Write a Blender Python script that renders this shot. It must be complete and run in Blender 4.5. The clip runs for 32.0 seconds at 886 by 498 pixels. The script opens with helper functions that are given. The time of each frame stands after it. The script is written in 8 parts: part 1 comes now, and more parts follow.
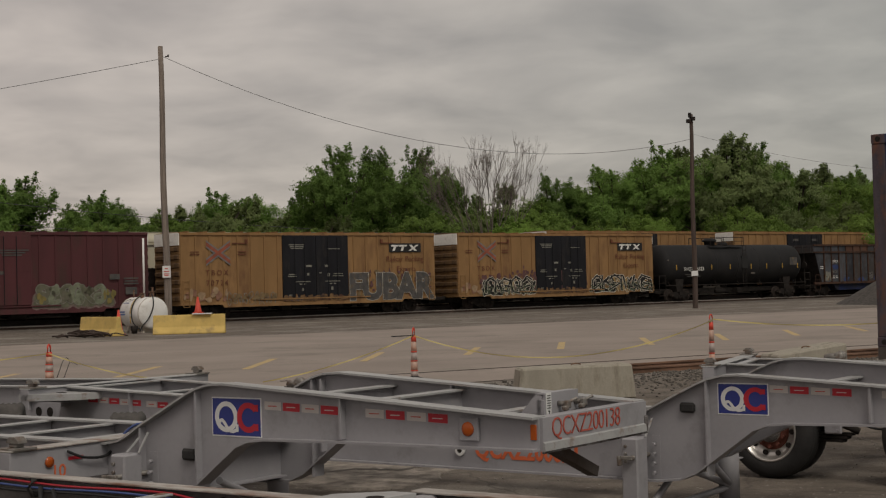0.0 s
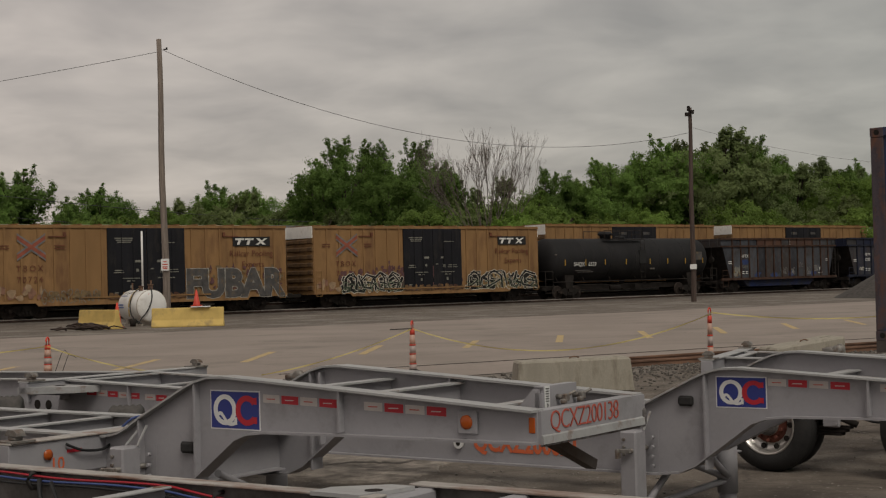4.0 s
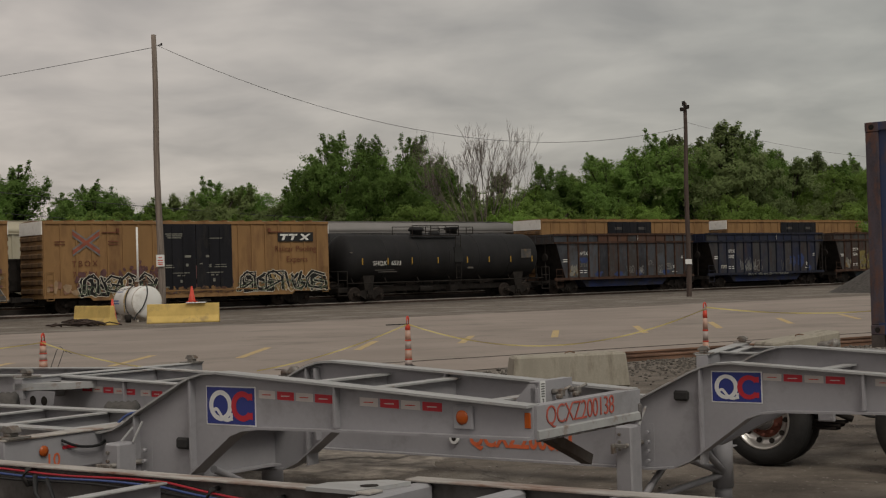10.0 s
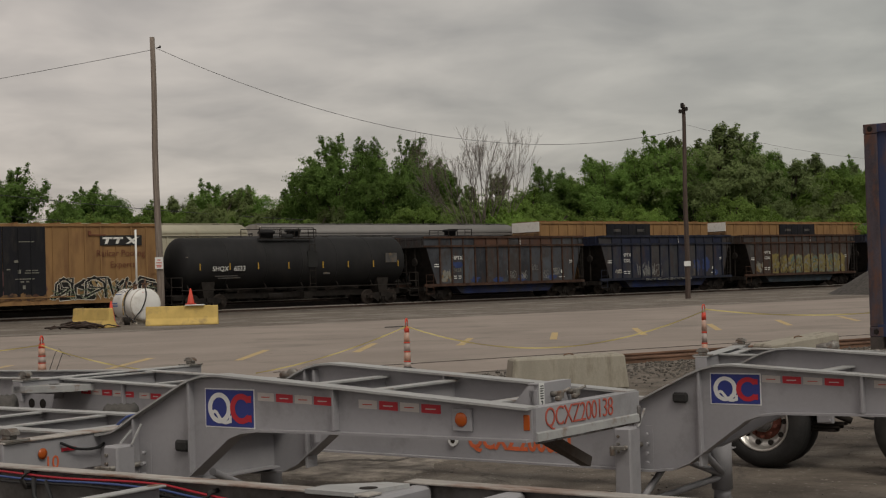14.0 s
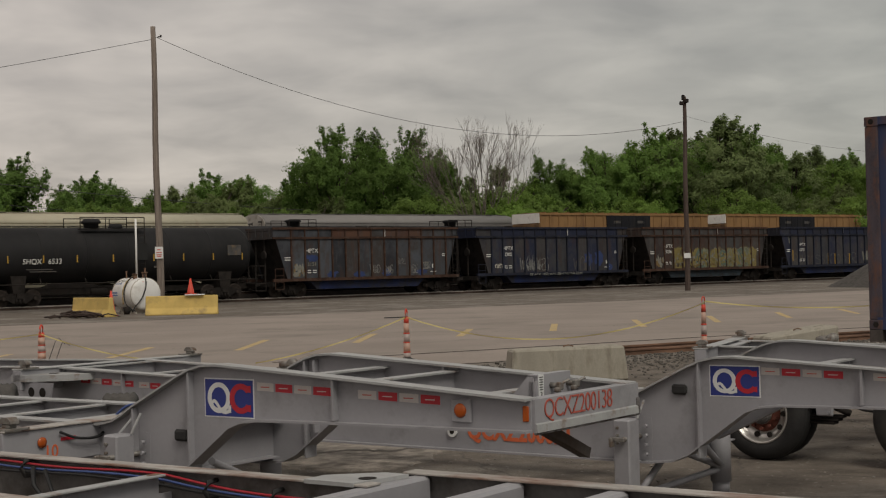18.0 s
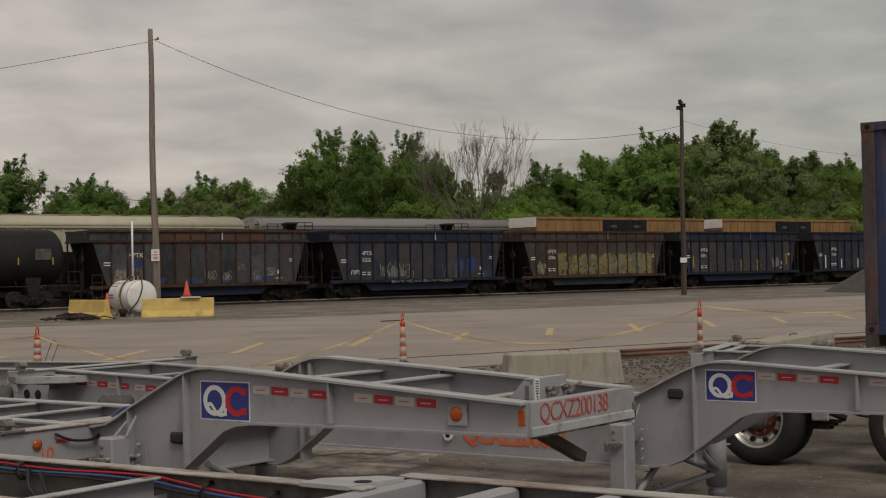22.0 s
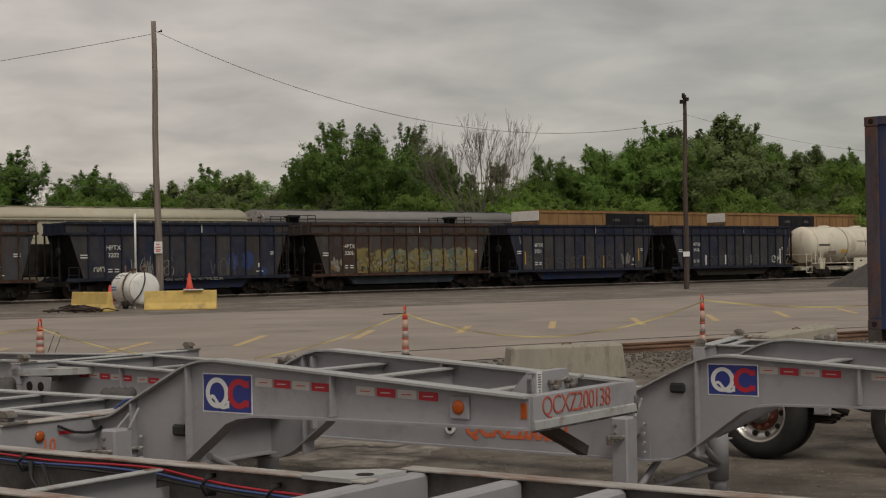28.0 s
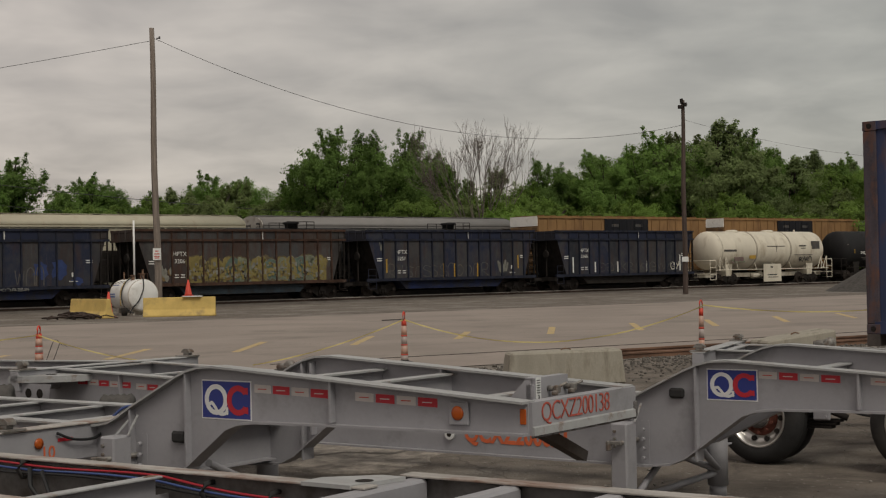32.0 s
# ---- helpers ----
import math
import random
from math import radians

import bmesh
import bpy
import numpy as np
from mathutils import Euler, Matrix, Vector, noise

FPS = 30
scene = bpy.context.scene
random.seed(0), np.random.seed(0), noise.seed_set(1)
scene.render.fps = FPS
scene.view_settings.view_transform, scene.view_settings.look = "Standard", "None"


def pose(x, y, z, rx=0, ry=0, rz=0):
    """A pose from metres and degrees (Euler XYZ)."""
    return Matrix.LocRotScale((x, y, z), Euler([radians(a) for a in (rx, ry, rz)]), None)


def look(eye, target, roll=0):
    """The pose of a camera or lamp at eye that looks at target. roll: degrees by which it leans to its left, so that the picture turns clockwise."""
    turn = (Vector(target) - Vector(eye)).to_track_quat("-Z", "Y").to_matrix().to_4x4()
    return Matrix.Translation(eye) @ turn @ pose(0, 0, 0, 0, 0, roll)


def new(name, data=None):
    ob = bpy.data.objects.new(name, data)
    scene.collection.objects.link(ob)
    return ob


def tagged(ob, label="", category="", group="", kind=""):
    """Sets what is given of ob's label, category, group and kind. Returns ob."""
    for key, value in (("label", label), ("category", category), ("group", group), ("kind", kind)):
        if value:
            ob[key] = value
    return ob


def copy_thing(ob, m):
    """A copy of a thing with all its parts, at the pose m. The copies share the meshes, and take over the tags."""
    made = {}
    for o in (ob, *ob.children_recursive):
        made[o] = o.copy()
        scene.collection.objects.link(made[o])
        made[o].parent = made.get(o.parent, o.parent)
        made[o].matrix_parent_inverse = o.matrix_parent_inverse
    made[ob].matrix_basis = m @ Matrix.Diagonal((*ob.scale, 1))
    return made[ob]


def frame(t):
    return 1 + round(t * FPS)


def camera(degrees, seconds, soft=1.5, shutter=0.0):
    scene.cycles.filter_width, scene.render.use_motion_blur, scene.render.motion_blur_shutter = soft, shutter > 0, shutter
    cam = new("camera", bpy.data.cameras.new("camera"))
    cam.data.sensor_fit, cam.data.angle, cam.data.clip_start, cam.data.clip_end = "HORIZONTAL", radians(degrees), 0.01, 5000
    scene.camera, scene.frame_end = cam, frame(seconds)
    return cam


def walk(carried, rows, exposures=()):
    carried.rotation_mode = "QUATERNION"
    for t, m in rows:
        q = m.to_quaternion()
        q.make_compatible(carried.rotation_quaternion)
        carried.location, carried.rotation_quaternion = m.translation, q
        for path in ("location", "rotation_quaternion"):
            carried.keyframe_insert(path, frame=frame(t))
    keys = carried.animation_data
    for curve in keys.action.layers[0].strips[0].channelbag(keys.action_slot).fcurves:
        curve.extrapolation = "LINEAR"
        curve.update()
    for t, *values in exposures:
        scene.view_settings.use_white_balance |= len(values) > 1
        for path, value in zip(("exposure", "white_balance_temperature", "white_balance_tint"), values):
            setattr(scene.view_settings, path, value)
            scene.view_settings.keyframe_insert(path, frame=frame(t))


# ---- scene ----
# ---------------------------------------------------------------- camera
cam = camera(33.95, 32.0, soft=1.2)


def aim(yaw, pitch, roll):
    """Hand-held camera at eye height: turn left, tilt up and lean, in degrees."""
    return (Matrix.Translation((0, 0, 1.8)) @ Matrix.Rotation(radians(yaw), 4, "Z") @ Matrix.Rotation(radians(pitch), 4, "X")
            @ Matrix.Rotation(radians(roll), 4, "Y") @ Matrix.Rotation(radians(90), 4, "X"))


walk(cam, [
    (0, aim(0, 1.5, 1.486)), (0.5, aim(-0.033, 1.447, 1.452)), (1, aim(-0.044, 1.412, 1.381)), (1.5, aim(-0.045, 1.361, 1.531)),
    (2, aim(-0.034, 1.283, 1.581)), (2.5, aim(-0.055, 1.222, 1.505)), (3, aim(-0.031, 1.196, 1.381)), (3.5, aim(-0.026, 1.204, 1.439)),
    (5.5, aim(-0.095, 1.303, 1.44)), (6, aim(-0.124, 1.191, 1.506)), (6.5, aim(-0.147, 1.086, 1.636)), (7, aim(-0.104, 1.049, 1.7)),
    (7.5, aim(-0.127, 1.075, 1.576)), (8, aim(-0.173, 1.062, 1.557)), (8.5, aim(-0.206, 0.938, 1.449)), (9, aim(-0.201, 0.938, 1.624)),
    (9.5, aim(-0.212, 0.961, 1.621)), (10, aim(-0.224, 1.042, 1.559)), (10.5, aim(-0.258, 1.074, 1.373)), (11, aim(-0.279, 1.097, 1.441)),
    (11.5, aim(-0.302, 1.13, 1.637)), (12, aim(-0.281, 1.142, 1.54)), (12.5, aim(-0.301, 1.153, 1.391)), (13, aim(-0.301, 1.175, 1.356)),
    (13.5, aim(-0.301, 1.172, 1.546)), (14, aim(-0.275, 1.127, 1.608)), (14.5, aim(-0.236, 1.08, 1.567)), (16.5, aim(-0.183, 0.822, 1.539)),
    (17, aim(-0.221, 0.772, 1.476)), (17.5, aim(-0.234, 0.791, 1.4)), (18, aim(-0.264, 0.767, 1.347)), (18.5, aim(-0.31, 0.793, 1.48)),
    (19, aim(-0.357, 0.837, 1.464)), (19.5, aim(-0.377, 0.889, 1.459)), (20, aim(-0.392, 0.919, 1.335)), (20.5, aim(-0.411, 0.956, 1.197)),
    (21, aim(-0.427, 0.929, 1.267)), (21.5, aim(-0.454, 0.921, 1.212)), (22, aim(-0.407, 0.904, 1.123)), (22.5, aim(-0.413, 0.869, 1.112)),
    (23, aim(-0.413, 0.836, 1.113)), (23.5, aim(-0.387, 0.855, 1.209)), (24, aim(-0.38, 0.844, 1.237)), (24.5, aim(-0.338, 0.882, 1.041)),
    (25, aim(-0.312, 0.826, 1.063)), (25.5, aim(-0.288, 0.838, 0.969)), (27.5, aim(-0.273, 0.703, 0.914)), (28, aim(-0.294, 0.639, 0.945)),
    (28.5, aim(-0.283, 0.631, 0.954)), (29, aim(-0.279, 0.654, 1.037)), (29.5, aim(-0.282, 0.65, 1.028)), (30, aim(-0.298, 0.669, 0.93)),
    (30.5, aim(-0.318, 0.714, 0.999)), (31, aim(-0.33, 0.796, 1.182)), (31.5, aim(-0.334, 0.841, 1.164)), (32, aim(-0.348, 0.87, 1.115)),
], exposures=((0, -0.18, 6500, 10), (3, -0.18, 6470, 9.5), (8, -0.2, 6430, 8.5), (11, -0.13, 6400, 8), (19, -0.07, 6400, 8), (28, -0.05, 6400, 8), (32, -0.07, 6400, 8)))

# ---------------------------------------------------------------- world and light
world = bpy.data.worlds.new("overcast")
scene.world = world
world.use_nodes = True
wn, wl = world.node_tree.nodes, world.node_tree.links
wn.clear()
w_out = wn.new("ShaderNodeOutputWorld")
w_bg = wn.new("ShaderNodeBackground")
w_sky = wn.new("ShaderNodeTexSky")
w_sky.sky_type = "NISHITA"
w_sky.sun_disc = False
w_sky.sun_elevation = radians(51)
w_sky.sun_rotation = radians(155)
w_sky.dust_density = 3.0
w_gain = wn.new("ShaderNodeMix")
w_gain.data_type, w_gain.blend_type = "RGBA", "MULTIPLY"
w_gain.inputs[0].default_value = 1.0
w_gain.inputs[7].default_value = (0.1, 0.1, 0.1, 1)
wl.new(w_sky.outputs[0], w_gain.inputs[6])
# cloud deck: noise on a flat layer seen from below
w_tc = wn.new("ShaderNodeTexCoord")
w_sep = wn.new("ShaderNodeSeparateXYZ")
wl.new(w_tc.outputs["Generated"], w_sep.inputs[0])
w_abs = wn.new("ShaderNodeMath")
w_abs.operation = "ABSOLUTE"
wl.new(w_sep.outputs[2], w_abs.inputs[0])
w_add = wn.new("ShaderNodeMath")
w_add.operation = "ADD"
w_add.inputs[1].default_value = 0.16
wl.new(w_abs.outputs[0], w_add.inputs[0])
w_div = [wn.new("ShaderNodeMath") for _ in range(2)]
for k, node in enumerate(w_div):
    node.operation = "DIVIDE"
    wl.new(w_sep.outputs[k], node.inputs[0])
    wl.new(w_add.outputs[0], node.inputs[1])
w_com = wn.new("ShaderNodeCombineXYZ")
wl.new(w_div[0].outputs[0], w_com.inputs[0])
wl.new(w_div[1].outputs[0], w_com.inputs[1])
w_map = wn.new("ShaderNodeMapping")
w_map.inputs["Location"].default_value = (3.1, 1.7, 0)
w_map.inputs["Scale"].default_value = (2.6, 2.3, 1)
wl.new(w_com.outputs[0], w_map.inputs[0])
w_noise = wn.new("ShaderNodeTexNoise")
w_noise.inputs["Scale"].default_value = 1.0
w_noise.inputs["Detail"].default_value = 4
w_noise.inputs["Roughness"].default_value = 0.5
w_noise.inputs["Distortion"].default_value = 0.25
wl.new(w_map.outputs[0], w_noise.inputs[0])
w_ramp = wn.new("ShaderNodeValToRGB")
w_ramp.color_ramp.elements[0].position = 0.3
w_ramp.color_ramp.elements[0].color = (0.385, 0.355, 0.324, 1)
w_ramp.color_ramp.elements[1].position = 0.72
w_ramp.color_ramp.elements[1].color = (0.62, 0.568, 0.508, 1)
wl.new(w_noise.outputs[0], w_ramp.inputs[0])
w_mix = wn.new("ShaderNodeMix")
w_mix.data_type = "RGBA"
w_mix.inputs[0].default_value = 0.88
wl.new(w_gain.outputs[2], w_mix.inputs[6])
w_side = wn.new("ShaderNodeMapRange")
w_side.interpolation_type = "SMOOTHSTEP"
w_side.inputs["From Min"].default_value, w_side.inputs["From Max"].default_value = -0.5, 0.5
wl.new(w_sep.outputs[0], w_side.inputs[0])
w_tone = wn.new("ShaderNodeValToRGB")
w_tone.color_ramp.elements[0].color = (1.2, 1.13, 1.11, 1)
w_tone.color_ramp.elements[1].color = (0.8, 0.84, 0.83, 1)
wl.new(w_side.outputs[0], w_tone.inputs[0])
w_veil = wn.new("ShaderNodeMix")
w_veil.data_type, w_veil.blend_type = "RGBA", "MULTIPLY"
w_veil.inputs[0].default_value = 1.0
wl.new(w_ramp.outputs[0], w_veil.inputs[6])
wl.new(w_tone.outputs[0], w_veil.inputs[7])
wl.new(w_veil.outputs[2], w_mix.inputs[7])
wl.new(w_mix.outputs[2], w_bg.inputs[0])
w_bg.inputs[1].default_value = 1.0
wl.new(w_bg.outputs[0], w_out.inputs[0])

sun_data = bpy.data.lights.new("sun", "SUN")
sun_data.energy, sun_data.angle, sun_data.color = 1.5, radians(25), (1.0, 0.93, 0.82)
sun = new("sun", sun_data)
sun.matrix_world = look((22, -28, 64), (0, 20, 0))


# ---------------------------------------------------------------- helpers for meshes and materials
def mat(name, base, rough=0.7, metal=0.0, spread=0.25, scale=3.0, grain=40.0, bump=0.1, stain=None, stain_amount=0.0,
        stain_scale=1.5, stretch=(1, 1, 1), random_amount=0.0, spec=0.4):
    """A paint, metal, wood or stone: base colour with broad blotches and fine grain, stains of a second colour, fine relief."""
    m = bpy.data.materials.new(name)
    m.use_nodes = True
    n, l = m.node_tree.nodes, m.node_tree.links
    b = n["Principled BSDF"]
    tc = n.new("ShaderNodeTexCoord")
    mp = n.new("ShaderNodeMapping")
    mp.inputs["Scale"].default_value = stretch
    l.new(tc.outputs["Object"], mp.inputs[0])
    big = n.new("ShaderNodeTexNoise")
    big.inputs["Scale"].default_value, big.inputs["Detail"].default_value = scale, 5
    l.new(mp.outputs[0], big.inputs[0])
    fine = n.new("ShaderNodeTexNoise")
    fine.inputs["Scale"].default_value, fine.inputs["Detail"].default_value = grain, 3
    l.new(tc.outputs["Object"], fine.inputs[0])
    ramp = n.new("ShaderNodeValToRGB")
    lo, hi = 1 - spread, 1 + spread
    ramp.color_ramp.elements[0].position, ramp.color_ramp.elements[1].position = 0.3, 0.7
    ramp.color_ramp.elements[0].color = (base[0] * lo, base[1] * lo, base[2] * lo, 1)
    ramp.color_ramp.elements[1].color = (min(1, base[0] * hi), min(1, base[1] * hi), min(1, base[2] * hi), 1)
    mixf = n.new("ShaderNodeMath")
    mixf.operation = "MULTIPLY_ADD"
    mixf.inputs[1].default_value, mixf.inputs[2].default_value = 0.35, -0.17
    l.new(fine.outputs[0], mixf.inputs[0])
    add = n.new("ShaderNodeMath")
    l.new(big.outputs[0], add.inputs[0])
    l.new(mixf.outputs[0], add.inputs[1])
    l.new(add.outputs[0], ramp.inputs[0])
    col = ramp.outputs[0]
    if random_amount:
        info = n.new("ShaderNodeObjectInfo")
        hsv = n.new("ShaderNodeHueSaturation")
        mul = n.new("ShaderNodeMath")
        mul.operation = "MULTIPLY_ADD"
        mul.inputs[1].default_value, mul.inputs[2].default_value = random_amount, 1 - random_amount / 2
        l.new(info.outputs["Random"], mul.inputs[0])
        l.new(mul.outputs[0], hsv.inputs["Value"])
        l.new(col, hsv.inputs["Color"])
        col = hsv.outputs[0]
    if stain:
        sn = n.new("ShaderNodeTexNoise")
        sn.inputs["Scale"].default_value, sn.inputs["Detail"].default_value, sn.inputs["Roughness"].default_value = stain_scale, 7, 0.65
        l.new(mp.outputs[0], sn.inputs[0])
        sr = n.new("ShaderNodeValToRGB")
        sr.color_ramp.elements[0].position = 0.62 - 0.3 * stain_amount
        sr.color_ramp.elements[1].position = 0.80 - 0.25 * stain_amount
        l.new(sn.outputs[0], sr.inputs[0])
        mx = n.new("ShaderNodeMix")
        mx.data_type = "RGBA"
        l.new(sr.outputs[0], mx.inputs[0])
        l.new(col, mx.inputs[6])
        mx.inputs[7].default_value = (*stain, 1)
        col = mx.outputs[2]
    l.new(col, b.inputs["Base Color"])
    b.inputs["Roughness"].default_value, b.inputs["Metallic"].default_value = rough, metal
    b.inputs["Specular IOR Level"].default_value = spec
    if bump:
        bp = n.new("ShaderNodeBump")
        bp.inputs["Strength"].default_value, bp.inputs["Distance"].default_value = bump, 0.01
        l.new(add.outputs[0], bp.inputs["Height"])
        l.new(bp.outputs[0], b.inputs["Normal"])
    return m


def bmx():
    return bmesh.new()


def box(bm, x0, x1, y0, y1, z0, z1, bevel=0.0, m=None):
    """An axis-aligned block, with rounded edges if asked."""
    vs = [bm.verts.new((x, y, z)) for x in (x0, x1) for y in (y0, y1) for z in (z0, z1)]
    fs = [bm.faces.new([vs[i] for i in q]) for q in ((0, 1, 3, 2), (4, 6, 7, 5), (0, 4, 5, 1), (2, 3, 7, 6), (0, 2, 6, 4), (1, 5, 7, 3))]
    if bevel:
        bmesh.ops.bevel(bm, geom=list({e for f in fs for e in f.edges}), offset=bevel, segments=1, affect="EDGES")
    if m is not None:
        bmesh.ops.transform(bm, matrix=m, verts=vs)
    return vs


def prism(bm, outline, y0, y1):
    """A plate: an outline in x and z, from y0 to y1."""
    a = [bm.verts.new((x, y0, z)) for x, z in outline]
    b = [bm.verts.new((x, y1, z)) for x, z in outline]
    n = len(a)
    bm.faces.new(a)
    bm.faces.new(b[::-1])
    for i in range(n):
        bm.faces.new((a[i], b[i], b[(i + 1) % n], a[(i + 1) % n]))
    bmesh.ops.recalc_face_normals(bm, faces=bm.faces)


def strip(bm, line, y0, y1, thick):
    """A bent strip: a line of x, z points, as wide as y0 to y1, thickened downwards."""
    rings = []
    for x, z in line:
        rings.append([bm.verts.new(p) for p in ((x, y0, z), (x, y1, z), (x, y1, z - thick), (x, y0, z - thick))])
    for a, b in zip(rings, rings[1:]):
        for i in range(4):
            bm.faces.new((a[i], b[i], b[(i + 1) % 4], a[(i + 1) % 4]))
    bm.faces.new(rings[0])
    bm.faces.new(rings[-1][::-1])
    bmesh.ops.recalc_face_normals(bm, faces=bm.faces)


def rod(bm, p, q, r, r2=None, n=8, cap=True):
    """A round bar from p to q, tapered if r2 is given."""
    p, q = Vector(p), Vector(q)
    d = q - p
    rot = d.to_track_quat("Z", "Y").to_matrix()
    r2 = r if r2 is None else r2
    ra = [bm.verts.new(p + rot @ Vector((r * math.cos(2 * math.pi * i / n), r * math.sin(2 * math.pi * i / n), 0))) for i in range(n)]
    rb = [bm.verts.new(q + rot @ Vector((r2 * math.cos(2 * math.pi * i / n), r2 * math.sin(2 * math.pi * i / n), 0))) for i in range(n)]
    for i in range(n):
        f = bm.faces.new((ra[i], ra[(i + 1) % n], rb[(i + 1) % n], rb[i]))
        f.smooth = n > 6
    if cap:
        bm.faces.new(ra[::-1])
        bm.faces.new(rb)


def pipe(bm, pts, r, n=6):
    """A hose or bent bar through points, one skin."""
    pts = [Vector(p) for p in pts]
    rings = []
    for i, p in enumerate(pts):
        d = (pts[min(i + 1, len(pts) - 1)] - pts[max(i - 1, 0)]).normalized()
        rot = d.to_track_quat("Z", "Y").to_matrix()
        rings.append([bm.verts.new(p + rot @ Vector((r * math.cos(2 * math.pi * k / n), r * math.sin(2 * math.pi * k / n), 0))) for k in range(n)])
    for a, b in zip(rings, rings[1:]):
        for k in range(n):
            f = bm.faces.new((a[k], a[(k + 1) % n], b[(k + 1) % n], b[k]))
            f.smooth = True
    bm.faces.new(rings[0][::-1])
    bm.faces.new(rings[-1])


def lathe(bm, profile, n=24, axis="Z", centre=(0, 0, 0), smooth=True, cap=True):
    """A turned body: radius and height pairs round an axis."""
    c = Vector(centre)
    rings = []
    for r, h in profile:
        ring = []
        for i in range(n):
            a = 2 * math.pi * i / n
            u, v = r * math.cos(a), r * math.sin(a)
            p = {"Z": (u, v, h), "X": (h, u, v), "Y": (u, h, v)}[axis]
            ring.append(bm.verts.new(c + Vector(p)))
        rings.append(ring)
    for a, b in zip(rings, rings[1:]):
        for i in range(n):
            f = bm.faces.new((a[i], a[(i + 1) % n], b[(i + 1) % n], b[i]))
            f.smooth = smooth
    if cap:
        bm.faces.new(rings[0][::-1])
        bm.faces.new(rings[-1])
    bmesh.ops.recalc_face_normals(bm, faces=bm.faces)


def finish(name, bm, material):
    me = bpy.data.meshes.new(name)
    bm.to_mesh(me)
    bm.free()
    me.materials.append(material)
    return me


def part(name, bm, material, parent, label="", at=None):
    """One mesh of a thing or of a part."""
    ob = new(name, bm if isinstance(bm, bpy.types.Mesh) else finish(name, bm, material))
    ob.parent = parent
    if at is not None:
        ob.matrix_basis = at
    if label:
        tagged(ob, label)
    return ob


def thing(name, m, label, category, group="", kind=""):
    """An Empty at the base of a thing."""
    ob = new(name)
    ob.empty_display_size = 0.2
    ob.matrix_basis = m
    return tagged(ob, label, category, group, kind)


def lettering(text, size, offset=0.0, depth=0.004, align="CENTER", shear=0.0, space=1.0):
    """Mesh data of a line of writing in the built-in font, in the x-z plane, facing -y."""
    cu = bpy.data.curves.new("lettering", "FONT")
    cu.body, cu.size, cu.extrude, cu.offset, cu.align_x, cu.align_y, cu.shear = text, size, depth, offset, align, "CENTER", shear
    cu.space_character = space
    cu.resolution_u = 3
    ob = bpy.data.objects.new("lettering", cu)
    scene.collection.objects.link(ob)
    me = bpy.data.meshes.new_from_object(ob)
    bpy.data.objects.remove(ob)
    bpy.data.curves.remove(cu)
    me.transform(Matrix.Rotation(radians(90), 4, "X"))
    return me


def words(name, text, size, material, parent, x, y, z, label="", **kw):
    me = lettering(text, size, **kw)
    me.materials.clear()
    me.materials.append(material)
    ob = new(name, me)
    ob.parent = parent
    ob.matrix_basis = pose(x, y, z)
    if label:
        tagged(ob, label)
    return ob


# ---------------------------------------------------------------- materials
M_YELLOW = mat("boxcar_yellow", (0.245, 0.14, 0.06), 0.8, spread=0.18, scale=0.7, spec=0.25, stain=(0.13, 0.066, 0.034), stain_amount=0.4, stain_scale=0.8, stretch=(1, 1, 0.25))
M_MAROON = mat("boxcar_maroon", (0.07, 0.018, 0.021), 0.75, spread=0.2, scale=0.8, stain=(0.05, 0.022, 0.018), stain_amount=0.4, stretch=(1, 1, 0.25))
M_DOOR = mat("door_black", (0.012, 0.012, 0.015), 0.8, spread=0.3, scale=1.2, stain=(0.03, 0.027, 0.025), stain_amount=0.25, stretch=(1, 1, 0.3), spec=0.2)
M_ROOFW = mat("galvanised", (0.72, 0.7, 0.66), 0.5, 0.0, spread=0.1, scale=1.5, stain=(0.5, 0.47, 0.43), stain_amount=0.3)
M_UNDER = mat("underframe_black", (0.024, 0.0205, 0.0185), 0.9, spread=0.4, scale=3, stain=(0.02, 0.015, 0.012), stain_amount=0.3, spec=0.15)
M_WHEEL = mat("wheel_steel", (0.036, 0.028, 0.024), 0.8, 0.1, spread=0.4, scale=5, spec=0.2)
M_SHELL = mat("tank_black", (0.0145, 0.014, 0.0148), 0.7, spread=0.35, scale=0.6, stain=(0.022, 0.02, 0.019), stain_amount=0.3, stretch=(1, 1, 0.4), spec=0.22)
M_SHELLW = mat("tank_white", (0.58, 0.53, 0.435), 0.55, spread=0.1, scale=0.8, stain=(0.34, 0.28, 0.2), stain_amount=0.3, stain_scale=1.0, stretch=(1, 1, 0.3))
M_HOPBLUE = mat("hopper_blue", (0.012, 0.0145, 0.027), 0.75, spread=0.5, scale=1.4, stain=(0.04, 0.036, 0.038), stain_amount=0.4, stain_scale=1.9, stretch=(1.4, 1, 0.5), spec=0.25)
M_HOPRIM = mat("hopper_rusty_frame", (0.05, 0.027, 0.019), 0.85, spread=0.45, scale=1.5, stain=(0.1, 0.07, 0.055), stain_amount=0.3, stain_scale=2.5, spec=0.2)
M_TEALSILL = mat("hopper_faded_teal", (0.024, 0.034, 0.044), 0.75, spread=0.35, scale=1.2, stain=(0.02, 0.018, 0.018), stain_amount=0.6, spec=0.25)
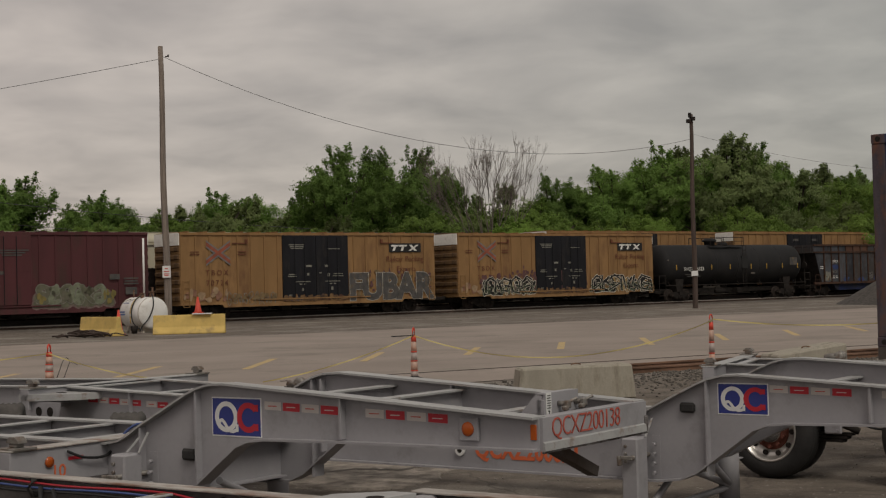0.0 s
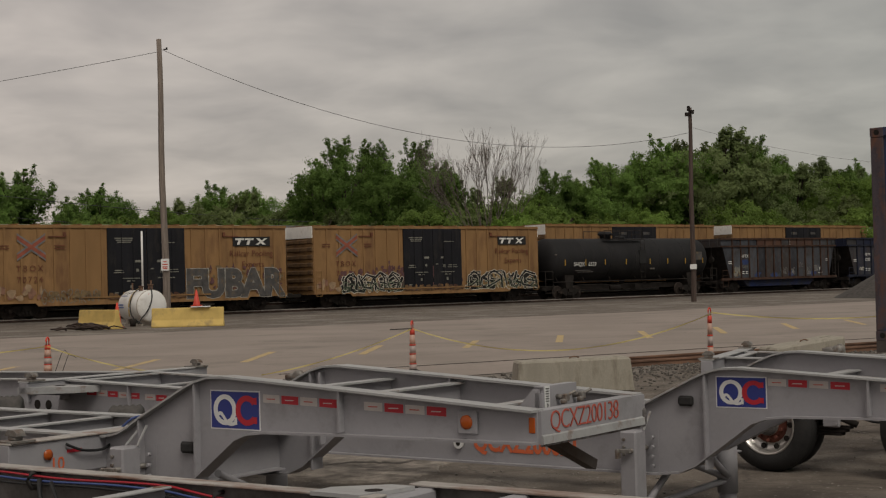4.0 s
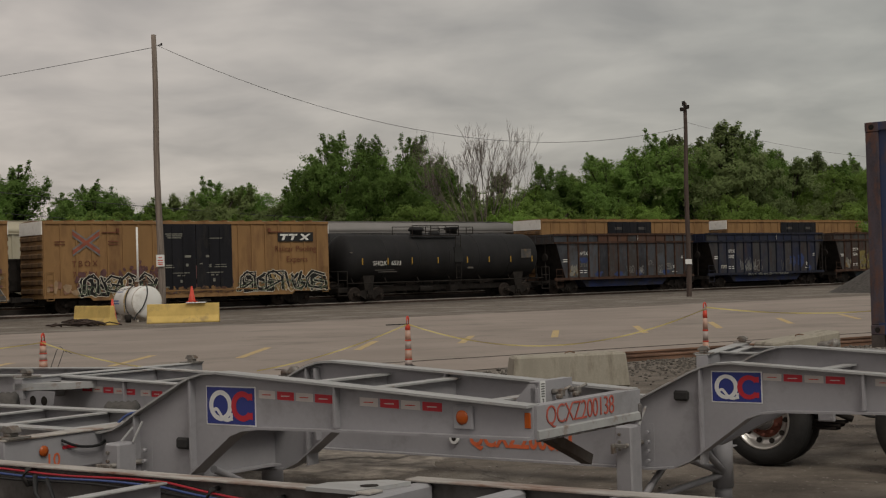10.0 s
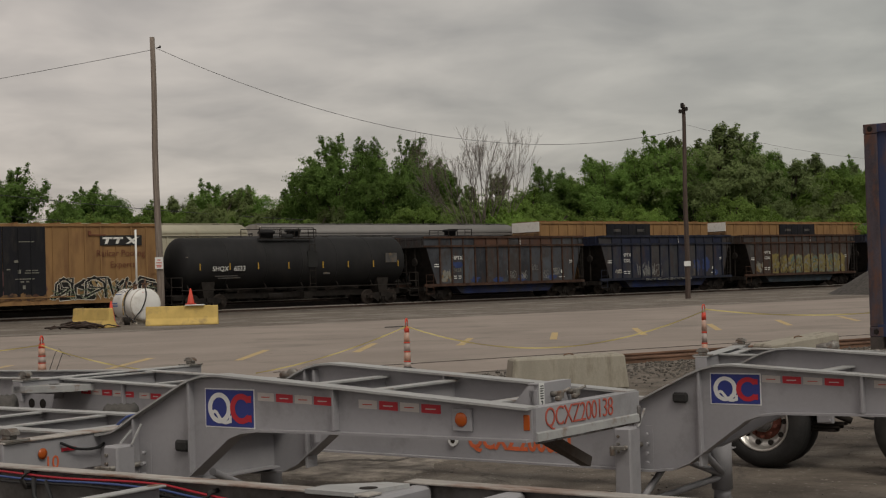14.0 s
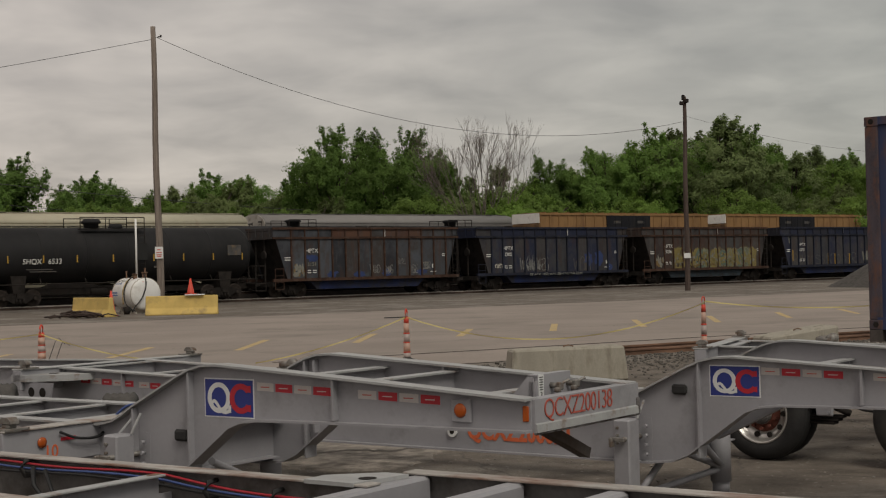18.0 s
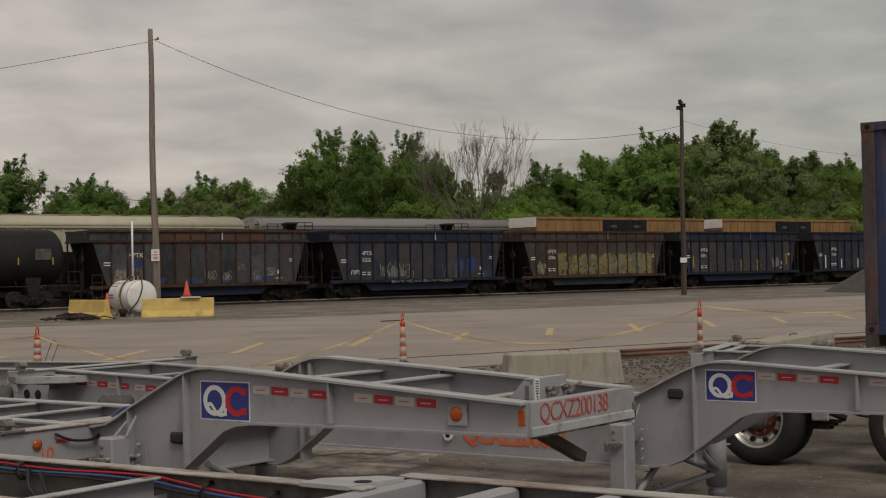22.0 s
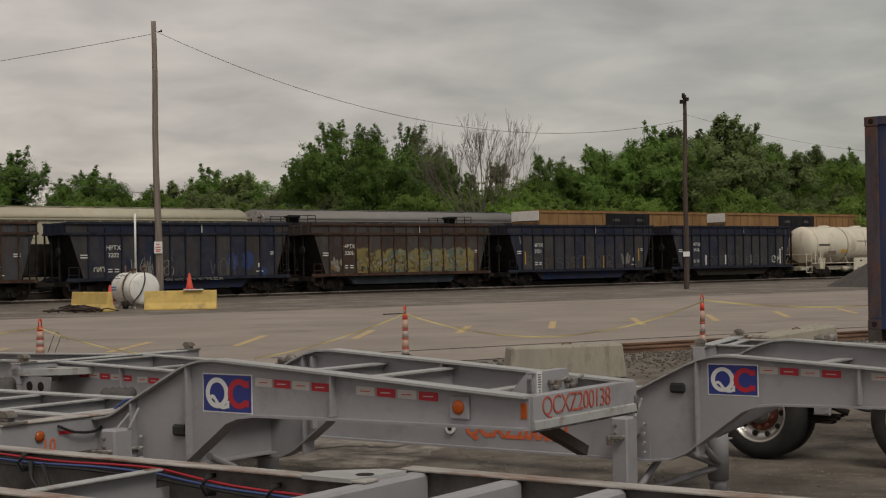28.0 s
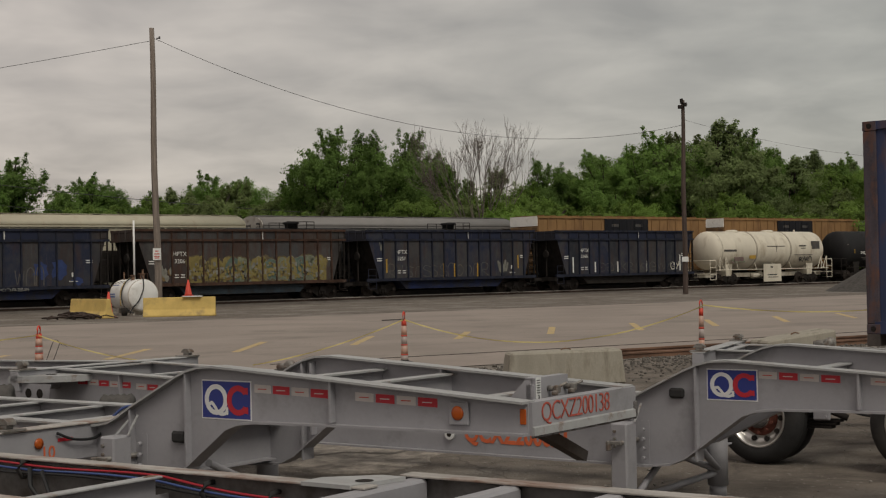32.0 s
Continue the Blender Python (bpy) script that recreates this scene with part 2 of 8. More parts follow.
M_HOPRUST = mat("hopper_rust", (0.04, 0.036, 0.036), 0.8, spread=0.45, scale=1.1, stain=(0.07, 0.04, 0.03), stain_amount=0.5, stain_scale=1.9, stretch=(1.4, 1, 0.5), spec=0.25)
M_RUSTBAND = mat("rusty_band", (0.085, 0.042, 0.027), 0.8, spread=0.4, scale=1.2, stain=(0.075, 0.073, 0.075), stain_amount=0.4, stain_scale=1.2, spec=0.25)
M_BLUESILL = mat("hopper_deep_blue", (0.009, 0.016, 0.06), 0.7, spread=0.4, scale=1.2, stain=(0.016, 0.016, 0.022), stain_amount=0.7, stain_scale=1.0, spec=0.25)
M_CREAM = mat("cream_hopper", (0.4, 0.365, 0.275), 0.6, spread=0.1, scale=0.6, stain=(0.33, 0.26, 0.19), stain_amount=0.2, stretch=(1, 1, 0.3))
M_GREYCAR = mat("grey_hopper", (0.185, 0.174, 0.166), 0.6, spread=0.1, scale=0.6, stain=(0.2, 0.18, 0.16), stain_amount=0.2, stretch=(1, 1, 0.3))
M_PALEEND = mat("pale_car_end", (0.4, 0.375, 0.34), 0.7, spread=0.15, scale=2, stain=(0.2, 0.17, 0.14), stain_amount=0.35)
M_BANDW = mat("beige_band", (0.36, 0.32, 0.26), 0.7, spread=0.25, scale=2)
M_PATCHBLUE = mat("patch_blue", (0.02, 0.036, 0.115), 0.7, spread=0.2, scale=3)
M_WHITE = mat("white_marking", (0.62, 0.61, 0.58), 0.7, spread=0.12, scale=4, stain=(0.3, 0.28, 0.25), stain_amount=0.2)
M_BLACKP = mat("black_marking", (0.012, 0.012, 0.012), 0.7, spread=0.2)
M_REDP = mat("red_marking", (0.48, 0.075, 0.05), 0.7, spread=0.15, scale=4)
M_BLUEP = mat("blue_marking", (0.14, 0.19, 0.36), 0.7, spread=0.15, scale=4)
M_XRED = mat("faded_red_stripe", (0.25, 0.07, 0.042), 0.75, spread=0.2, scale=3)
M_XBLUE = mat("faded_blue_stripe", (0.15, 0.14, 0.135), 0.75, spread=0.2, scale=3)
M_BROWNP = mat("brown_marking", (0.13, 0.045, 0.022), 0.75, spread=0.2, scale=4)
M_YELP = mat("reflector_yellow", (0.36, 0.22, 0.03), 0.5, spread=0.1)
M_GRAF_GREY = mat("spray_grey", (0.066, 0.062, 0.06), 0.7, spread=0.3, scale=2.5, stain=(0.14, 0.1, 0.055), stain_amount=0.3, stain_scale=3)
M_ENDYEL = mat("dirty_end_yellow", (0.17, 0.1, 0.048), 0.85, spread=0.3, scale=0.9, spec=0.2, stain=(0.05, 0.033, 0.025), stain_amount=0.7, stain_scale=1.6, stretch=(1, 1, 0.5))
M_PRIMER = mat("pink_primer", (0.22, 0.115, 0.075), 0.8, spread=0.3, scale=3)
M_PALEPATCH = mat("bleached_paint", (0.29, 0.2, 0.12), 0.8, spread=0.25, scale=3)
M_GRAF_TAN = mat("spray_tan", (0.17, 0.115, 0.055), 0.75, spread=0.3, scale=3, stain=(0.05, 0.045, 0.04), stain_amount=0.4, stain_scale=4)
M_GRAF_BUFF = mat("spray_buff", (0.3, 0.2, 0.085), 0.75, spread=0.3, scale=3, stain=(0.12, 0.08, 0.05), stain_amount=0.4, stain_scale=4)
M_GRAF_MOSS = mat("spray_moss", (0.1, 0.1, 0.062), 0.7, spread=0.3, scale=2.5, stain=(0.14, 0.12, 0.095), stain_amount=0.5, stain_scale=3)
M_GRAF_SAGE = mat("spray_sage", (0.15, 0.165, 0.11), 0.7, spread=0.3, scale=2.5, stain=(0.1, 0.085, 0.06), stain_amount=0.4, stain_scale=4)
M_GRAF_ROSE = mat("spray_rose", (0.15, 0.105, 0.095), 0.7, spread=0.3, scale=3, stain=(0.08, 0.03, 0.03), stain_amount=0.4, stain_scale=5)
M_GRAF_PALE = mat("spray_pale", (0.5, 0.465, 0.39), 0.8, spread=0.2, scale=3)
M_GRAF_WORN = mat("spray_worn", (0.3, 0.285, 0.255), 0.7, spread=0.35, scale=3, stain=(0.15, 0.11, 0.07), stain_amount=0.5, stain_scale=4)
M_GRAF_DARK = mat("spray_dark", (0.012, 0.011, 0.011), 0.9, spread=0.3, scale=3)
M_GRAF_GREEN = mat("spray_green", (0.085, 0.11, 0.065), 0.6, spread=0.35, scale=2)
M_GRAF_YEL = mat("spray_yellow", (0.2, 0.16, 0.05), 0.7, spread=0.35, scale=3, stain=(0.07, 0.05, 0.03), stain_amount=0.4, stain_scale=3, stretch=(1, 1, 0.5))
M_GRAF_TEAL = mat("spray_teal", (0.075, 0.11, 0.09), 0.6, spread=0.3, scale=2)
M_GRAF_OLD = mat("spray_old_yellow", (0.11, 0.086, 0.04), 0.7, spread=0.4, scale=3, stain=(0.045, 0.035, 0.03), stain_amount=0.5, stain_scale=3, stretch=(1, 1, 0.5))
M_GRAF_ORANGE = mat("spray_orange", (0.15, 0.095, 0.035), 0.6, spread=0.3, scale=2)
M_GRAF_PALE2 = mat("spray_faded", (0.17, 0.165, 0.14), 0.6, spread=0.3, scale=3)
M_GRAF_DIM = mat("spray_dim", (0.17, 0.168, 0.158), 0.7, spread=0.4, scale=3, stain=(0.04, 0.04, 0.045), stain_amount=0.4, stain_scale=5)
M_GRAF_PURP = mat("spray_purple", (0.1, 0.045, 0.045), 0.7, spread=0.3, scale=2)
M_RAIL = mat("rail_steel", (0.42, 0.37, 0.33), 0.45, 0.2, spread=0.2, scale=6)
M_RAILWEB = mat("rail_web", (0.05, 0.032, 0.024), 0.8, 0.1, spread=0.35, scale=6)
M_TIE = mat("sleeper_wood", (0.075, 0.055, 0.042), 0.9, spread=0.35, scale=5, stretch=(4, 1, 1), random_amount=0.5)

# ---------------------------------------------------------------- ground
def ground_material():
    """Worn yard: gravel and dirt near by, pale concrete apron, dark ballast beside the tracks."""
    m = bpy.data.materials.new("yard_ground")
    m.use_nodes = True
    n, l = m.node_tree.nodes, m.node_tree.links
    b = n["Principled BSDF"]
    tc = n.new("ShaderNodeTexCoord")

    def noise_node(scale, detail=6, rough=0.6):
        q = n.new("ShaderNodeTexNoise")
        q.inputs["Scale"].default_value, q.inputs["Detail"].default_value, q.inputs["Roughness"].default_value = scale, detail, rough
        l.new(tc.outputs["Object"], q.inputs[0])
        return q.outputs[0]

    def ramp(src, p0, c0, p1, c1):
        r = n.new("ShaderNodeValToRGB")
        r.color_ramp.elements[0].position, r.color_ramp.elements[1].position = p0, p1
        r.color_ramp.elements[0].color, r.color_ramp.elements[1].color = (*c0, 1), (*c1, 1)
        l.new(src, r.inputs[0])
        return r.outputs[0]

    def mix(f, a, c):
        x = n.new("ShaderNodeMix")
        x.data_type = "RGBA"
        l.new(f, x.inputs[0])
        l.new(a, x.inputs[6])
        l.new(c, x.inputs[7])
        return x.outputs[2]

    broad, mid, fine = noise_node(0.3), noise_node(1.6, 9, 0.72), noise_node(34, 5, 0.8)
    dirt = ramp(mid, 0.36, (0.075, 0.06, 0.048), 0.64, (0.165, 0.138, 0.113))
    pale = ramp(fine, 0.38, (0.13, 0.112, 0.094), 0.66, (0.3, 0.27, 0.235))
    col = mix(ramp(broad, 0.5, (0, 0, 0), 0.62, (1, 1, 1)), dirt, pale)
    speck = n.new("ShaderNodeTexVoronoi")
    speck.inputs["Scale"].default_value = 9
    l.new(tc.outputs["Object"], speck.inputs[0])
    lighter = n.new("ShaderNodeRGB")
    lighter.outputs[0].default_value = (0.34, 0.315, 0.285, 1)
    col = mix(ramp(speck.outputs["Distance"], 0.06, (0.75, 0.75, 0.75), 0.16, (0, 0, 0)), col, lighter.outputs[0])
    # cracks in the old paving
    warp = n.new("ShaderNodeMix")
    warp.data_type, warp.blend_type = "RGBA", "ADD"
    warp.inputs[0].default_value = 0.35
    l.new(tc.outputs["Object"], warp.inputs[6])
    wn2 = n.new("ShaderNodeTexNoise")
    wn2.inputs["Scale"].default_value, wn2.inputs["Detail"].default_value = 2.5, 5
    l.new(tc.outputs["Object"], wn2.inputs[0])
    l.new(wn2.outputs[1], warp.inputs[7])
    crack = n.new("ShaderNodeTexVoronoi")
    crack.feature = "DISTANCE_TO_EDGE"
    crack.inputs["Scale"].default_value = 0.42
    l.new(warp.outputs[2], crack.inputs[0])
    dark = n.new("ShaderNodeRGB")
    dark.outputs[0].default_value = (0.045, 0.036, 0.03, 1)
    col = mix(ramp(crack.outputs["Distance"], 0.003, (0.5, 0.5, 0.5), 0.01, (0, 0, 0)), col, dark.outputs[0])
    l.new(col, b.inputs["Base Color"])
    b.inputs["Roughness"].default_value = 0.95
    bp = n.new("ShaderNodeBump")
    bp.inputs["Strength"].default_value, bp.inputs["Distance"].default_value = 0.5, 0.03
    l.new(fine, bp.inputs["Height"])
    l.new(bp.outputs[0], b.inputs["Normal"])
    return m


M_GROUND = ground_material()
M_CONCRETE = mat("apron_concrete", (0.258, 0.216, 0.188), 0.9, spread=0.13, scale=0.25, grain=9, bump=0.15, stain=(0.16, 0.14, 0.12), stain_amount=0.3, stain_scale=0.3, stretch=(1, 1, 1))
M_BALLAST = mat("ballast", (0.105, 0.09, 0.077), 0.95, spread=0.4, scale=1.2, grain=14, bump=0.8, stain=(0.17, 0.15, 0.13), stain_amount=0.4, stain_scale=0.6)

TRACK_DIR = 38.3155
TU = Vector((math.cos(radians(TRACK_DIR)), math.sin(radians(TRACK_DIR)), 0))
TN = Vector((-TU.y, TU.x, 0))
TRACK_O = Vector((0, 95.438, 0)) + 1.6 * TN


def on_track(s, off=0.0, z=0.0):
    """The pose of a car whose centre is s metres along the main track, off metres behind it."""
    p = TRACK_O + TU * s + TN * off
    return pose(p.x, p.y, z, 0, 0, TRACK_DIR)


bm = bmx()
v = [bm.verts.new(p) for p in ((-2500, -300, 0), (2500, -300, 0), (2500, 3500, 0), (-2500, 3500, 0))]
bm.faces.new(v)
ground = new("ground", finish("ground", bm, M_GROUND))
tagged(ground, "worn brown dirt and gravel yard ground", "ground", kind="structure")

# pale concrete apron, a thin slab on the yard; its far edge runs beside the railway
bm = bmx()
near = [(-80, 17.0), (-20, 20.0), (-2.0, 25.7), (9.5, 32.6), (40, 51.5), (120, 100)]
far = [(-80, 18.0), (-16.6, 54.9), (-7.4, 59.8), (13.4, 73.6), (22.8, 80.4), (120, 150)]
lo = [bm.verts.new((x, y, 0.012)) for x, y in near]
hi = [bm.verts.new((x, max(y, 18.0), 0.012)) for x, y in far]
for i in range(5):
    bm.faces.new((lo[i], lo[i + 1], hi[i + 1], hi[i]))
apron = new("road", finish("road", bm, M_CONCRETE))
tagged(apron, "pale worn concrete apron with faded yellow markings", "road", kind="structure")

# ballast bed of the two tracks; shade under the trains is put into its dark stone
shade_stone = mat("shade_dark_ballast", (0.028, 0.0235, 0.0205), 0.95, spread=0.4, scale=1.5, grain=14, bump=0.8, stain=(0.022, 0.019, 0.017), stain_amount=0.3, stain_scale=0.8, spec=0.15)


def bed_strip(name, prof, material, label):
    bm = bmx()
    a = [bm.verts.new(TRACK_O + TU * -220 + TN * y + Vector((0, 0, z))) for y, z in prof]
    c = [bm.verts.new(TRACK_O + TU * 420 + TN * y + Vector((0, 0, z))) for y, z in prof]
    for i in range(len(prof) - 1):
        bm.faces.new((a[i], c[i], c[i + 1], a[i + 1]))
    tagged(new(name, finish(name, bm, material)), label, "ballast", kind="structure")


bed_strip("ballast_bed", [(-3.4, 0.004), (-2.0, 0.05), (-1.45, 0.085), (-0.95, 0.085)], M_BALLAST, "brown crushed stone shoulder of the railway")
# the 1.75 m rise is an added bank that closes the view under cars
bed_strip("shade_dark_bed", [(-0.95, 0.085), (1.9, 0.085), (2.6, 0.48), (6.2, 0.48), (7.0, 0.76), (11.3, 0.76), (13.0, 1.75), (16.0, 1.75), (22.0, 0.004)], shade_stone, "ballast under and between the tracks, darkened for the trains' shade")


def rail_mesh(length):
    """A flat-bottomed rail, its foot at z 0, 0.17 high."""
    out = [(-0.07, 0), (0.07, 0), (0.07, 0.02), (0.012, 0.035), (0.012, 0.125), (0.036, 0.135), (0.036, 0.165), (0.028, 0.17), (-0.028, 0.17), (-0.036, 0.165),
           (-0.036, 0.135), (-0.012, 0.125), (-0.012, 0.035), (-0.07, 0.02)]
    bm = bmx()
    u = [bm.verts.new((-length / 2, y, z)) for y, z in out]
    w = [bm.verts.new((length / 2, y, z)) for y, z in out]
    for i in range(len(out)):
        j = (i + 1) % len(out)
        bm.faces.new((u[i], w[i], w[j], u[j]))
    bm.faces.new(u)
    bm.faces.new(w[::-1])
    bmesh.ops.recalc_face_normals(bm, faces=bm.faces)
    return finish("rail", bm, M_RAILWEB)


def rail_head_mesh(length):
    """The polished running head on top of a rail."""
    bm = bmx()
    box(bm, -length / 2, length / 2, -0.0375, 0.0375, 0.133, 0.1715)
    return finish("rail_head", bm, M_RAIL)


main_rail, main_head = rail_mesh(620), rail_head_mesh(620)
for off, zb in ((0.0, 0.08), (4.35, 0.475), (8.7, 0.755)):
    track = thing("railway_track", on_track(100, off, zb), "steel rails on dark wooden sleepers in ballast", "railway track", "yard tracks", "structure")
    for y in (-0.7525, 0.7525):
        steel = part("rail", main_rail, M_RAILWEB, track, at=pose(0, y, 0))
        part("rail_head", main_head, M_RAIL, steel, "polished rail head")
    bm = bmx()
    for i in range(900):
        x = -290 + i * 0.56
        box(bm, x, x + 0.23, -1.3, 1.3, -0.1, 0.012)
    tagged(part("sleepers", bm, M_TIE, track), kind="stuff")

# ---------------------------------------------------------------- rolling stock
WHEEL_R = 0.46
RAIL_Z = 0.25
ROLLING = []   # moving cars
WHEELSETS = []


def wheelset_mesh():
    bm = bmx()
    for y in (-0.72, 0.72):
        s = 1 if y > 0 else -1
        lathe(bm, [(0.11, y + s * 0.08), (0.16, y + s * 0.06), (0.36, y + s * 0.03), (0.42, y + s * 0.065), (WHEEL_R, y + s * 0.065), (WHEEL_R, y - s * 0.05), (WHEEL_R + 0.025, y - s * 0.06),
                   (WHEEL_R + 0.02, y - s * 0.08), (0.2, y - s * 0.06), (0.1, y - s * 0.08)], 20, "Y")
    lathe(bm, [(0.085, -1.1), (0.085, 1.1)], 10, "Y")
    for y in (-1.13, 1.13):
        lathe(bm, [(0.1, y - 0.03), (0.1, y + 0.03)], 6, "Y")
    return finish("wheelset", bm, M_WHEEL)


def side_frame_mesh():
    """Cast three-piece truck: both side frames with their spring openings, the bolster and the springs."""
    bm = bmx()
    for y in (-1.0, 1.0):
        y0, y1 = y - 0.07, y + 0.07
        prism(bm, [(-1.15, 0.42), (-0.7, 0.4), (-0.32, 0.16), (0.32, 0.16), (0.7, 0.4), (1.15, 0.42), (1.15, 0.58), (0.85, 0.64), (0.45, 0.74), (-0.45, 0.74), (-0.85, 0.64), (-1.15, 0.58)], y0, y1)
        for x in (-0.2, 0.0, 0.2):
            lathe(bm, [(0.075, 0.2), (0.075, 0.5)], 8, "Z", (x, y + (0.1 if y > 0 else -0.1), 0))
        for x in (-0.89, 0.89):
            lathe(bm, [(0.13, y - 0.13), (0.13, y + 0.13)], 10, "Y", (x, 0, WHEEL_R))
    box(bm, -0.2, 0.2, -1.2, 1.2, 0.45, 0.72)
    return finish("side_frames", bm, M_UNDER)


ME_WHEELSET, ME_SIDE = wheelset_mesh(), side_frame_mesh()


def add_trucks(car, half, moving):
    for x in (-half, half):
        truck = part("truck", ME_SIDE, M_UNDER, car, at=pose(x, 0, 0))
        for dx in (-0.89, 0.89):
            w = part("wheelset", ME_WHEELSET, M_WHEEL, truck, "worn steel wheels", at=pose(dx, 0, WHEEL_R))
            if moving:
                WHEELSETS.append(w)


def coupler(car, x, s):
    bm = bmx()
    box(bm, min(x, x + s * 0.75), max(x, x + s * 0.75), -0.09, 0.09, 0.72, 0.92)
    box(bm, min(x + s * 0.7, x + s * 1.0), max(x + s * 0.7, x + s * 1.0), -0.17, 0.17, 0.66, 0.98, 0.03)
    pipe(bm, [(x, 0.3, 0.75), (x + s * 0.4, 0.32, 0.5), (x + s * 0.9, 0.2, 0.45)], 0.03)
    part("coupler", bm, M_UNDER, car)


def ladder(car, x, y, z0, z1, w, material, along="x", name="ladder"):
    bm = bmx()
    n = max(2, round((z1 - z0) / 0.38))
    for i in range(n + 1):
        z = z0 + (z1 - z0) * i / n
        a, c = ((x - w / 2, y, z), (x + w / 2, y, z)) if along == "x" else ((x, y - w / 2, z), (x, y + w / 2, z))
        rod(bm, a, c, 0.018, n=5)
    for s in (-1, 1):
        a, c = ((x + s * w / 2, y, z0), (x + s * w / 2, y, z1)) if along == "x" else ((x, y + s * w / 2, z0), (x, y + s * w / 2, z1))
        rod(bm, a, c, 0.022, n=5)
    part(name, bm, material, car)


def small_bars(car, name, rows, material, y):
    """Lines of small stencilled writing that is too small to read: bars. rows: x, z, width, height."""
    for x, z, w, h in rows:
        bm = bmx()
        box(bm, x - w / 2, x + w / 2, y - 0.004, y, z - h / 2, z + h / 2)
        part(name, bm, material, car)


def blob(bm, cx, cz, rx, rz, y, rng, n=14, rough=0.25):
    """A flat sprayed patch with an uneven edge."""
    vs = []
    for i in range(n):
        a = -2 * math.pi * i / n
        k = 1 + rng.uniform(-rough, rough)
        vs.append(bm.verts.new((cx + rx * k * math.cos(a), y, cz + rz * k * math.sin(a))))
    bm.faces.new(vs)


def curve_through(pts, k=5):
    """Points of a soft curve through a few points."""
    out = []
    n = len(pts)
    for i in range(n - 1):
        p0, p1, p2, p3 = (Vector(pts[max(0, min(n - 1, j))]) for j in (i - 1, i, i + 1, i + 2))
        for q in range(k):
            t = q / k
            out.append(0.5 * (2 * p1 + (p2 - p0) * t + (2 * p0 - 5 * p1 + 4 * p2 - p3) * t * t + (3 * p1 - p0 - 3 * p2 + p3) * t ** 3))
    out.append(Vector(pts[-1]))
    return out


# loose sprayed forms in a unit cell: arch, hook, zigzag, loop, wave, fork
FORMS = (((0.1, 0.0), (0.12, 0.7), (0.45, 1.0), (0.8, 0.75), (0.85, 0.0)),
         ((0.85, 0.8), (0.45, 1.0), (0.1, 0.6), (0.25, 0.1), (0.7, 0.0), (0.9, 0.35), (0.5, 0.45)),
         ((0.05, 0.9), (0.3, 0.05), (0.5, 0.75), (0.7, 0.05), (0.98, 0.95)),
         ((0.2, 0.0), (0.15, 0.95), (0.75, 0.9), (0.7, 0.5), (0.2, 0.45), (0.9, 0.0)),
         ((0.9, 0.85), (0.35, 1.0), (0.15, 0.7), (0.8, 0.4), (0.7, 0.02), (0.05, 0.1)),
         ((0.1, 1.0), (0.3, 0.5), (0.85, 0.95), (0.4, 0.5), (0.8, 0.0)))


def ribbon(bm, pts, width, y):
    """A sprayed line of even width with round ends."""
    prev = None
    for i, p in enumerate(pts):
        d = pts[min(i + 1, len(pts) - 1)] - pts[max(i - 1, 0)]
        d = d.normalized() if d.length > 1e-6 else Vector((1, 0))
        a = bm.verts.new((p.x - d.y * width / 2, y, p.y + d.x * width / 2))
        b = bm.verts.new((p.x + d.y * width / 2, y, p.y - d.x * width / 2))
        if prev:
            bm.faces.new((prev[0], prev[1], b, a))
        prev = (a, b)
    for p, yy in ((pts[0], y - 0.0002), (pts[-1], y - 0.0003)):
        bm.faces.new([bm.verts.new((p.x + width / 2 * math.cos(-a * math.pi / 4), yy, p.y + width / 2 * math.sin(-a * math.pi / 4))) for a in range(8)])


def scrawl(car, x0, x1, z0, z1, y, fills, line, seed, letters=5, width=0.09, label="sprayed graffiti lettering, not readable", body=0.34, accent=None, soft=5):
    """Graffiti: overlapping fat sprayed forms with a rim, or, with no fill, thin loose tags. No readable letters."""
    rng = random.Random(seed)
    cw, zh = (x1 - x0) / letters, z1 - z0
    lines = []
    for i in range(letters):
        for j in range(2 if fills else 1):
            form = rng.choice(FORMS)
            flip, w, h = rng.random() < 0.4, cw * rng.uniform(0.85, 1.2), zh * rng.uniform(0.72, 1.0)
            xx, zz = x0 + cw * i + rng.uniform(-0.1, 0.1) * cw, z0 + (zh - h) * rng.uniform(0, 0.5)
            pts = curve_through([(xx + w * ((1 - u) if flip else u) + rng.uniform(-0.06, 0.06) * cw, zz + h * v) for u, v in form], soft)
            lines.append((pts, i % max(1, len(fills))))
    bm = bmx()
    for o, (pts, _) in enumerate(lines):
        ribbon(bm, pts, body + 2 * width if fills else width, y - 0.001 - 0.0004 * o)
    tagged(part("graffiti_outline", bm, line, car, label), kind="stuff")
    lift = 0.002 + 0.0004 * len(lines)
    for k, fill in enumerate(fills):
        bm = bmx()
        for o, (pts, which) in enumerate(lines):
            if which == k:
                ribbon(bm, pts, body, y - lift - 0.0004 * o)
        tagged(part("graffiti_fill", bm, fill, car, label), kind="stuff")
    if accent:
        bm = bmx()
        for o, (pts, _) in enumerate(lines):
            if o % 2:
                ribbon(bm, pts[2:-2], 0.05, y - 2 * lift - 0.0004 * o)
        tagged(part("graffiti_accent", bm, accent, car, label), kind="stuff")


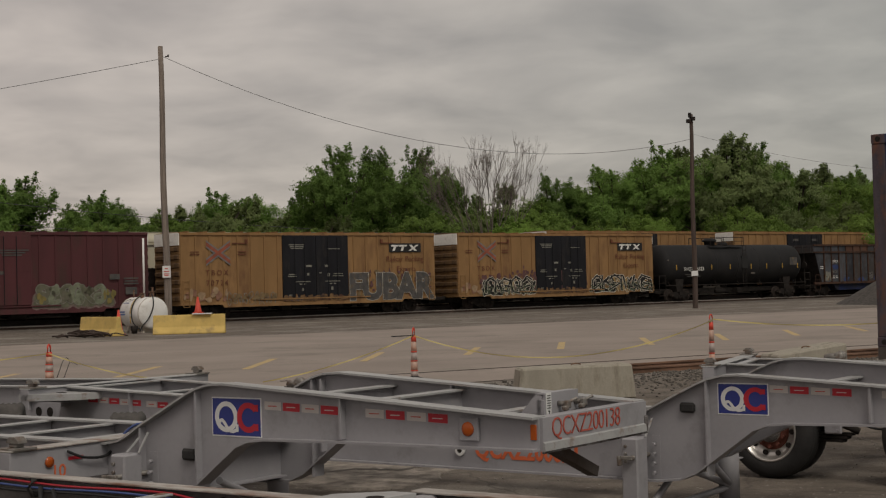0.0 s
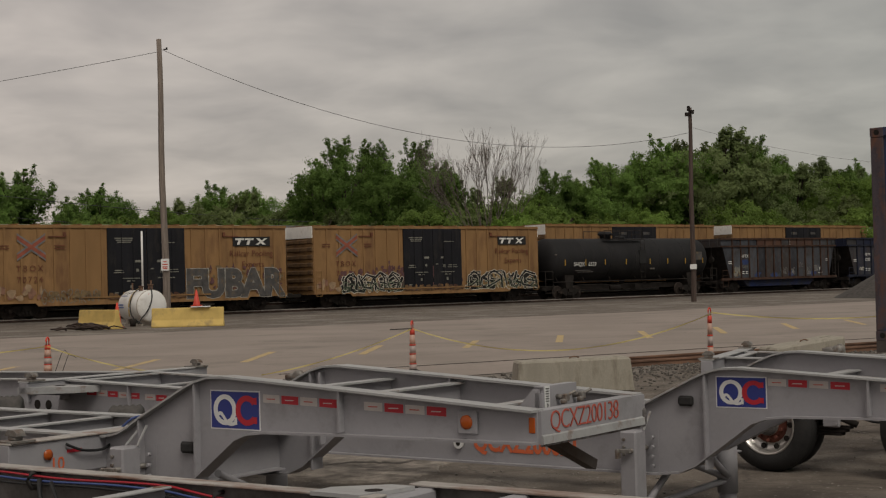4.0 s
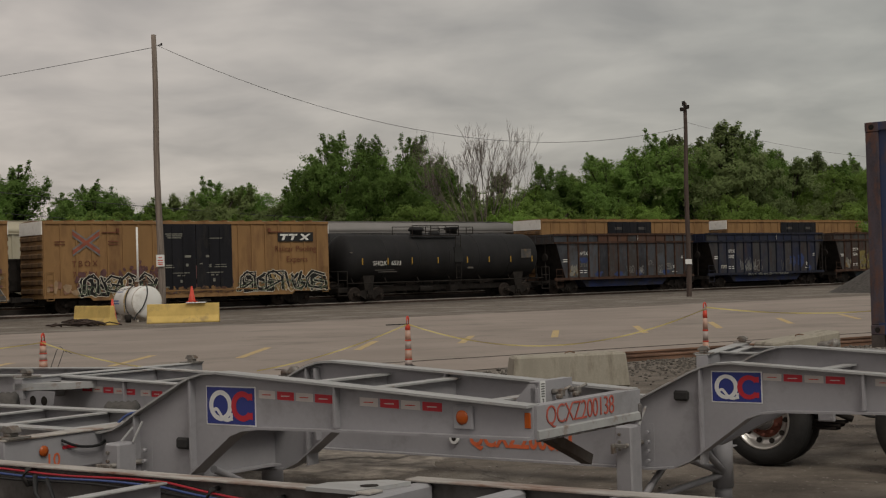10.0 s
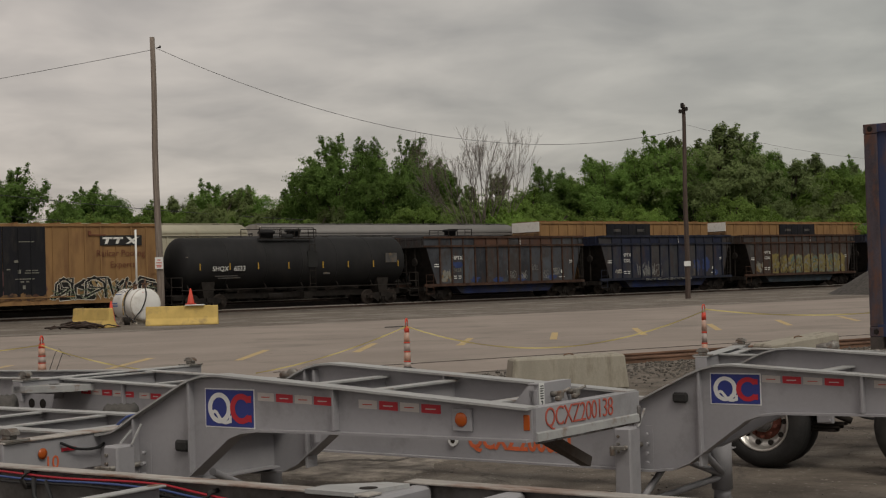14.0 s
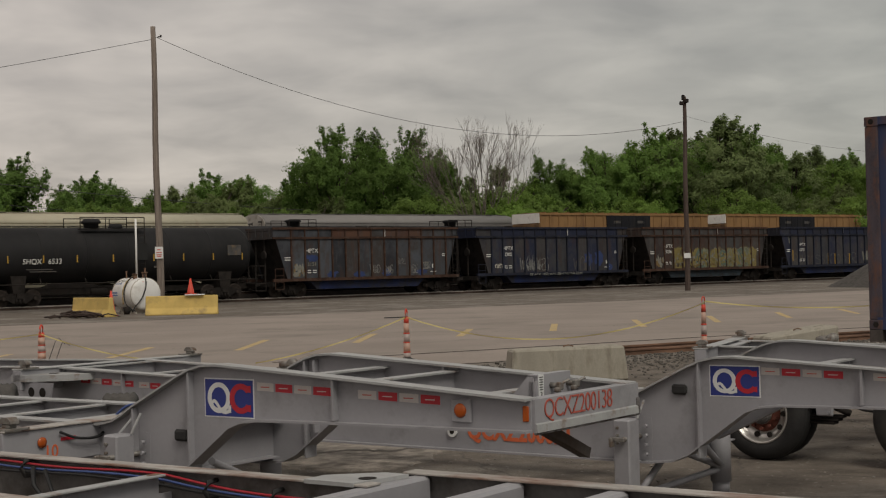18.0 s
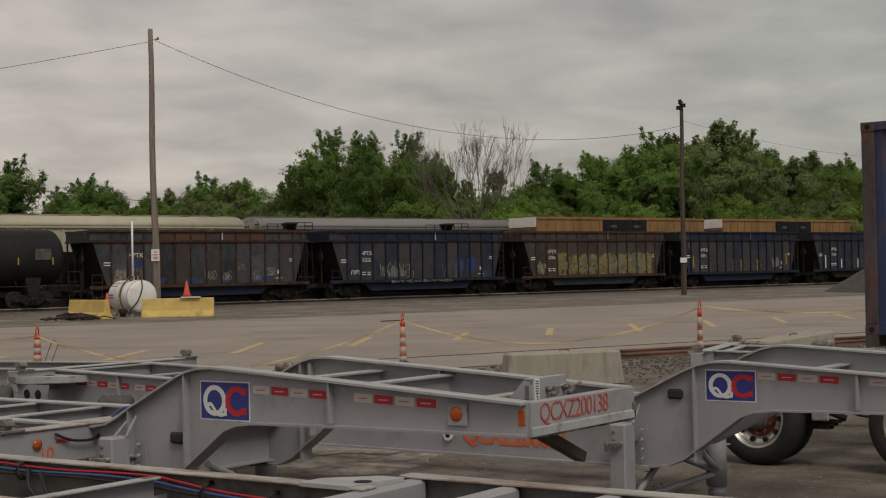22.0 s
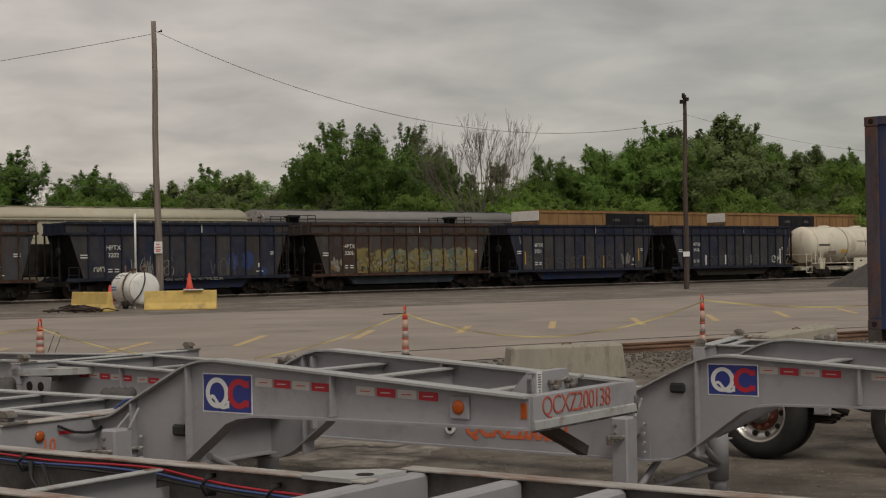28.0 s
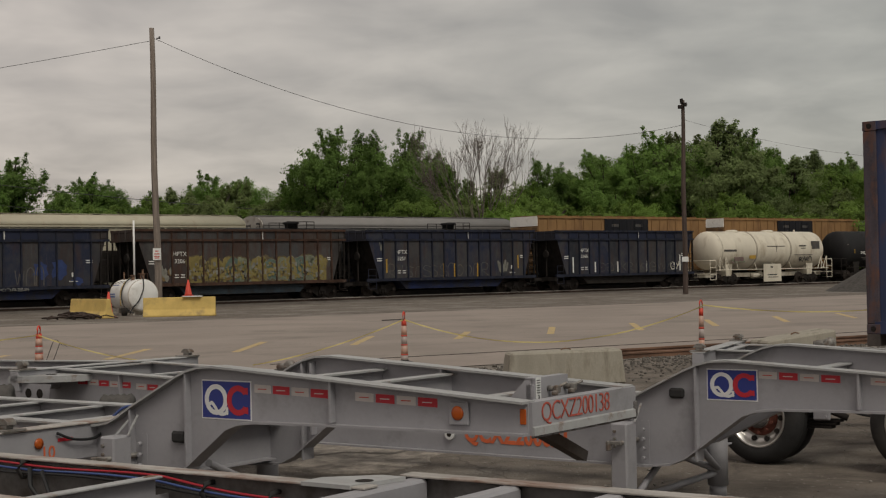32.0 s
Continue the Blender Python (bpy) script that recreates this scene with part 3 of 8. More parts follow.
def sprayed(car, x0, x1, z0, z1, y, paints, seed, n, label, size=0.11):
    """Overlapping small sprayed patches, several colours, as a faded piece of lettering."""
    rng = random.Random(seed)
    for k, paint in enumerate(paints):
        bm = bmx()
        for i in range(n):
            cx = x0 + (x1 - x0) * (i + rng.random()) / n
            cz = z0 + (z1 - z0) * rng.uniform(0.12, 0.82 + 0.1 * math.sin(i * 1.7))
            blob(bm, cx, cz, size * rng.uniform(0.6, 1.6), min(size * rng.uniform(0.7, 2.2), 0.72 * max(0.08, cz - z0)), y - 0.003 * k - 0.00005 * i, rng, 9, 0.35)
        tagged(part("graffiti_fill", bm, paint, car, label), kind="stuff")


BOX_L, BOX_TOP, BOX_SILL = 18.6, 5.13, 0.85      # heights over the rail


def boxcar(m, label, paint, moving, group, marks=None, door_w=4.84, door_paint=None, door_label="black painted plug door"):
    """High-cube boxcar: posted sides, black plug doors, ribbed ends with a bare metal top panel, roof, underframe, trucks."""
    car = thing("boxcar", m, label, "boxcar", group)
    door_paint = door_paint or M_DOOR
    h, w = BOX_L / 2, 1.52
    bm = bmx()
    box(bm, -h, h, -w, w, BOX_SILL, BOX_TOP - 0.06)
    part("body", bm, paint, car)
    # side posts
    bm = bmx()
    box(bm, -0.045, 0.045, -0.05, 0.05, BOX_SILL + 0.12, BOX_TOP - 0.2)
    post = finish("side_post", bm, paint)
    for x in np.arange(-h + 0.08, h, 0.93):
        if abs(x) > door_w / 2 + 0.1:
            for s in (-1, 1):
                part("side_post", post, paint, car, at=pose(x, s * w, 0))
    for s in (-1, 1):
        bm = bmx()
        y0, y1 = min(s * w, s * (w + 0.075)), max(s * w, s * (w + 0.075))
        box(bm, -h, h, y0, y1, BOX_TOP - 0.2, BOX_TOP - 0.08)
        part("top_chord", bm, paint, car)
        bm = bmx()
        prism(bm, [(-h, BOX_SILL + 0.14), (h, BOX_SILL + 0.14), (h, BOX_SILL + 0.02), (h - 2.6, BOX_SILL), (h - 2.75, BOX_SILL - 0.17), (-h + 2.85, BOX_SILL - 0.17), (-h + 2.7, BOX_SILL), (-h, BOX_SILL + 0.02)], y0, y1)
        part("side_sill", bm, paint, car)
    # doors: two panels with ribs, tracks and locking bars, both sides
    for s in (-1, 1):
        for k, cx in enumerate((-door_w / 4, door_w / 4)):
            x0, x1 = cx - door_w / 4 + 0.015, cx + door_w / 4 - 0.015
            bm = bmx()
            ya, yb = s * w, s * (w + 0.09)
            box(bm, x0, x1, min(ya, yb), max(ya, yb), BOX_SILL + 0.3, BOX_TOP - 0.2, 0.02)
            for q in range(1, 6):
                z = BOX_SILL + 0.3 + q * 0.62
                ya2, yb2 = s * (w + 0.09), s * (w + 0.1)
                box(bm, x0 + 0.06, x1 - 0.06, min(ya2, yb2), max(ya2, yb2), z - 0.05, z + 0.05)
            door = part("door", bm, door_paint, car, door_label)
            bm = bmx()
            for q in (-0.35, 0.35):
                rod(bm, (cx + q, s * (w + 0.135), BOX_SILL + 0.35), (cx + q, s * (w + 0.135), BOX_TOP - 0.3), 0.022, n=6)
            part("locking_gear", bm, M_DOOR, door)
        bm = bmx()
        ya, yb = s * w, s * (w + 0.14)
        box(bm, -door_w / 2 - 1.6, door_w / 2 + 1.6, min(ya, yb), max(ya, yb), BOX_SILL + 0.2, BOX_SILL + 0.27)
        part("door_track", bm, paint, car)
    # ends
    for s in (-1, 1):
        bm = bmx()
        xe = s * h
        box(bm, -0.08, 0.08, -w + 0.04, w - 0.04, 0, 0.3, 0.06)
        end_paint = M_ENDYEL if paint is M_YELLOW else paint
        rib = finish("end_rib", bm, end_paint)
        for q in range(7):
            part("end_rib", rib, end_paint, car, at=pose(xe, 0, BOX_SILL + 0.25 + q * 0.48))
        bm = bmx()
        box(bm, min(xe, xe + s * 0.06), max(xe, xe + s * 0.06), -w + 0.02, w - 0.02, BOX_TOP - 0.78, BOX_TOP - 0.05)
        part("end_top_panel", bm, M_ROOFW, car, "bare galvanised top panel of the end")
        ladder(car, s * (h - 0.35), -w - 0.09, BOX_SILL - 0.1, 2.3, 0.4, paint)
        coupler(car, s * h, s)
    # roof with cross ribs
    bm = bmx()
    prism_pts = [(-w - 0.03, BOX_TOP - 0.08), (w + 0.03, BOX_TOP - 0.08), (w + 0.03, BOX_TOP - 0.045), (0, BOX_TOP + 0.02), (-w - 0.03, BOX_TOP - 0.045)]
    u = [bm.verts.new((-h - 0.02, y, z)) for y, z in prism_pts]
    q2 = [bm.verts.new((h + 0.02, y, z)) for y, z in prism_pts]
    for i in range(5):
        bm.faces.new((u[i], q2[i], q2[(i + 1) % 5], u[(i + 1) % 5]))
    bm.faces.new(u)
    bm.faces.new(q2[::-1])
    bmesh.ops.recalc_face_normals(bm, faces=bm.faces)
    for x in np.arange(-h + 0.6, h, 1.2):
        box(bm, x - 0.04, x + 0.04, -w, w, BOX_TOP - 0.05, BOX_TOP + 0.03)
    part("roof", bm, paint, car)
    # underframe
    bm = bmx()
    box(bm, -h + 0.2, h - 0.2, -0.25, 0.25, 0.55, BOX_SILL)
    for x in (-3.5, -1.2, 1.4, 3.6):
        box(bm, x - 0.1, x + 0.1, -1.4, 1.4, 0.62, BOX_SILL)
    lathe(bm, [(0.02, -0.5), (0.2, -0.46), (0.2, 0.46), (0.02, 0.5)], 12, "X", (1.9, -0.8, 0.6))
    box(bm, -2.2, -1.5, -1.1, -0.6, 0.4, 0.8)
    part("underframe", bm, M_UNDER, car)
    add_trucks(car, 6.95, moving)
    f = -w - 0.0            # near face
    if marks:
        marks(car, f)
    if moving:
        ROLLING.append(car)
    return car


def pool_marks(car, f):
    """Markings of a yellow pool car: black plate with white bars, crossed stripes, stencils."""
    bm = bmx()
    box(bm, 5.6, 8.15, f - 0.062, f - 0.052, 3.86, 4.43)
    plate = part("name_plate", bm, M_BLACKP, car, "black plate with bold white slanted shapes")
    # bold slanted bars, two tees and a cross, as plain shapes
    bm = bmx()
    for x in (5.95, 6.6):
        prism(bm, [(x - 0.17, 4.33), (x + 0.42, 4.33), (x + 0.39, 4.22), (x - 0.2, 4.22)], f - 0.066, f - 0.062)
        prism(bm, [(x + 0.03, 4.215), (x + 0.21, 4.215), (x + 0.1, 3.95), (x - 0.08, 3.95)], f - 0.066, f - 0.062)
    prism(bm, [(7.2, 4.33), (7.42, 4.33), (7.85, 3.95), (7.63, 3.95)], f - 0.066, f - 0.062)
    prism(bm, [(7.78, 4.33), (7.98, 4.33), (7.35, 3.95), (7.15, 3.95)], f - 0.0672, f - 0.0632)
    part("plate_shapes", bm, M_WHITE, plate)
    words("slogan", "Railcar Pooling", 0.5, M_BROWNP, car, 6.85, f - 0.055, 3.42, "faded brown slogan lettering")
    words("slogan", "Experts", 0.5, M_BROWNP, car, 6.95, f - 0.055, 2.78)
    # crossed red stripes with blue edges
    for a, mt, dz, yy in ((1, M_XBLUE, 0.0, 0.054), (-1, M_XBLUE, 0.0, 0.056), (1, M_XRED, 0.0, 0.058), (-1, M_XRED, 0.0, 0.060)):
        bm = bmx()
        t = 0.11 if mt is M_XRED else 0.22
        x0, x1, z0, z1 = -7.6, -6.0, 3.35, 4.42
        if a < 0:
            z0, z1 = z1, z0
        prism(bm, [(x0, z0 + t), (x1, z1 + t), (x1, z1 - t), (x0, z0 - t)], f - yy - 0.001, f - yy)
        part("crossed_stripe", bm, mt, car)
    words("reporting_mark", "TBOX", 0.46, M_BROWNP, car, -6.9, f - 0.055, 2.72, space=1.4)
    words("car_number", "70724", 0.46, M_BROWNP, car, -6.9, f - 0.055, 2.12, space=1.35)
    small_bars(car, "stencil", [(-8.35, 3.95, 0.6, 0.06), (-8.35, 3.8, 0.6, 0.06), (-5.2, 3.95, 0.6, 0.06), (-5.2, 3.8, 0.6, 0.06)], M_BROWNP, f - 0.051)
    # white stencils on the black doors
    rows = []
    for i in range(3):
        rows.append((-1.4, 4.35 - 0.11 * i, 1.15 - 0.15 * i, 0.06))
    rows += [(1.3, 4.1, 0.9, 0.05), (-1.75, 2.55, 0.5, 0.06), (-1.75, 2.43, 0.6, 0.06), (-0.6, 2.55, 0.16, 0.16), (0.3, 2.62, 0.2, 0.07), (0.9, 2.5, 0.16, 0.2), (1.6, 2.55, 0.7, 0.05), (1.6, 2.42, 0.8, 0.05),
             (-0.55, 3.05, 0.4, 0.13), (0.75, 3.05, 0.25, 0.13), (-1.0, 2.1, 1.1, 0.05), (1.2, 2.1, 1.1, 0.05), (-1.15, 1.95, 0.2, 0.07), (-0.85, 1.95, 0.16, 0.07), (1.05, 1.95, 0.2, 0.07), (1.35, 1.95, 0.16, 0.07), (-1.0, 1.62, 0.13, 0.16), (1.15, 1.66, 0.15, 0.2), (-1.9, 1.3, 0.25, 0.06), (-1.9, 1.18, 0.2, 0.06), (-0.4, 1.05, 0.25, 0.08), (0.6, 1.05, 0.3, 0.06)]
    small_bars(car, "door_stencil", rows, M_GRAF_PALE2, f - 0.102)
    for x, s in ((5.0, 1), (-4.9, -1)):
        bm = bmx()
        box(bm, min(x, x + s * 0.95), max(x, x + s * 0.95), f - 0.075, f - 0.03, 4.42, 4.48)
        box(bm, x - 0.08, x + 0.08, f - 0.1, f - 0.03, 4.44, 4.68)
        part("jacking_bracket", bm, M_BROWNP, car)
    # primer patches and rust along the foot of the side
    sprayed(car, -9.1, -6.2, 0.95, 1.9, f - 0.052, (M_PRIMER, M_PALEPATCH), 61, 7, "pinkish primer showing through worn paint", 0.16)
    sprayed(car, -2.4, 2.4, 0.9, 1.25, f - 0.12, (M_RUSTBAND, M_ENDYEL), 62, 22, "rust along the door track", 0.14)


def marks_a(car, f):
    pool_marks(car, f)
    y = f - 0.075
    me = lettering("FUBAR", 2.3, offset=0.15, depth=0.002, space=0.98)
    me.materials.append(M_GRAF_WORN)
    me.transform(Matrix.Diagonal((0.96, 1, 0.96, 1)))
    part("graffiti_outline", me, M_GRAF_WORN, car, "pale outline of fat grey graffiti letters", at=pose(5.72, y, 1.62))
    me = lettering("FUBAR", 2.3, offset=0.105, depth=0.003, space=0.98)
    me.materials.append(M_GRAF_GREY)
    me.transform(Matrix.Diagonal((0.96, 1, 0.96, 1)))
    part("graffiti_fill", me, M_GRAF_GREY, car, "fat grey graffiti letters", at=pose(5.72, y - 0.006, 1.62))
    sprayed(car, 2.5, 9.0, 0.85, 2.9, y + 0.01, (M_GRAF_PURP, M_GRAF_TAN), 18, 40, "dull purple overspray round the letters", 0.1)
    scrawl(car, -6.3, -2.9, 0.8, 1.6, y, (), M_GRAF_PALE2, 3, 9, 0.035)
    sprayed(car, -6.3, -2.9, 0.85, 1.5, y - 0.01, (M_GRAF_TAN,), 7, 22, "tan sprayed patches", 0.1)


def marks_b(car, f):
    pool_marks(car, f)
    y = f - 0.075
    sprayed(car, -7.4, 2.4, 0.85, 2.5, y + 0.0, (M_GRAF_PURP, M_GRAF_PURP), 13, 60, "dull purple overspray round the graffiti", 0.13)
    sprayed(car, -4.6, -2.4, 0.9, 3.1, y + 0.0, (M_GRAF_PURP,), 19, 36, "dull purple overspray round the graffiti", 0.09)
    for x0, x1, seed in ((-7.3, -2.5, 11), (2.7, 9.1, 12)):
        scrawl(car, x0, x1, 0.95, 1.95, y - 0.01, (M_GRAF_DARK, M_GRAF_DARK, M_GRAF_BUFF), M_GRAF_PALE, seed, 5, 0.045, body=0.2, soft=1)
        scrawl(car, x0 + 0.2, x1 - 0.2, 1.0, 2.2, y - 0.04, (M_GRAF_DARK,), M_GRAF_PALE, seed + 20, 4, 0.04, body=0.12, soft=1)
        scrawl(car, x0 - 0.1, x1, 0.95, 1.6, y - 0.06, (), M_GRAF_GREEN, seed + 30, 8, 0.06, soft=1)


def marks_maroon(car, f):
    y = f - 0.075
    small_bars(car, "stencil", [(1.3, 4.1 - 0.13 * i, 1.9 - 0.4 * i, 0.07) for i in range(3)] + [(7.2, 2.6, 0.6, 0.3), (8.2, 2.5, 0.9, 0.08), (8.2, 2.35, 0.8, 0.08), (8.2, 2.2, 0.9, 0.08), (8.2, 1.8, 0.7, 0.4)], M_GRAF_GREY, f - 0.116)
    scrawl(car, 2.6, 6.9, 1.15, 1.75, y, (M_GRAF_MOSS,), M_GRAF_ROSE, 21, 5, 0.1, body=0.4)
    scrawl(car, 2.7, 6.6, 1.2, 2.2, y - 0.02, (M_GRAF_MOSS, M_GRAF_SAGE), M_GRAF_PALE2, 22, 6, 0.035, body=0.2)
    sprayed(car, 2.7, 3.1, 1.1, 1.8, y - 0.05, (M_GRAF_YEL,), 23, 5, "yellow sprayed patch", 0.12)
    sprayed(car, 6.5, 7.2, 1.0, 1.8, y - 0.05, (M_GRAF_YEL,), 24, 5, "yellow sprayed patch", 0.12)
    small_bars(car, "stencil", [(-2.0 + 0.45 * i, 2.9 - 0.5 * (i % 3), 0.3, 0.18) for i in range(7)] + [(0.4, 1.6, 0.3, 0.3), (0.5, 2.2, 0.25, 0.25)], M_GRAF_GREY, f - 0.116)


def plain_marks(car, f):
    """Small white stencils high on the black doors."""
    small_bars(car, "door_stencil", [(-1.3, 4.42, 0.75, 0.2), (1.3, 4.42, 0.75, 0.2)], M_GRAF_GREY, f - 0.102)


GROUP_A, GROUP_B = "cars of the passing freight train", "cars of the standing freight train"
boxcar(on_track(-30.6, 0, RAIL_Z), "dark maroon boxcar with a green and grey graffiti panel", M_MAROON, True, GROUP_A, marks_maroon, door_paint=M_MAROON, door_label="maroon painted plug door")
boxcar(on_track(-9.98, 0, RAIL_Z), "yellow pool boxcar with black doors and fat grey graffiti letters", M_YELLOW, True, GROUP_A, marks_a)
boxcar(on_track(10.58, 0, RAIL_Z), "yellow pool boxcar with black doors and black and white graffiti", M_YELLOW, True, GROUP_A, marks_b)


def tank_car(s, half, radius, zc, label, shell, kind, off=0.0, z=None):
    """A tank car: shell with dished heads, manway and platform, end sills with ladders, running boards, trucks."""
    car = thing("tank_car", on_track(s, off, RAIL_Z if z is None else z), label, "tank car", GROUP_A if off == 0 else GROUP_B)
    prof = [(0.05, -half)]
    for i in range(1, 9):
        a = i / 8 * math.pi / 2
        prof.append((radius * math.sin(a), -half + 0.75 * (1 - math.cos(a))))
    bm = bmx()
    full = prof + [(r, -x) for r, x in prof[::-1]]
    lathe(bm, full, 40, "X", (0, 0, zc))
    part("tank_shell", bm, shell, car)
    # weld seams / jacket bands
    bm = bmx()
    for x in ((-2.1, 2.2) if kind == "white" else (-half * 0.62, -half * 0.3, 0.02, half * 0.31, half * 0.63)):
        wd = 0.09 if kind == "white" else 0.03
        lathe(bm, [(radius, x - wd), (radius + (0.025 if kind == "white" else 0.008), x - wd), (radius + (0.025 if kind == "white" else 0.008), x + wd), (radius, x + wd)], 40, "X", (0, 0, zc))
    part("shell_band", bm, shell if kind != "white" else M_BANDW, car)
    top = zc + radius
    up = 0.02 if off else 0.0
    px = 0.0 if off else -0.85
    # manway, valves and platform
    bm = bmx()
    if kind == "white":
        for x in (-3.4, 1.05):
            lathe(bm, [(0.55, top - 0.12), (0.5, top + 0.06), (0.3, top + 0.12), (0.05, top + 0.13)], 18, "Z", (x, 0, 0))
        rod(bm, (4.6, 0, top - 0.1), (4.6, 0, top + 0.16), 0.07, n=8)
        part("manway", bm, shell, car, "low domed manway covers")
        bm = bmx()
    if kind == "black":
        lathe(bm, [(0.4, top - 0.15), (0.42, top + 0.2 + up), (0.55, top + 0.26 + up), (0.55, top + 0.36 + up), (0.4, top + (0.4 if off else 0.5) + up), (0.1, top + (0.41 if off else 0.52) + up)], 16, "Z", ((0.0 if off else -0.75) + px, 0, 0))
        if not off:
            lathe(bm, [(0.4, top - 0.15), (0.4, top + 0.12), (0.3, top + 0.2)], 16, "Z", (0.75 + px, 0, 0))
        part("manway", bm, shell, car)
        bm = bmx()
        xa, xb, hr = (-1.0, 1.1, 0.36) if off else (-1.9, 2.0, 0.55)
        for y in (-0.95, 0.95):
            box(bm, xa + px, xb + px, y - 0.18, y + 0.18, top - 0.12, top - 0.08)
            ya = y + (0.15 if y > 0 else -0.15)
            for x in (xa, 0.2 * xa, 0.45 * xb, xb):
                rod(bm, (x + px, ya, top - 0.1), (x + px, ya, top + hr + up), 0.028, n=5)
            rod(bm, (xa + px, ya, top + hr + up), (xb + px, ya, top + hr + up), 0.028, n=5)
            rod(bm, (0.45 * xb + px, ya, top + 0.45 * hr + up), (xb + px, ya, top + 0.45 * hr + up), 0.022, n=5)
        part("platform_rail", bm, M_UNDER, car)
        ladder(car, 1.6 + px, -radius * 0.98, 1.0, top - 0.1, 0.42, M_UNDER)
    else:
        bm.free()
    # sills, bolsters and end platforms
    bm = bmx()
    box(bm, -half - 0.55, half + 0.55, -0.3, 0.3, 0.62, 0.95)
    for x in (-half + 2.0, half - 2.0):
        prism(bm, [(x - 0.3, 0.7), (x + 0.3, 0.7), (x + 0.45, zc - radius * 0.72), (x - 0.45, zc - radius * 0.72)], -radius * 0.72, radius * 0.72)
    part("end_sill", bm, M_UNDER if kind == "black" else M_SHELLW, car)
    rail_mat = M_UNDER if kind == "black" else M_SHELLW
    for s2 in (-1, 1):
        bm = bmx()
        x0 = s2 * (half - 0.1)
        x1 = s2 * (half + 0.6)
        box(bm, min(x0, x1), max(x0, x1), -1.5, 1.5, 0.86, 0.92)
        for y in (-1.45, 1.45):
            for x in (x0, x1):
                rod(bm, (x, y, 0.9), (x, y, 1.95), 0.03, n=5)
            rod(bm, (x0, y, 1.95), (x1, y, 1.95), 0.03, n=5)
            rod(bm, (x0, y, 1.4), (x1, y, 1.4), 0.025, n=5)
            rod(bm, (x1, y, 0.45), (x1, y, 0.9), 0.03, n=5)
            rod(bm, (x0, y, 0.45), (x0, y, 0.9), 0.03, n=5)
            rod(bm, (x0, y, 0.45), (x1, y, 0.45), 0.03, n=5)
        rod(bm, (x1, -1.45, 1.95), (x1, 1.45, 1.95), 0.03, n=5)
        part("end_platform", bm, rail_mat, car)
        coupler(car, s2 * (half + 0.45), s2)
    bm = bmx()
    for y in (-1.52, 1.52):
        rod(bm, (-half, y, 1.2), (half, y, 1.2), 0.035, n=6)
        for q in range(7):
            x = -half + 0.5 + q * (2 * half - 1) / 6
            rod(bm, (x, y, 1.2), (x, y * 0.85, 1.75 if kind == "white" else 1.5), 0.025, n=5)
    part("hand_rail", bm, rail_mat, car)
    bm = bmx()
    lathe(bm, [(0.02, -0.5), (0.19, -0.46), (0.19, 0.46), (0.02, 0.5)], 12, "X", (-1.6, -0.9, 0.7))
    part("air_reservoir", bm, rail_mat, car)
    bm = bmx()
    box(bm, 0.4, 1.0, -1.0, -0.5, 0.5, 0.9)
    part("brake_valve", bm, rail_mat, car)
    bm = bmx()
    lathe(bm, [(0.14, 0.55), (0.2, 0.8), (0.2, zc - radius)], 12, "Z", (0, 0, 0))
    part("outlet_valve", bm, rail_mat, car)
    add_trucks(car, half - 2.05, off == 0)
    f = -radius
    if off:
        return car
    if kind == "black":
        words("reporting_mark", "SHQX", 0.4, M_WHITE, car, -5.75, f * 0.985 - 0.02, zc - 0.36, shear=0.12)
        words("reporting_mark", "6533", 0.4, M_WHITE, car, -4.45, f * 0.985 - 0.02, zc - 0.36, shear=0.12)
        small_bars(car, "stencil", [(-5.3, zc - 0.78, 1.5, 0.05), (-5.1, zc - 0.9, 1.5, 0.05), (-7.6, zc + 0.35, 0.8, 0.07)], M_GRAF_GREY, f * 0.93)
        for x in (-7.1, -5.1, -3.15, -1.0, 1.5, 3.4, 5.35, 7.3):
            bm = bmx()
            box(bm, x - 0.035, x + 0.035, f - 0.012, f + 0.01, zc - 0.42, zc - 0.02)
            part("reflector", bm, M_YELP, car, "yellow reflective strip")
        bm = bmx()
        box(bm, 6.3, 7.2, f - 0.03, f, zc - 0.15, zc + 0.45)
        part("spec_panel", bm, M_GRAF_GREY, car)
        bm = bmx()
        box(bm, 0.4, 1.1, f - 0.014, f + 0.2, zc - 0.35, zc + 0.62)
        part("repaint_patch", bm, M_BLACKP, car, "black repainted patch")
        small_bars(car, "stencil", [(1.8, zc - 0.75, 0.5, 0.12)], M_GRAF_GREY, f * 0.94)
    else:
        bm = bmx()
        box(bm, -1.35, 0.85, -1.56, -1.5, 0.2, 1.62)
        bm2 = bmx()
        box(bm2, -0.5, -0.2, -1.566, -1.56, 1.3, 1.42)
        box(bm2, -0.9, 0.3, -1.566, -1.56, 0.7, 0.78)
        box(bm2, -0.8, 0.4, -1.566, -1.56, 0.52, 0.58)
        panel = part("side_panel", bm, M_SHELLW, car, "white side panel with black stencils")
        part("stencil", bm2, M_BLACKP, panel)
        small_bars(car, "stencil", [(-5.35, zc - 0.02, 1.5, 0.16), (0.3, zc + 0.3, 2.3, 0.05), (0.35, zc + 0.05, 0.07, 0.4), (3.7, zc + 0.32, 0.9, 0.12), (3.8, zc + 0.12, 0.6, 0.06), (3.8, zc - 0.42, 2.4, 0.05)], M_GRAF_GREY, f - 0.003)
        small_bars(car, "placard", [(-2.6, zc - 0.55, 0.75, 0.28)], M_YELP, f * 0.96)
        bm = bmx()
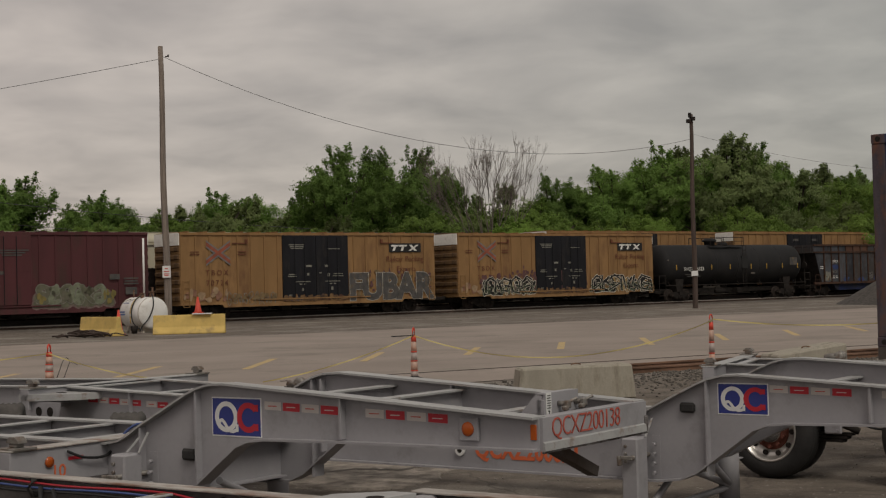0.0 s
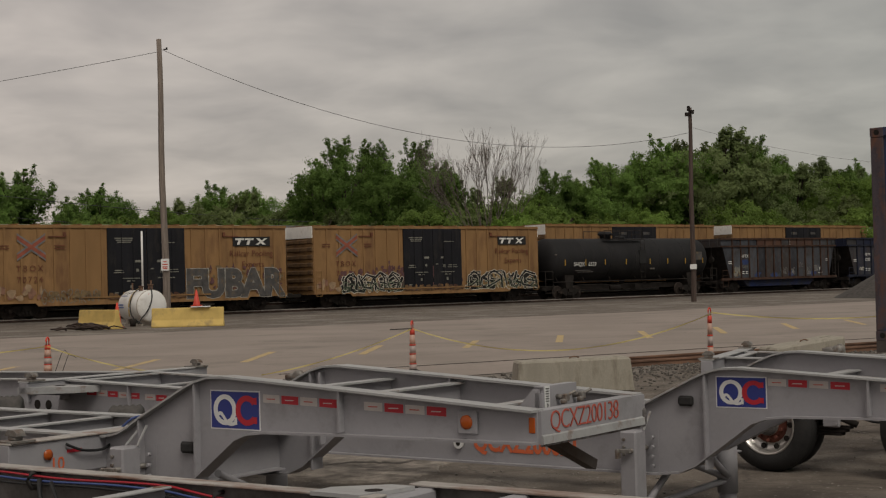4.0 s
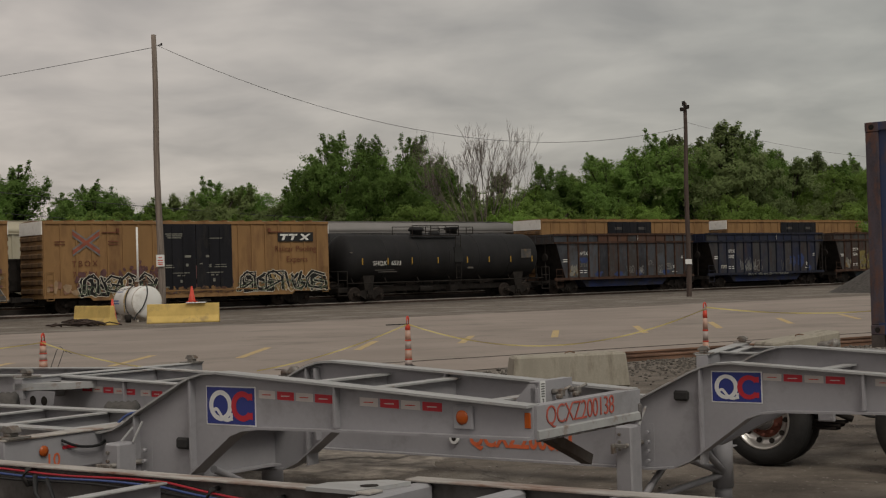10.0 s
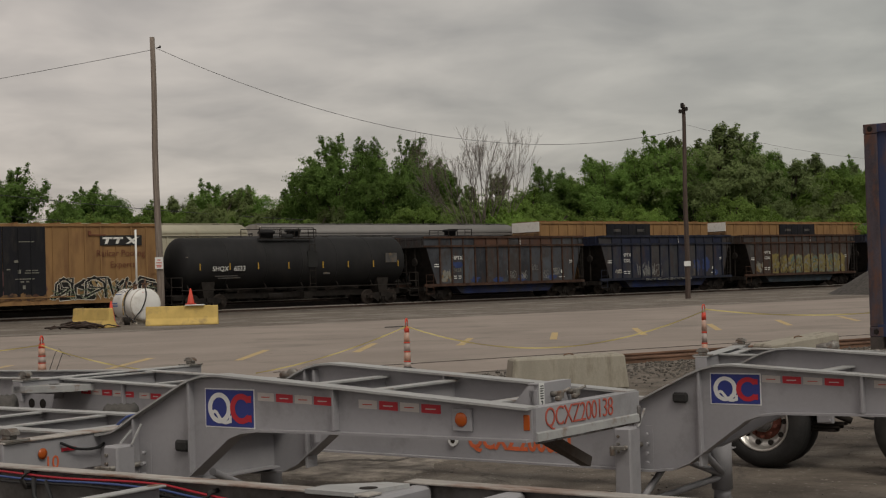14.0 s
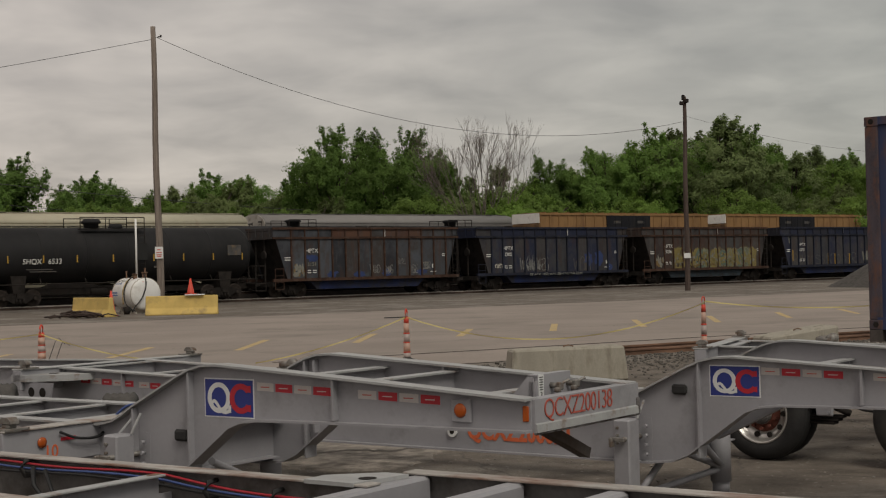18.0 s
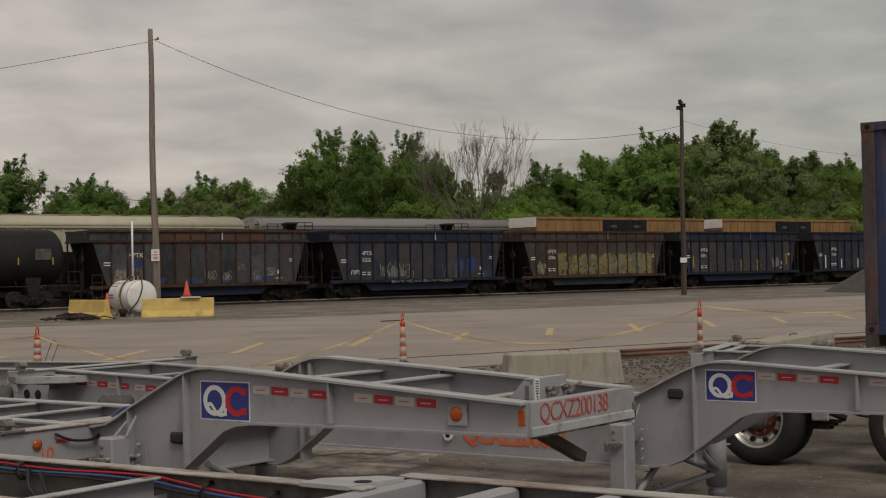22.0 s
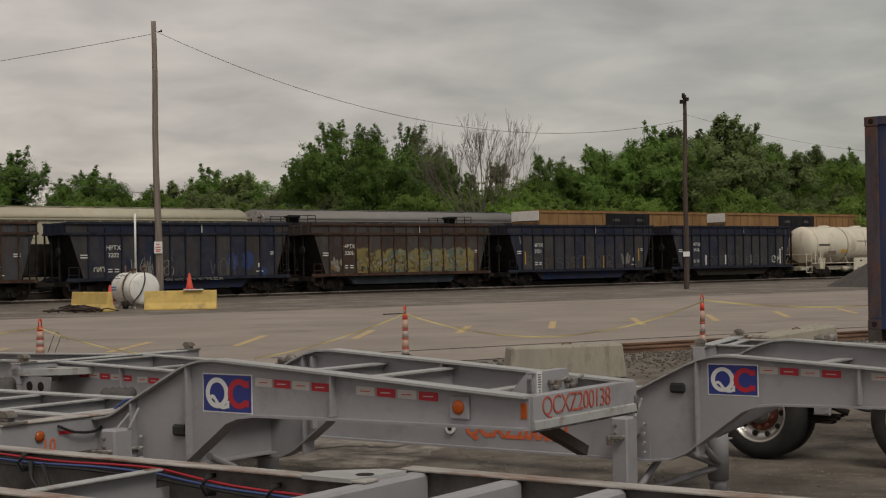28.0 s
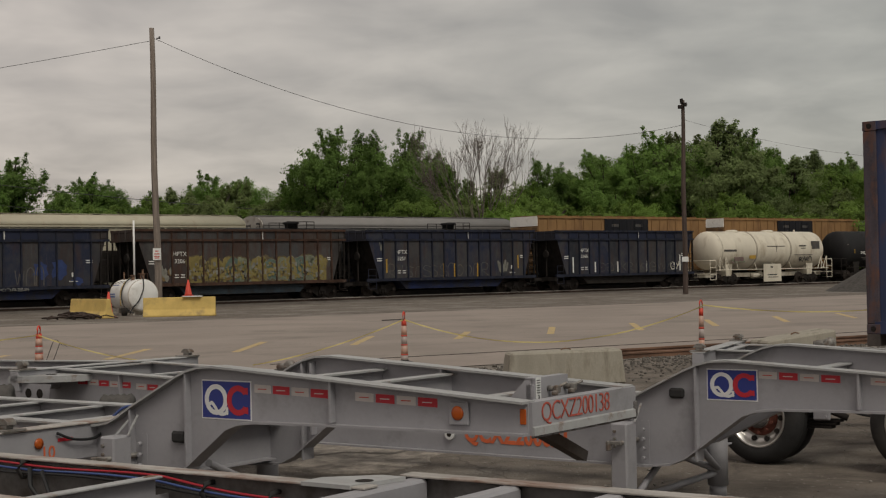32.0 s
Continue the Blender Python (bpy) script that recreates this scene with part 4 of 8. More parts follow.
        lathe(bm, [(radius, -6.25), (radius + 0.012, -6.25), (radius + 0.012, -6.2), (radius, -6.2)], 40, "X", (0, 0, zc))
        part("head_seam", bm, M_BANDW, car)
        bm = bmx()
        box(bm, 4.95, 5.95, f - 0.02, f + 0.1, zc + 0.05, zc + 0.7)
        part("warning_panel", bm, M_GRAF_GREY, car)
        scrawl(car, 3.3, 4.9, zc - 0.95, zc - 0.55, f * 0.95, (), M_GRAF_DARK, 44, 4, 0.08)
        sprayed(car, -5.0, -3.6, zc - 1.0, zc - 0.5, f * 0.93, (M_GRAF_SAGE, M_GRAF_ROSE), 45, 6, "faint green and pink sprayed patches", 0.16)
        for x, s2 in ((-6.6, 1), (-5.9, 1), (6.2, -1), (6.9, -1)):
            bm = bmx()
            rod(bm, (x, -1.5, 1.15), (x, -1.5, 2.2), 0.045, n=6)
            rod(bm, (x, -1.5, 2.2), (x + 0.5 * s2, -1.5, 1.2), 0.04, n=6)
            part("end_brace", bm, M_SHELLW, car)
    ROLLING.append(car)
    return car


tank_car(29.55, 8.35, 1.53, 2.78, "black tank car with white reporting mark and yellow reflectors", M_SHELL, "black")

HOP_L, HOP_TOP, HOP_BELT, HOP_SILL = 14.45, 4.24, 3.62, 1.1
HOP_POSTS = [-HOP_L / 2 + 1.32 + i * (HOP_L - 2.4) / 12 for i in range(13)]


def panel_paint(name, colours, rust, rust_amount, spec=0.25):
    """Weathered car side: each panel has a tone of its own, with blotches, vertical streaks and rust."""
    m = bpy.data.materials.new(name)
    m.use_nodes = True
    n, l = m.node_tree.nodes, m.node_tree.links
    b = n["Principled BSDF"]
    tc, info = n.new("ShaderNodeTexCoord"), n.new("ShaderNodeObjectInfo")
    off = n.new("ShaderNodeVectorMath")
    off.operation = "MULTIPLY_ADD"
    comb = n.new("ShaderNodeCombineXYZ")
    for k in range(3):
        l.new(info.outputs["Random"], comb.inputs[k])
    off.inputs[1].default_value = (53, 31, 17)
    l.new(comb.outputs[0], off.inputs[0])
    l.new(tc.outputs["Object"], off.inputs[2])

    def blot(scale, stretch, detail=6, rough=0.65):
        mp = n.new("ShaderNodeMapping")
        mp.inputs["Scale"].default_value = stretch
        l.new(off.outputs[0], mp.inputs[0])
        q = n.new("ShaderNodeTexNoise")
        q.inputs["Scale"].default_value, q.inputs["Detail"].default_value, q.inputs["Roughness"].default_value = scale, detail, rough
        l.new(mp.outputs[0], q.inputs[0])
        return q.outputs[0]
    ramp = n.new("ShaderNodeValToRGB")
    el = ramp.color_ramp.elements
    while len(el) < len(colours):
        el.new(0.5)
    for k, c in enumerate(colours):
        el[k].position, el[k].color = k / (len(colours) - 1), (*c, 1)
    add = n.new("ShaderNodeMath")
    add.operation = "MULTIPLY_ADD"
    add.inputs[1].default_value = 0.9
    l.new(blot(1.3, (1, 1, 0.7)), add.inputs[0])
    sub = n.new("ShaderNodeMath")
    sub.operation = "SUBTRACT"
    sub.inputs[1].default_value = 0.45
    l.new(info.outputs["Random"], sub.inputs[0])
    l.new(sub.outputs[0], add.inputs[2])
    l.new(add.outputs[0], ramp.inputs[0])
    col = ramp.outputs[0]
    for stain, scale, stretch, p0, p1 in ((rust, 1.6, (1.6, 1, 0.35), 0.66 - 0.3 * rust_amount, 0.84 - 0.2 * rust_amount), ((0.1, 0.098, 0.098), 2.2, (3, 1, 0.22), 0.6, 0.8)):
        r = n.new("ShaderNodeValToRGB")
        r.color_ramp.elements[0].position, r.color_ramp.elements[1].position = p0, p1
        r.color_ramp.elements[1].color = (0.75, 0.75, 0.75, 1)
        l.new(blot(scale, stretch), r.inputs[0])
        mx = n.new("ShaderNodeMix")
        mx.data_type = "RGBA"
        l.new(r.outputs[0], mx.inputs[0])
        l.new(col, mx.inputs[6])
        mx.inputs[7].default_value = (*stain, 1)
        col = mx.outputs[2]
    l.new(col, b.inputs["Base Color"])
    b.inputs["Roughness"].default_value, b.inputs["Specular IOR Level"].default_value = 0.75, spec
    bp = n.new("ShaderNodeBump")
    bp.inputs["Strength"].default_value, bp.inputs["Distance"].default_value = 0.3, 0.02
    l.new(blot(2.0, (1, 1, 1)), bp.inputs["Height"])
    l.new(bp.outputs[0], b.inputs["Normal"])
    return m


P_GREY = panel_paint("side_panel_grey", ((0.022, 0.023, 0.028), (0.055, 0.058, 0.067), (0.042, 0.036, 0.034), (0.07, 0.077, 0.09), (0.034, 0.036, 0.042)), (0.066, 0.032, 0.02), 0.5)
P_RUST = panel_paint("side_panel_brown", ((0.028, 0.024, 0.024), (0.055, 0.054, 0.055), (0.045, 0.03, 0.024), (0.064, 0.06, 0.058), (0.034, 0.03, 0.03)), (0.06, 0.025, 0.017), 0.6)
P_BLUE = panel_paint("side_panel_slate", ((0.018, 0.02, 0.027), (0.044, 0.044, 0.048), (0.016, 0.02, 0.042), (0.052, 0.049, 0.05), (0.028, 0.027, 0.032)), (0.048, 0.028, 0.022), 0.55)
P_NAVY = panel_paint("top_panel_navy", ((0.01, 0.013, 0.03), (0.016, 0.02, 0.042), (0.022, 0.022, 0.03)), (0.036, 0.028, 0.027), 0.3)
P_TOPRUST = panel_paint("top_panel_rust", ((0.075, 0.036, 0.024), (0.055, 0.04, 0.036), (0.09, 0.046, 0.03)), (0.05, 0.05, 0.054), 0.4)
ME_PANEL, ME_TOPPANEL = {}, {}
for M in (P_GREY, P_RUST, P_BLUE):
    bm = bmx()
    box(bm, -0.46, 0.46, -0.006, 0.0, HOP_SILL + 0.06, HOP_BELT - 0.07)
    ME_PANEL[M] = finish("side_panel", bm, M)
for M in (P_GREY, P_RUST, P_NAVY, P_TOPRUST):
    bm = bmx()
    box(bm, -0.46, 0.46, -0.006, 0.0, HOP_BELT + 0.07, HOP_TOP - 0.11)
    ME_TOPPANEL[M] = finish("top_panel", bm, M)


def hopper(s, label, paint, sill_paint, seed, marks, panel, top_panel, rusty=()):
    """Open coal hopper: panelled and posted sides whose ends slope in, top chord, belt, slope sheets, ladders, bottom doors."""
    rng = random.Random(seed)
    car = thing("open_hopper", on_track(s, 0, RAIL_Z), label, "hopper car", GROUP_A)
    h, w = HOP_L / 2, 1.5
    step = HOP_POSTS[1] - HOP_POSTS[0]
    for sd in (-1, 1):
        ya, yb = sd * w, sd * (w - 0.04)
        bm = bmx()
        prism(bm, [(-h, HOP_TOP), (h, HOP_TOP), (h, HOP_BELT), (h - 0.2, HOP_BELT), (h - 0.95, HOP_SILL), (-h + 1.05, HOP_SILL), (-h + 0.22, HOP_BELT), (-h, HOP_BELT)], min(ya, yb), max(ya, yb))
        part("side_sheet", bm, panel, car)
        bm = bmx()
        box(bm, -0.045, 0.045, min(sd * w, sd * (w + 0.11)), max(sd * w, sd * (w + 0.11)), HOP_SILL, HOP_BELT)
        box(bm, -0.035, 0.035, min(sd * w, sd * (w + 0.07)), max(sd * w, sd * (w + 0.07)), HOP_BELT, HOP_TOP)
        post = finish("side_post", bm, paint)
        for x in HOP_POSTS:
            part("side_post", post, paint, car, at=pose(x, 0, 0))
        for nm, z0, z1, d in (("top_chord", HOP_TOP - 0.1, HOP_TOP + 0.03, 0.1), ("belt_rail", HOP_BELT - 0.06, HOP_BELT + 0.06, 0.1), ("side_sill", HOP_SILL - 0.13, HOP_SILL + 0.05, 0.09)):
            bm = bmx()
            box(bm, -h, h, min(sd * (w - 0.05), sd * (w + d)), max(sd * (w - 0.05), sd * (w + d)), z0, z1)
            part(nm, bm, paint, car)
    for i in range(12):
        x = HOP_POSTS[i] + step / 2
        part("side_panel", ME_PANEL[panel], panel, car, at=pose(x, -w, 0))
        tp = P_TOPRUST if i in rusty else top_panel
        part("top_panel", ME_TOPPANEL[tp], tp, car, "rusty bare panel" if i in rusty else "", at=pose(x, -w, 0))
    # slope sheets, end sheets and bottom hoppers
    for sd in (-1, 1):
        bm = bmx()
        strip(bm, [(sd * h, HOP_TOP - 0.15), (sd * (h - 0.3), HOP_BELT - 0.05), (sd * (h - 1.2), HOP_SILL), (sd * (h - 3.6), 0.95)], -w + 0.05, w - 0.05, 0.05)
        part("slope_sheet", bm, M_UNDER, car)
        bm = bmx()
        box(bm, min(sd * h, sd * (h - 0.05)), max(sd * h, sd * (h - 0.05)), -w, w, HOP_BELT - 0.05, HOP_TOP)
        for q in range(4):
            y = -w + 0.3 + q * 0.8
            box(bm, min(sd * h, sd * (h + 0.06)), max(sd * h, sd * (h + 0.06)), y - 0.04, y + 0.04, HOP_BELT, HOP_TOP)
        box(bm, min(sd * h, sd * (h + 0.08)), max(sd * h, sd * (h + 0.08)), -w, w, HOP_BELT - 0.06, HOP_BELT + 0.06)
        part("end_sheet", bm, top_panel, car)
    bm = bmx()
    strip(bm, [(-h + 0.4, HOP_TOP - 0.35), (0, HOP_TOP - 0.28), (h - 0.4, HOP_TOP - 0.35)], -w + 0.05, w - 0.05, 0.2)
    part("load", bm, M_UNDER, car, "dark load inside the hopper")
    bm = bmx()
    prism(bm, [(-h + 2.7, HOP_SILL - 0.1), (h - 2.7, HOP_SILL - 0.1), (h - 3.3, 0.45), (-h + 3.3, 0.45)], -1.32, 1.32)
    part("hopper_bottom", bm, sill_paint, car, "blue painted hopper bottoms")
    bm = bmx()
    box(bm, -h - 0.05, h + 0.05, -0.25, 0.25, 0.62, 0.98)
    for sd in (-1, 1):
        x = sd * (h - 0.06)
        box(bm, x - 0.08, x + 0.08, -w, w, 0.7, 0.98)
        for y in (-0.5, 0.5, w - 0.06) + ((-w + 0.06,) if sd > 0 else ()):
            box(bm, x - 0.04, x + 0.04, y - 0.04, y + 0.04, 0.95, HOP_BELT)
        if sd < 0:
            lathe(bm, [(0.25, -0.06), (0.28, 0.0), (0.25, 0.06)], 14, "X", (x - 0.12, -0.6, 2.6))
        box(bm, min(x, x - sd * 1.3), max(x, x - sd * 1.3), -1.3, 1.3, 0.9, 0.96)
    part("end_frame", bm, M_UNDER, car)
    ladder(car, h - 0.3, -w - 0.06, 0.55, HOP_TOP - 0.1, 0.42, M_UNDER)
    ladder(car, -h + 0.45, -w - 0.04, 0.5, 1.75, 0.6, paint, name="step_rail")
    for sd in (-1, 1):
        coupler(car, sd * h, sd)
    add_trucks(car, 5.7, True)
    marks(car, -w)
    ROLLING.append(car)
    return car


def hop_marks(number, extra=None, boxed=False):
    def draw(car, f):
        words("reporting_mark", "HPTX", 0.36, M_WHITE, car, -4.4, f - 0.02, 2.82)
        words("reporting_mark", number, 0.34, M_GRAF_PALE2 if boxed else M_WHITE, car, -4.4, f - 0.02, 2.0 if boxed else 2.4)
        small_bars(car, "stencil", [(-6.12, 2.42, 0.5, 0.06), (-6.12, 2.28, 0.5, 0.06), (6.05, 2.52, 0.4, 0.05), (6.05, 2.4, 0.4, 0.05), (-4.6, 1.62, 0.26, 0.05), (-4.2, 1.62, 0.26, 0.05),
                                    (-4.6, 1.48, 0.26, 0.05), (-4.2, 1.48, 0.26, 0.05), (5.1, 1.75, 0.2, 0.24), (5.1, 1.38, 0.5, 0.05), (1.2, HOP_TOP - 0.32, 0.09, 0.5)], M_WHITE, f - 0.012)
        if extra:
            extra(car, f)
    return draw


def patches(car, rows, material, f, label):
    rng = random.Random(len(rows))
    for x, z, w, h in rows:
        bm = bmx()
        blob(bm, x, z, w * 0.52, h * 0.55, f - 0.0075, rng, 16, 0.35)
        part("paint_patch", bm, material, car, label)


def ex_scribble(car, f):
    scrawl(car, -3.3, -0.6, HOP_SILL + 0.1, 2.4, f - 0.009, (), M_GRAF_DIM, 71, 7, 0.05)
    scrawl(car, -3.0, -1.2, HOP_SILL + 0.2, 1.8, f - 0.014, (), M_GRAF_DIM, 70, 5, 0.045)
    scrawl(car, -5.6, -4.95, 1.5, 1.8, f - 0.009, (), M_GRAF_PALE, 72, 3, 0.045)
    scrawl(car, 1.8, 3.4, HOP_SILL + 0.1, 2.3, f - 0.009, (), M_GRAF_GREY, 73, 3, 0.06)
    scrawl(car, -2.5, 2.6, 0.92, 1.08, f - 0.1, (), M_GRAF_DIM, 74, 14, 0.035)
    patches(car, [(3.25, 1.95, 0.85, 0.8), (4.25, 2.0, 0.8, 0.9), (5.35, 1.4, 0.6, 0.4)], M_PATCHBLUE, f, "worn bright blue paint")


def ex_yellow(car, f):
    tell = "faded yellow and green graffiti lettering, not readable"
    scrawl(car, -3.9, 5.6, HOP_SILL + 0.08, 2.6, f - 0.008, (M_GRAF_YEL, M_GRAF_OLD, M_GRAF_YEL, M_GRAF_TEAL, M_GRAF_SAGE), M_GRAF_OLD, 30, 11, 0.07, tell, 0.28)
    sprayed(car, -3.8, 5.6, HOP_SILL + 0.1, 2.5, f - 0.007, (M_GRAF_OLD, M_GRAF_OLD, M_GRAF_YEL), 36, 46, tell, 0.2)
    sprayed(car, -3.7, 5.5, HOP_SILL + 0.1, 1.9, f - 0.03, (M_GRAF_ORANGE, M_HOPRUST, M_GRAF_YEL), 31, 26, tell, 0.12)
    scrawl(car, 0.8, 5.5, HOP_SILL + 0.2, 2.6, f - 0.04, (M_GRAF_YEL, M_GRAF_TEAL, M_GRAF_SAGE), M_GRAF_PALE2, 33, 7, 0.03, tell, 0.16)
    sprayed(car, -3.8, 5.6, HOP_SILL + 0.12, 2.45, f - 0.08, (M_GRAF_YEL, M_GRAF_PALE2, M_GRAF_YEL), 37, 110, tell, 0.07)
    sprayed(car, -5.75, -5.0, HOP_SILL + 0.1, 2.0, f - 0.009, (M_GRAF_ORANGE, M_GRAF_PALE2), 34, 6, tell)


def ex_bars(car, f):
    scrawl(car, -5.6, 3.0, HOP_SILL + 0.1, 2.1, f - 0.009, (), M_GRAF_GREY, 75, 12, 0.045)
    scrawl(car, 3.9, 4.6, HOP_SILL + 0.3, 2.2, f - 0.009, (M_GRAF_PALE2,), M_GRAF_GREY, 76, 1, 0.05, body=0.14)
    for x, z in ((-5.6, 1.95), (-0.9, 1.6), (0.0, 1.6), (2.0, 1.6), (5.65, 2.1)):
        bm = bmx()
        box(bm, x - 0.05, x + 0.05, f - 0.014, f - 0.006, z - 0.45, z + 0.45)
        part("reflector", bm, M_YELP, car, "worn yellow reflector strip")
    scrawl(car, -6.1, -5.7, 2.9, 3.5, f - 0.004, (), M_GRAF_PALE2, 77, 1, 0.06)


def ex_marks(car, f):
    scrawl(car, -3.0, 5.2, HOP_SILL + 0.2, 1.95, f - 0.009, (), M_GRAF_GREY, 78, 11, 0.045)
    for x, hgt in ((-5.5, 1.1), (-3.3, 0.75), (-1.0, 0.75), (2.1, 0.75), (5.7, 1.2)):
        bm = bmx()
        box(bm, x - 0.06, x + 0.06, f - 0.014, f - 0.006, 1.25, 1.25 + hgt)
        part("reflector", bm, M_WHITE, car)
    scrawl(car, 4.6, 5.6, 1.3, 2.0, f - 0.012, (), M_GRAF_PALE, 79, 2, 0.07)


def ex_bluepatch(car, f):
    patches(car, [(-4.4, 2.4, 0.82, 0.36), (-2.9, 1.35, 0.8, 0.36), (-0.8, 1.35, 0.75, 0.4), (1.3, 1.35, 0.7, 0.42), (4.2, 1.38, 0.75, 0.4)], M_PATCHBLUE, f, "worn bright blue paint")
    sprayed(car, -5.7, -4.95, HOP_SILL + 0.1, 2.2, f - 0.01, (M_GRAF_ORANGE, M_GRAF_PALE2), 9, 9, "faded orange and pale graffiti figure", 0.12)
    for k, (xa, za) in enumerate(((0.0, 1.35), (1.1, 1.3), (2.05, 1.9), (3.1, 1.3), (4.2, 1.5))):
        scrawl(car, xa, xa + 0.75, za, za + (0.6 if k != 2 else 0.32), f - 0.012, (), M_GRAF_DIM, 80 + k, 3, 0.04)
        scrawl(car, xa + 0.1, xa + 0.6, za + 0.1, za + 0.4, f - 0.016, (), M_GRAF_DIM, 90 + k, 2, 0.04)
    bm = bmx()
    for xa, xb, za, zb in ((4.75, 5.2, 1.55, 1.6), (4.75, 5.2, 1.95, 2.0), (4.75, 4.8, 1.6, 1.95), (5.15, 5.2, 1.6, 1.95)):
        box(bm, xa - 0.55, xb - 0.55, f - 0.014, f - 0.006, za, zb)
    part("stencil_frame", bm, M_GRAF_PALE2, car)


H0, HP = 46.2, 16.05
hopper(H0, "grey rusty open hopper car with blue paint patches", M_HOPRIM, M_BLUESILL, 1, hop_marks("3151", ex_bluepatch, True), P_GREY, P_GREY, (3, 4, 5, 7, 8, 9))
hopper(H0 + HP, "dark blue open hopper car with grey scribbles", M_HOPBLUE, M_BLUESILL, 2, hop_marks("3202", ex_scribble), P_BLUE, P_NAVY)
hopper(H0 + 2 * HP, "rusty grey open hopper car with yellow graffiti", M_HOPRIM, M_TEALSILL, 3, hop_marks("3206", ex_yellow), P_RUST, P_RUST)
hopper(H0 + 3 * HP, "dark blue open hopper car with rust streaks", M_HOPBLUE, M_BLUESILL, 4, hop_marks("3251", ex_bars), P_BLUE, P_NAVY)
hopper(H0 + 4 * HP + 0.35, "blue open hopper car with white reflectors", M_HOPBLUE, M_UNDER, 5, hop_marks("3166", ex_marks), P_BLUE, P_NAVY)
tank_car(127.65, 7.1, 1.53, 2.74, "white tank car with white railings and side panel", M_SHELLW, "white")
tank_car(145.6, 8.35, 1.53, 2.78, "black tank car behind the white one", M_SHELL, "black")


# ---------------------------------------------------------------- standing train on the second track
def covered_hopper(s, half, label, paint):
    """Rounded covered hopper: curved sides, roof with hatches and walkway, sloped ends."""
    car = thing("covered_hopper", on_track(s, 8.7, 0.925), label, "covered hopper", GROUP_B)
    arch = [(1.62 * math.cos(a), 4.18 + 0.68 * math.sin(a)) for a in (radians(180 - 15 * k) for k in range(13))]
    prof = [(-1.48, 1.15), (-1.54, 2.2), (-1.54, 4.1)] + arch + [(1.54, 4.1), (1.54, 2.2), (1.48, 1.15)]
    bm = bmx()
    rings = [[bm.verts.new((x, y, z)) for y, z in prof] for x in (-half, half)]
    for i in range(len(prof)):
        j = (i + 1) % len(prof)
        bm.faces.new((rings[0][i], rings[1][i], rings[1][j], rings[0][j])).smooth = 3 <= i < 15
    bm.faces.new(rings[0])
    bm.faces.new(rings[1][::-1])
    bmesh.ops.recalc_face_normals(bm, faces=bm.faces)
    part("body", bm, paint, car)
    bm = bmx()
    for sd in (-1, 1):
        box(bm, -half, half, sd * 0.4 - 0.2, sd * 0.4 + 0.2, 4.87, 4.89)
    part("roof_walkway", bm, paint, car)
    for sd in (-1, 1):
        bm = bmx()
        top = [(y, z) for y, z in prof if z > 2.9] + [(1.54, 2.9), (-1.54, 2.9)]
        a, c = ([bm.verts.new((sd * (half + d), y * 0.98, z - 0.02)) for y, z in top] for d in (0.0, 0.05))
        for i in range(len(top)):
            j = (i + 1) % len(top)
            bm.faces.new((a[i], a[j], c[j], c[i]))
        bm.faces.new(c)
        bmesh.ops.recalc_face_normals(bm, faces=bm.faces)
        end = part("end_sheet", bm, M_PALEEND if paint is M_GREYCAR else paint, car, "pale painted end sheet" if paint is M_GREYCAR else "")
        bm = bmx()
        for y, z, w, d in ((-1.0, 4.3, 0.5, 0.12), (0.3, 4.2, 0.5, 0.1), (0.3, 4.0, 0.5, 0.06)):
            box(bm, min(sd * (half + 0.05), sd * (half + 0.06)), max(sd * (half + 0.05), sd * (half + 0.06)), y - w / 2, y + w / 2, z - d / 2, z + d / 2)
        part("stencil", bm, M_GRAF_GREY, end)
        bm = bmx()
        for y in np.linspace(-1.2, 1.2, 3):
            rod(bm, (sd * (half + 0.06), y, 2.9), (sd * (half + 0.06), y, 4.3), 0.03, n=5)
        part("end_post", bm, M_UNDER, end)
    # eave rail with its brackets
    for sd in (-1, 1):
        bm = bmx()
        box(bm, -half, half, min(sd * 1.55, sd * 1.66), max(sd * 1.55, sd * 1.66), 4.02, 4.12)
        for x in np.arange(-half + 0.4, half, 1.15):
            box(bm, x - 0.05, x + 0.05, min(sd * 1.55, sd * 1.62), max(sd * 1.55, sd * 1.62), 1.3, 4.02)
        part("eave_rail", bm, paint, car)
    for x in np.linspace(-half + 1.5, half - 1.5, 8):
        bm = bmx()
        lathe(bm, [(0.35, 4.8), (0.35, 4.89), (0.25, 4.91)], 12, "Z", (x, 0, 0))
        part("hatch", bm, paint, car)
    bm = bmx()
    for k in range(3):
        x = -half + half * (2 * k + 1) / 3
        prism(bm, [(x - half / 3, 1.2), (x + half / 3, 1.2), (x + 0.5, 0.3), (x - 0.5, 0.3)], -1.2, 1.2)
    part("hopper_bottom", bm, paint, car)
    bm = bmx()
    box(bm, -half - 0.9, half + 0.9, -0.3, 0.3, 0.6, 1.0)
    for sd in (-1, 1):
        box(bm, sd * (half + 0.8) - 0.1, sd * (half + 0.8) + 0.1, -1.5, 1.5, 0.7, 1.0)
    part("end_sill", bm, paint, car)
    for sd in (-1, 1):
        ladder(car, sd * (half + 0.12), -1.3, 0.6, 4.1, 0.42, M_UNDER)
        coupler(car, sd * (half + 0.8), sd)
    add_trucks(car, half - 1.3, False)


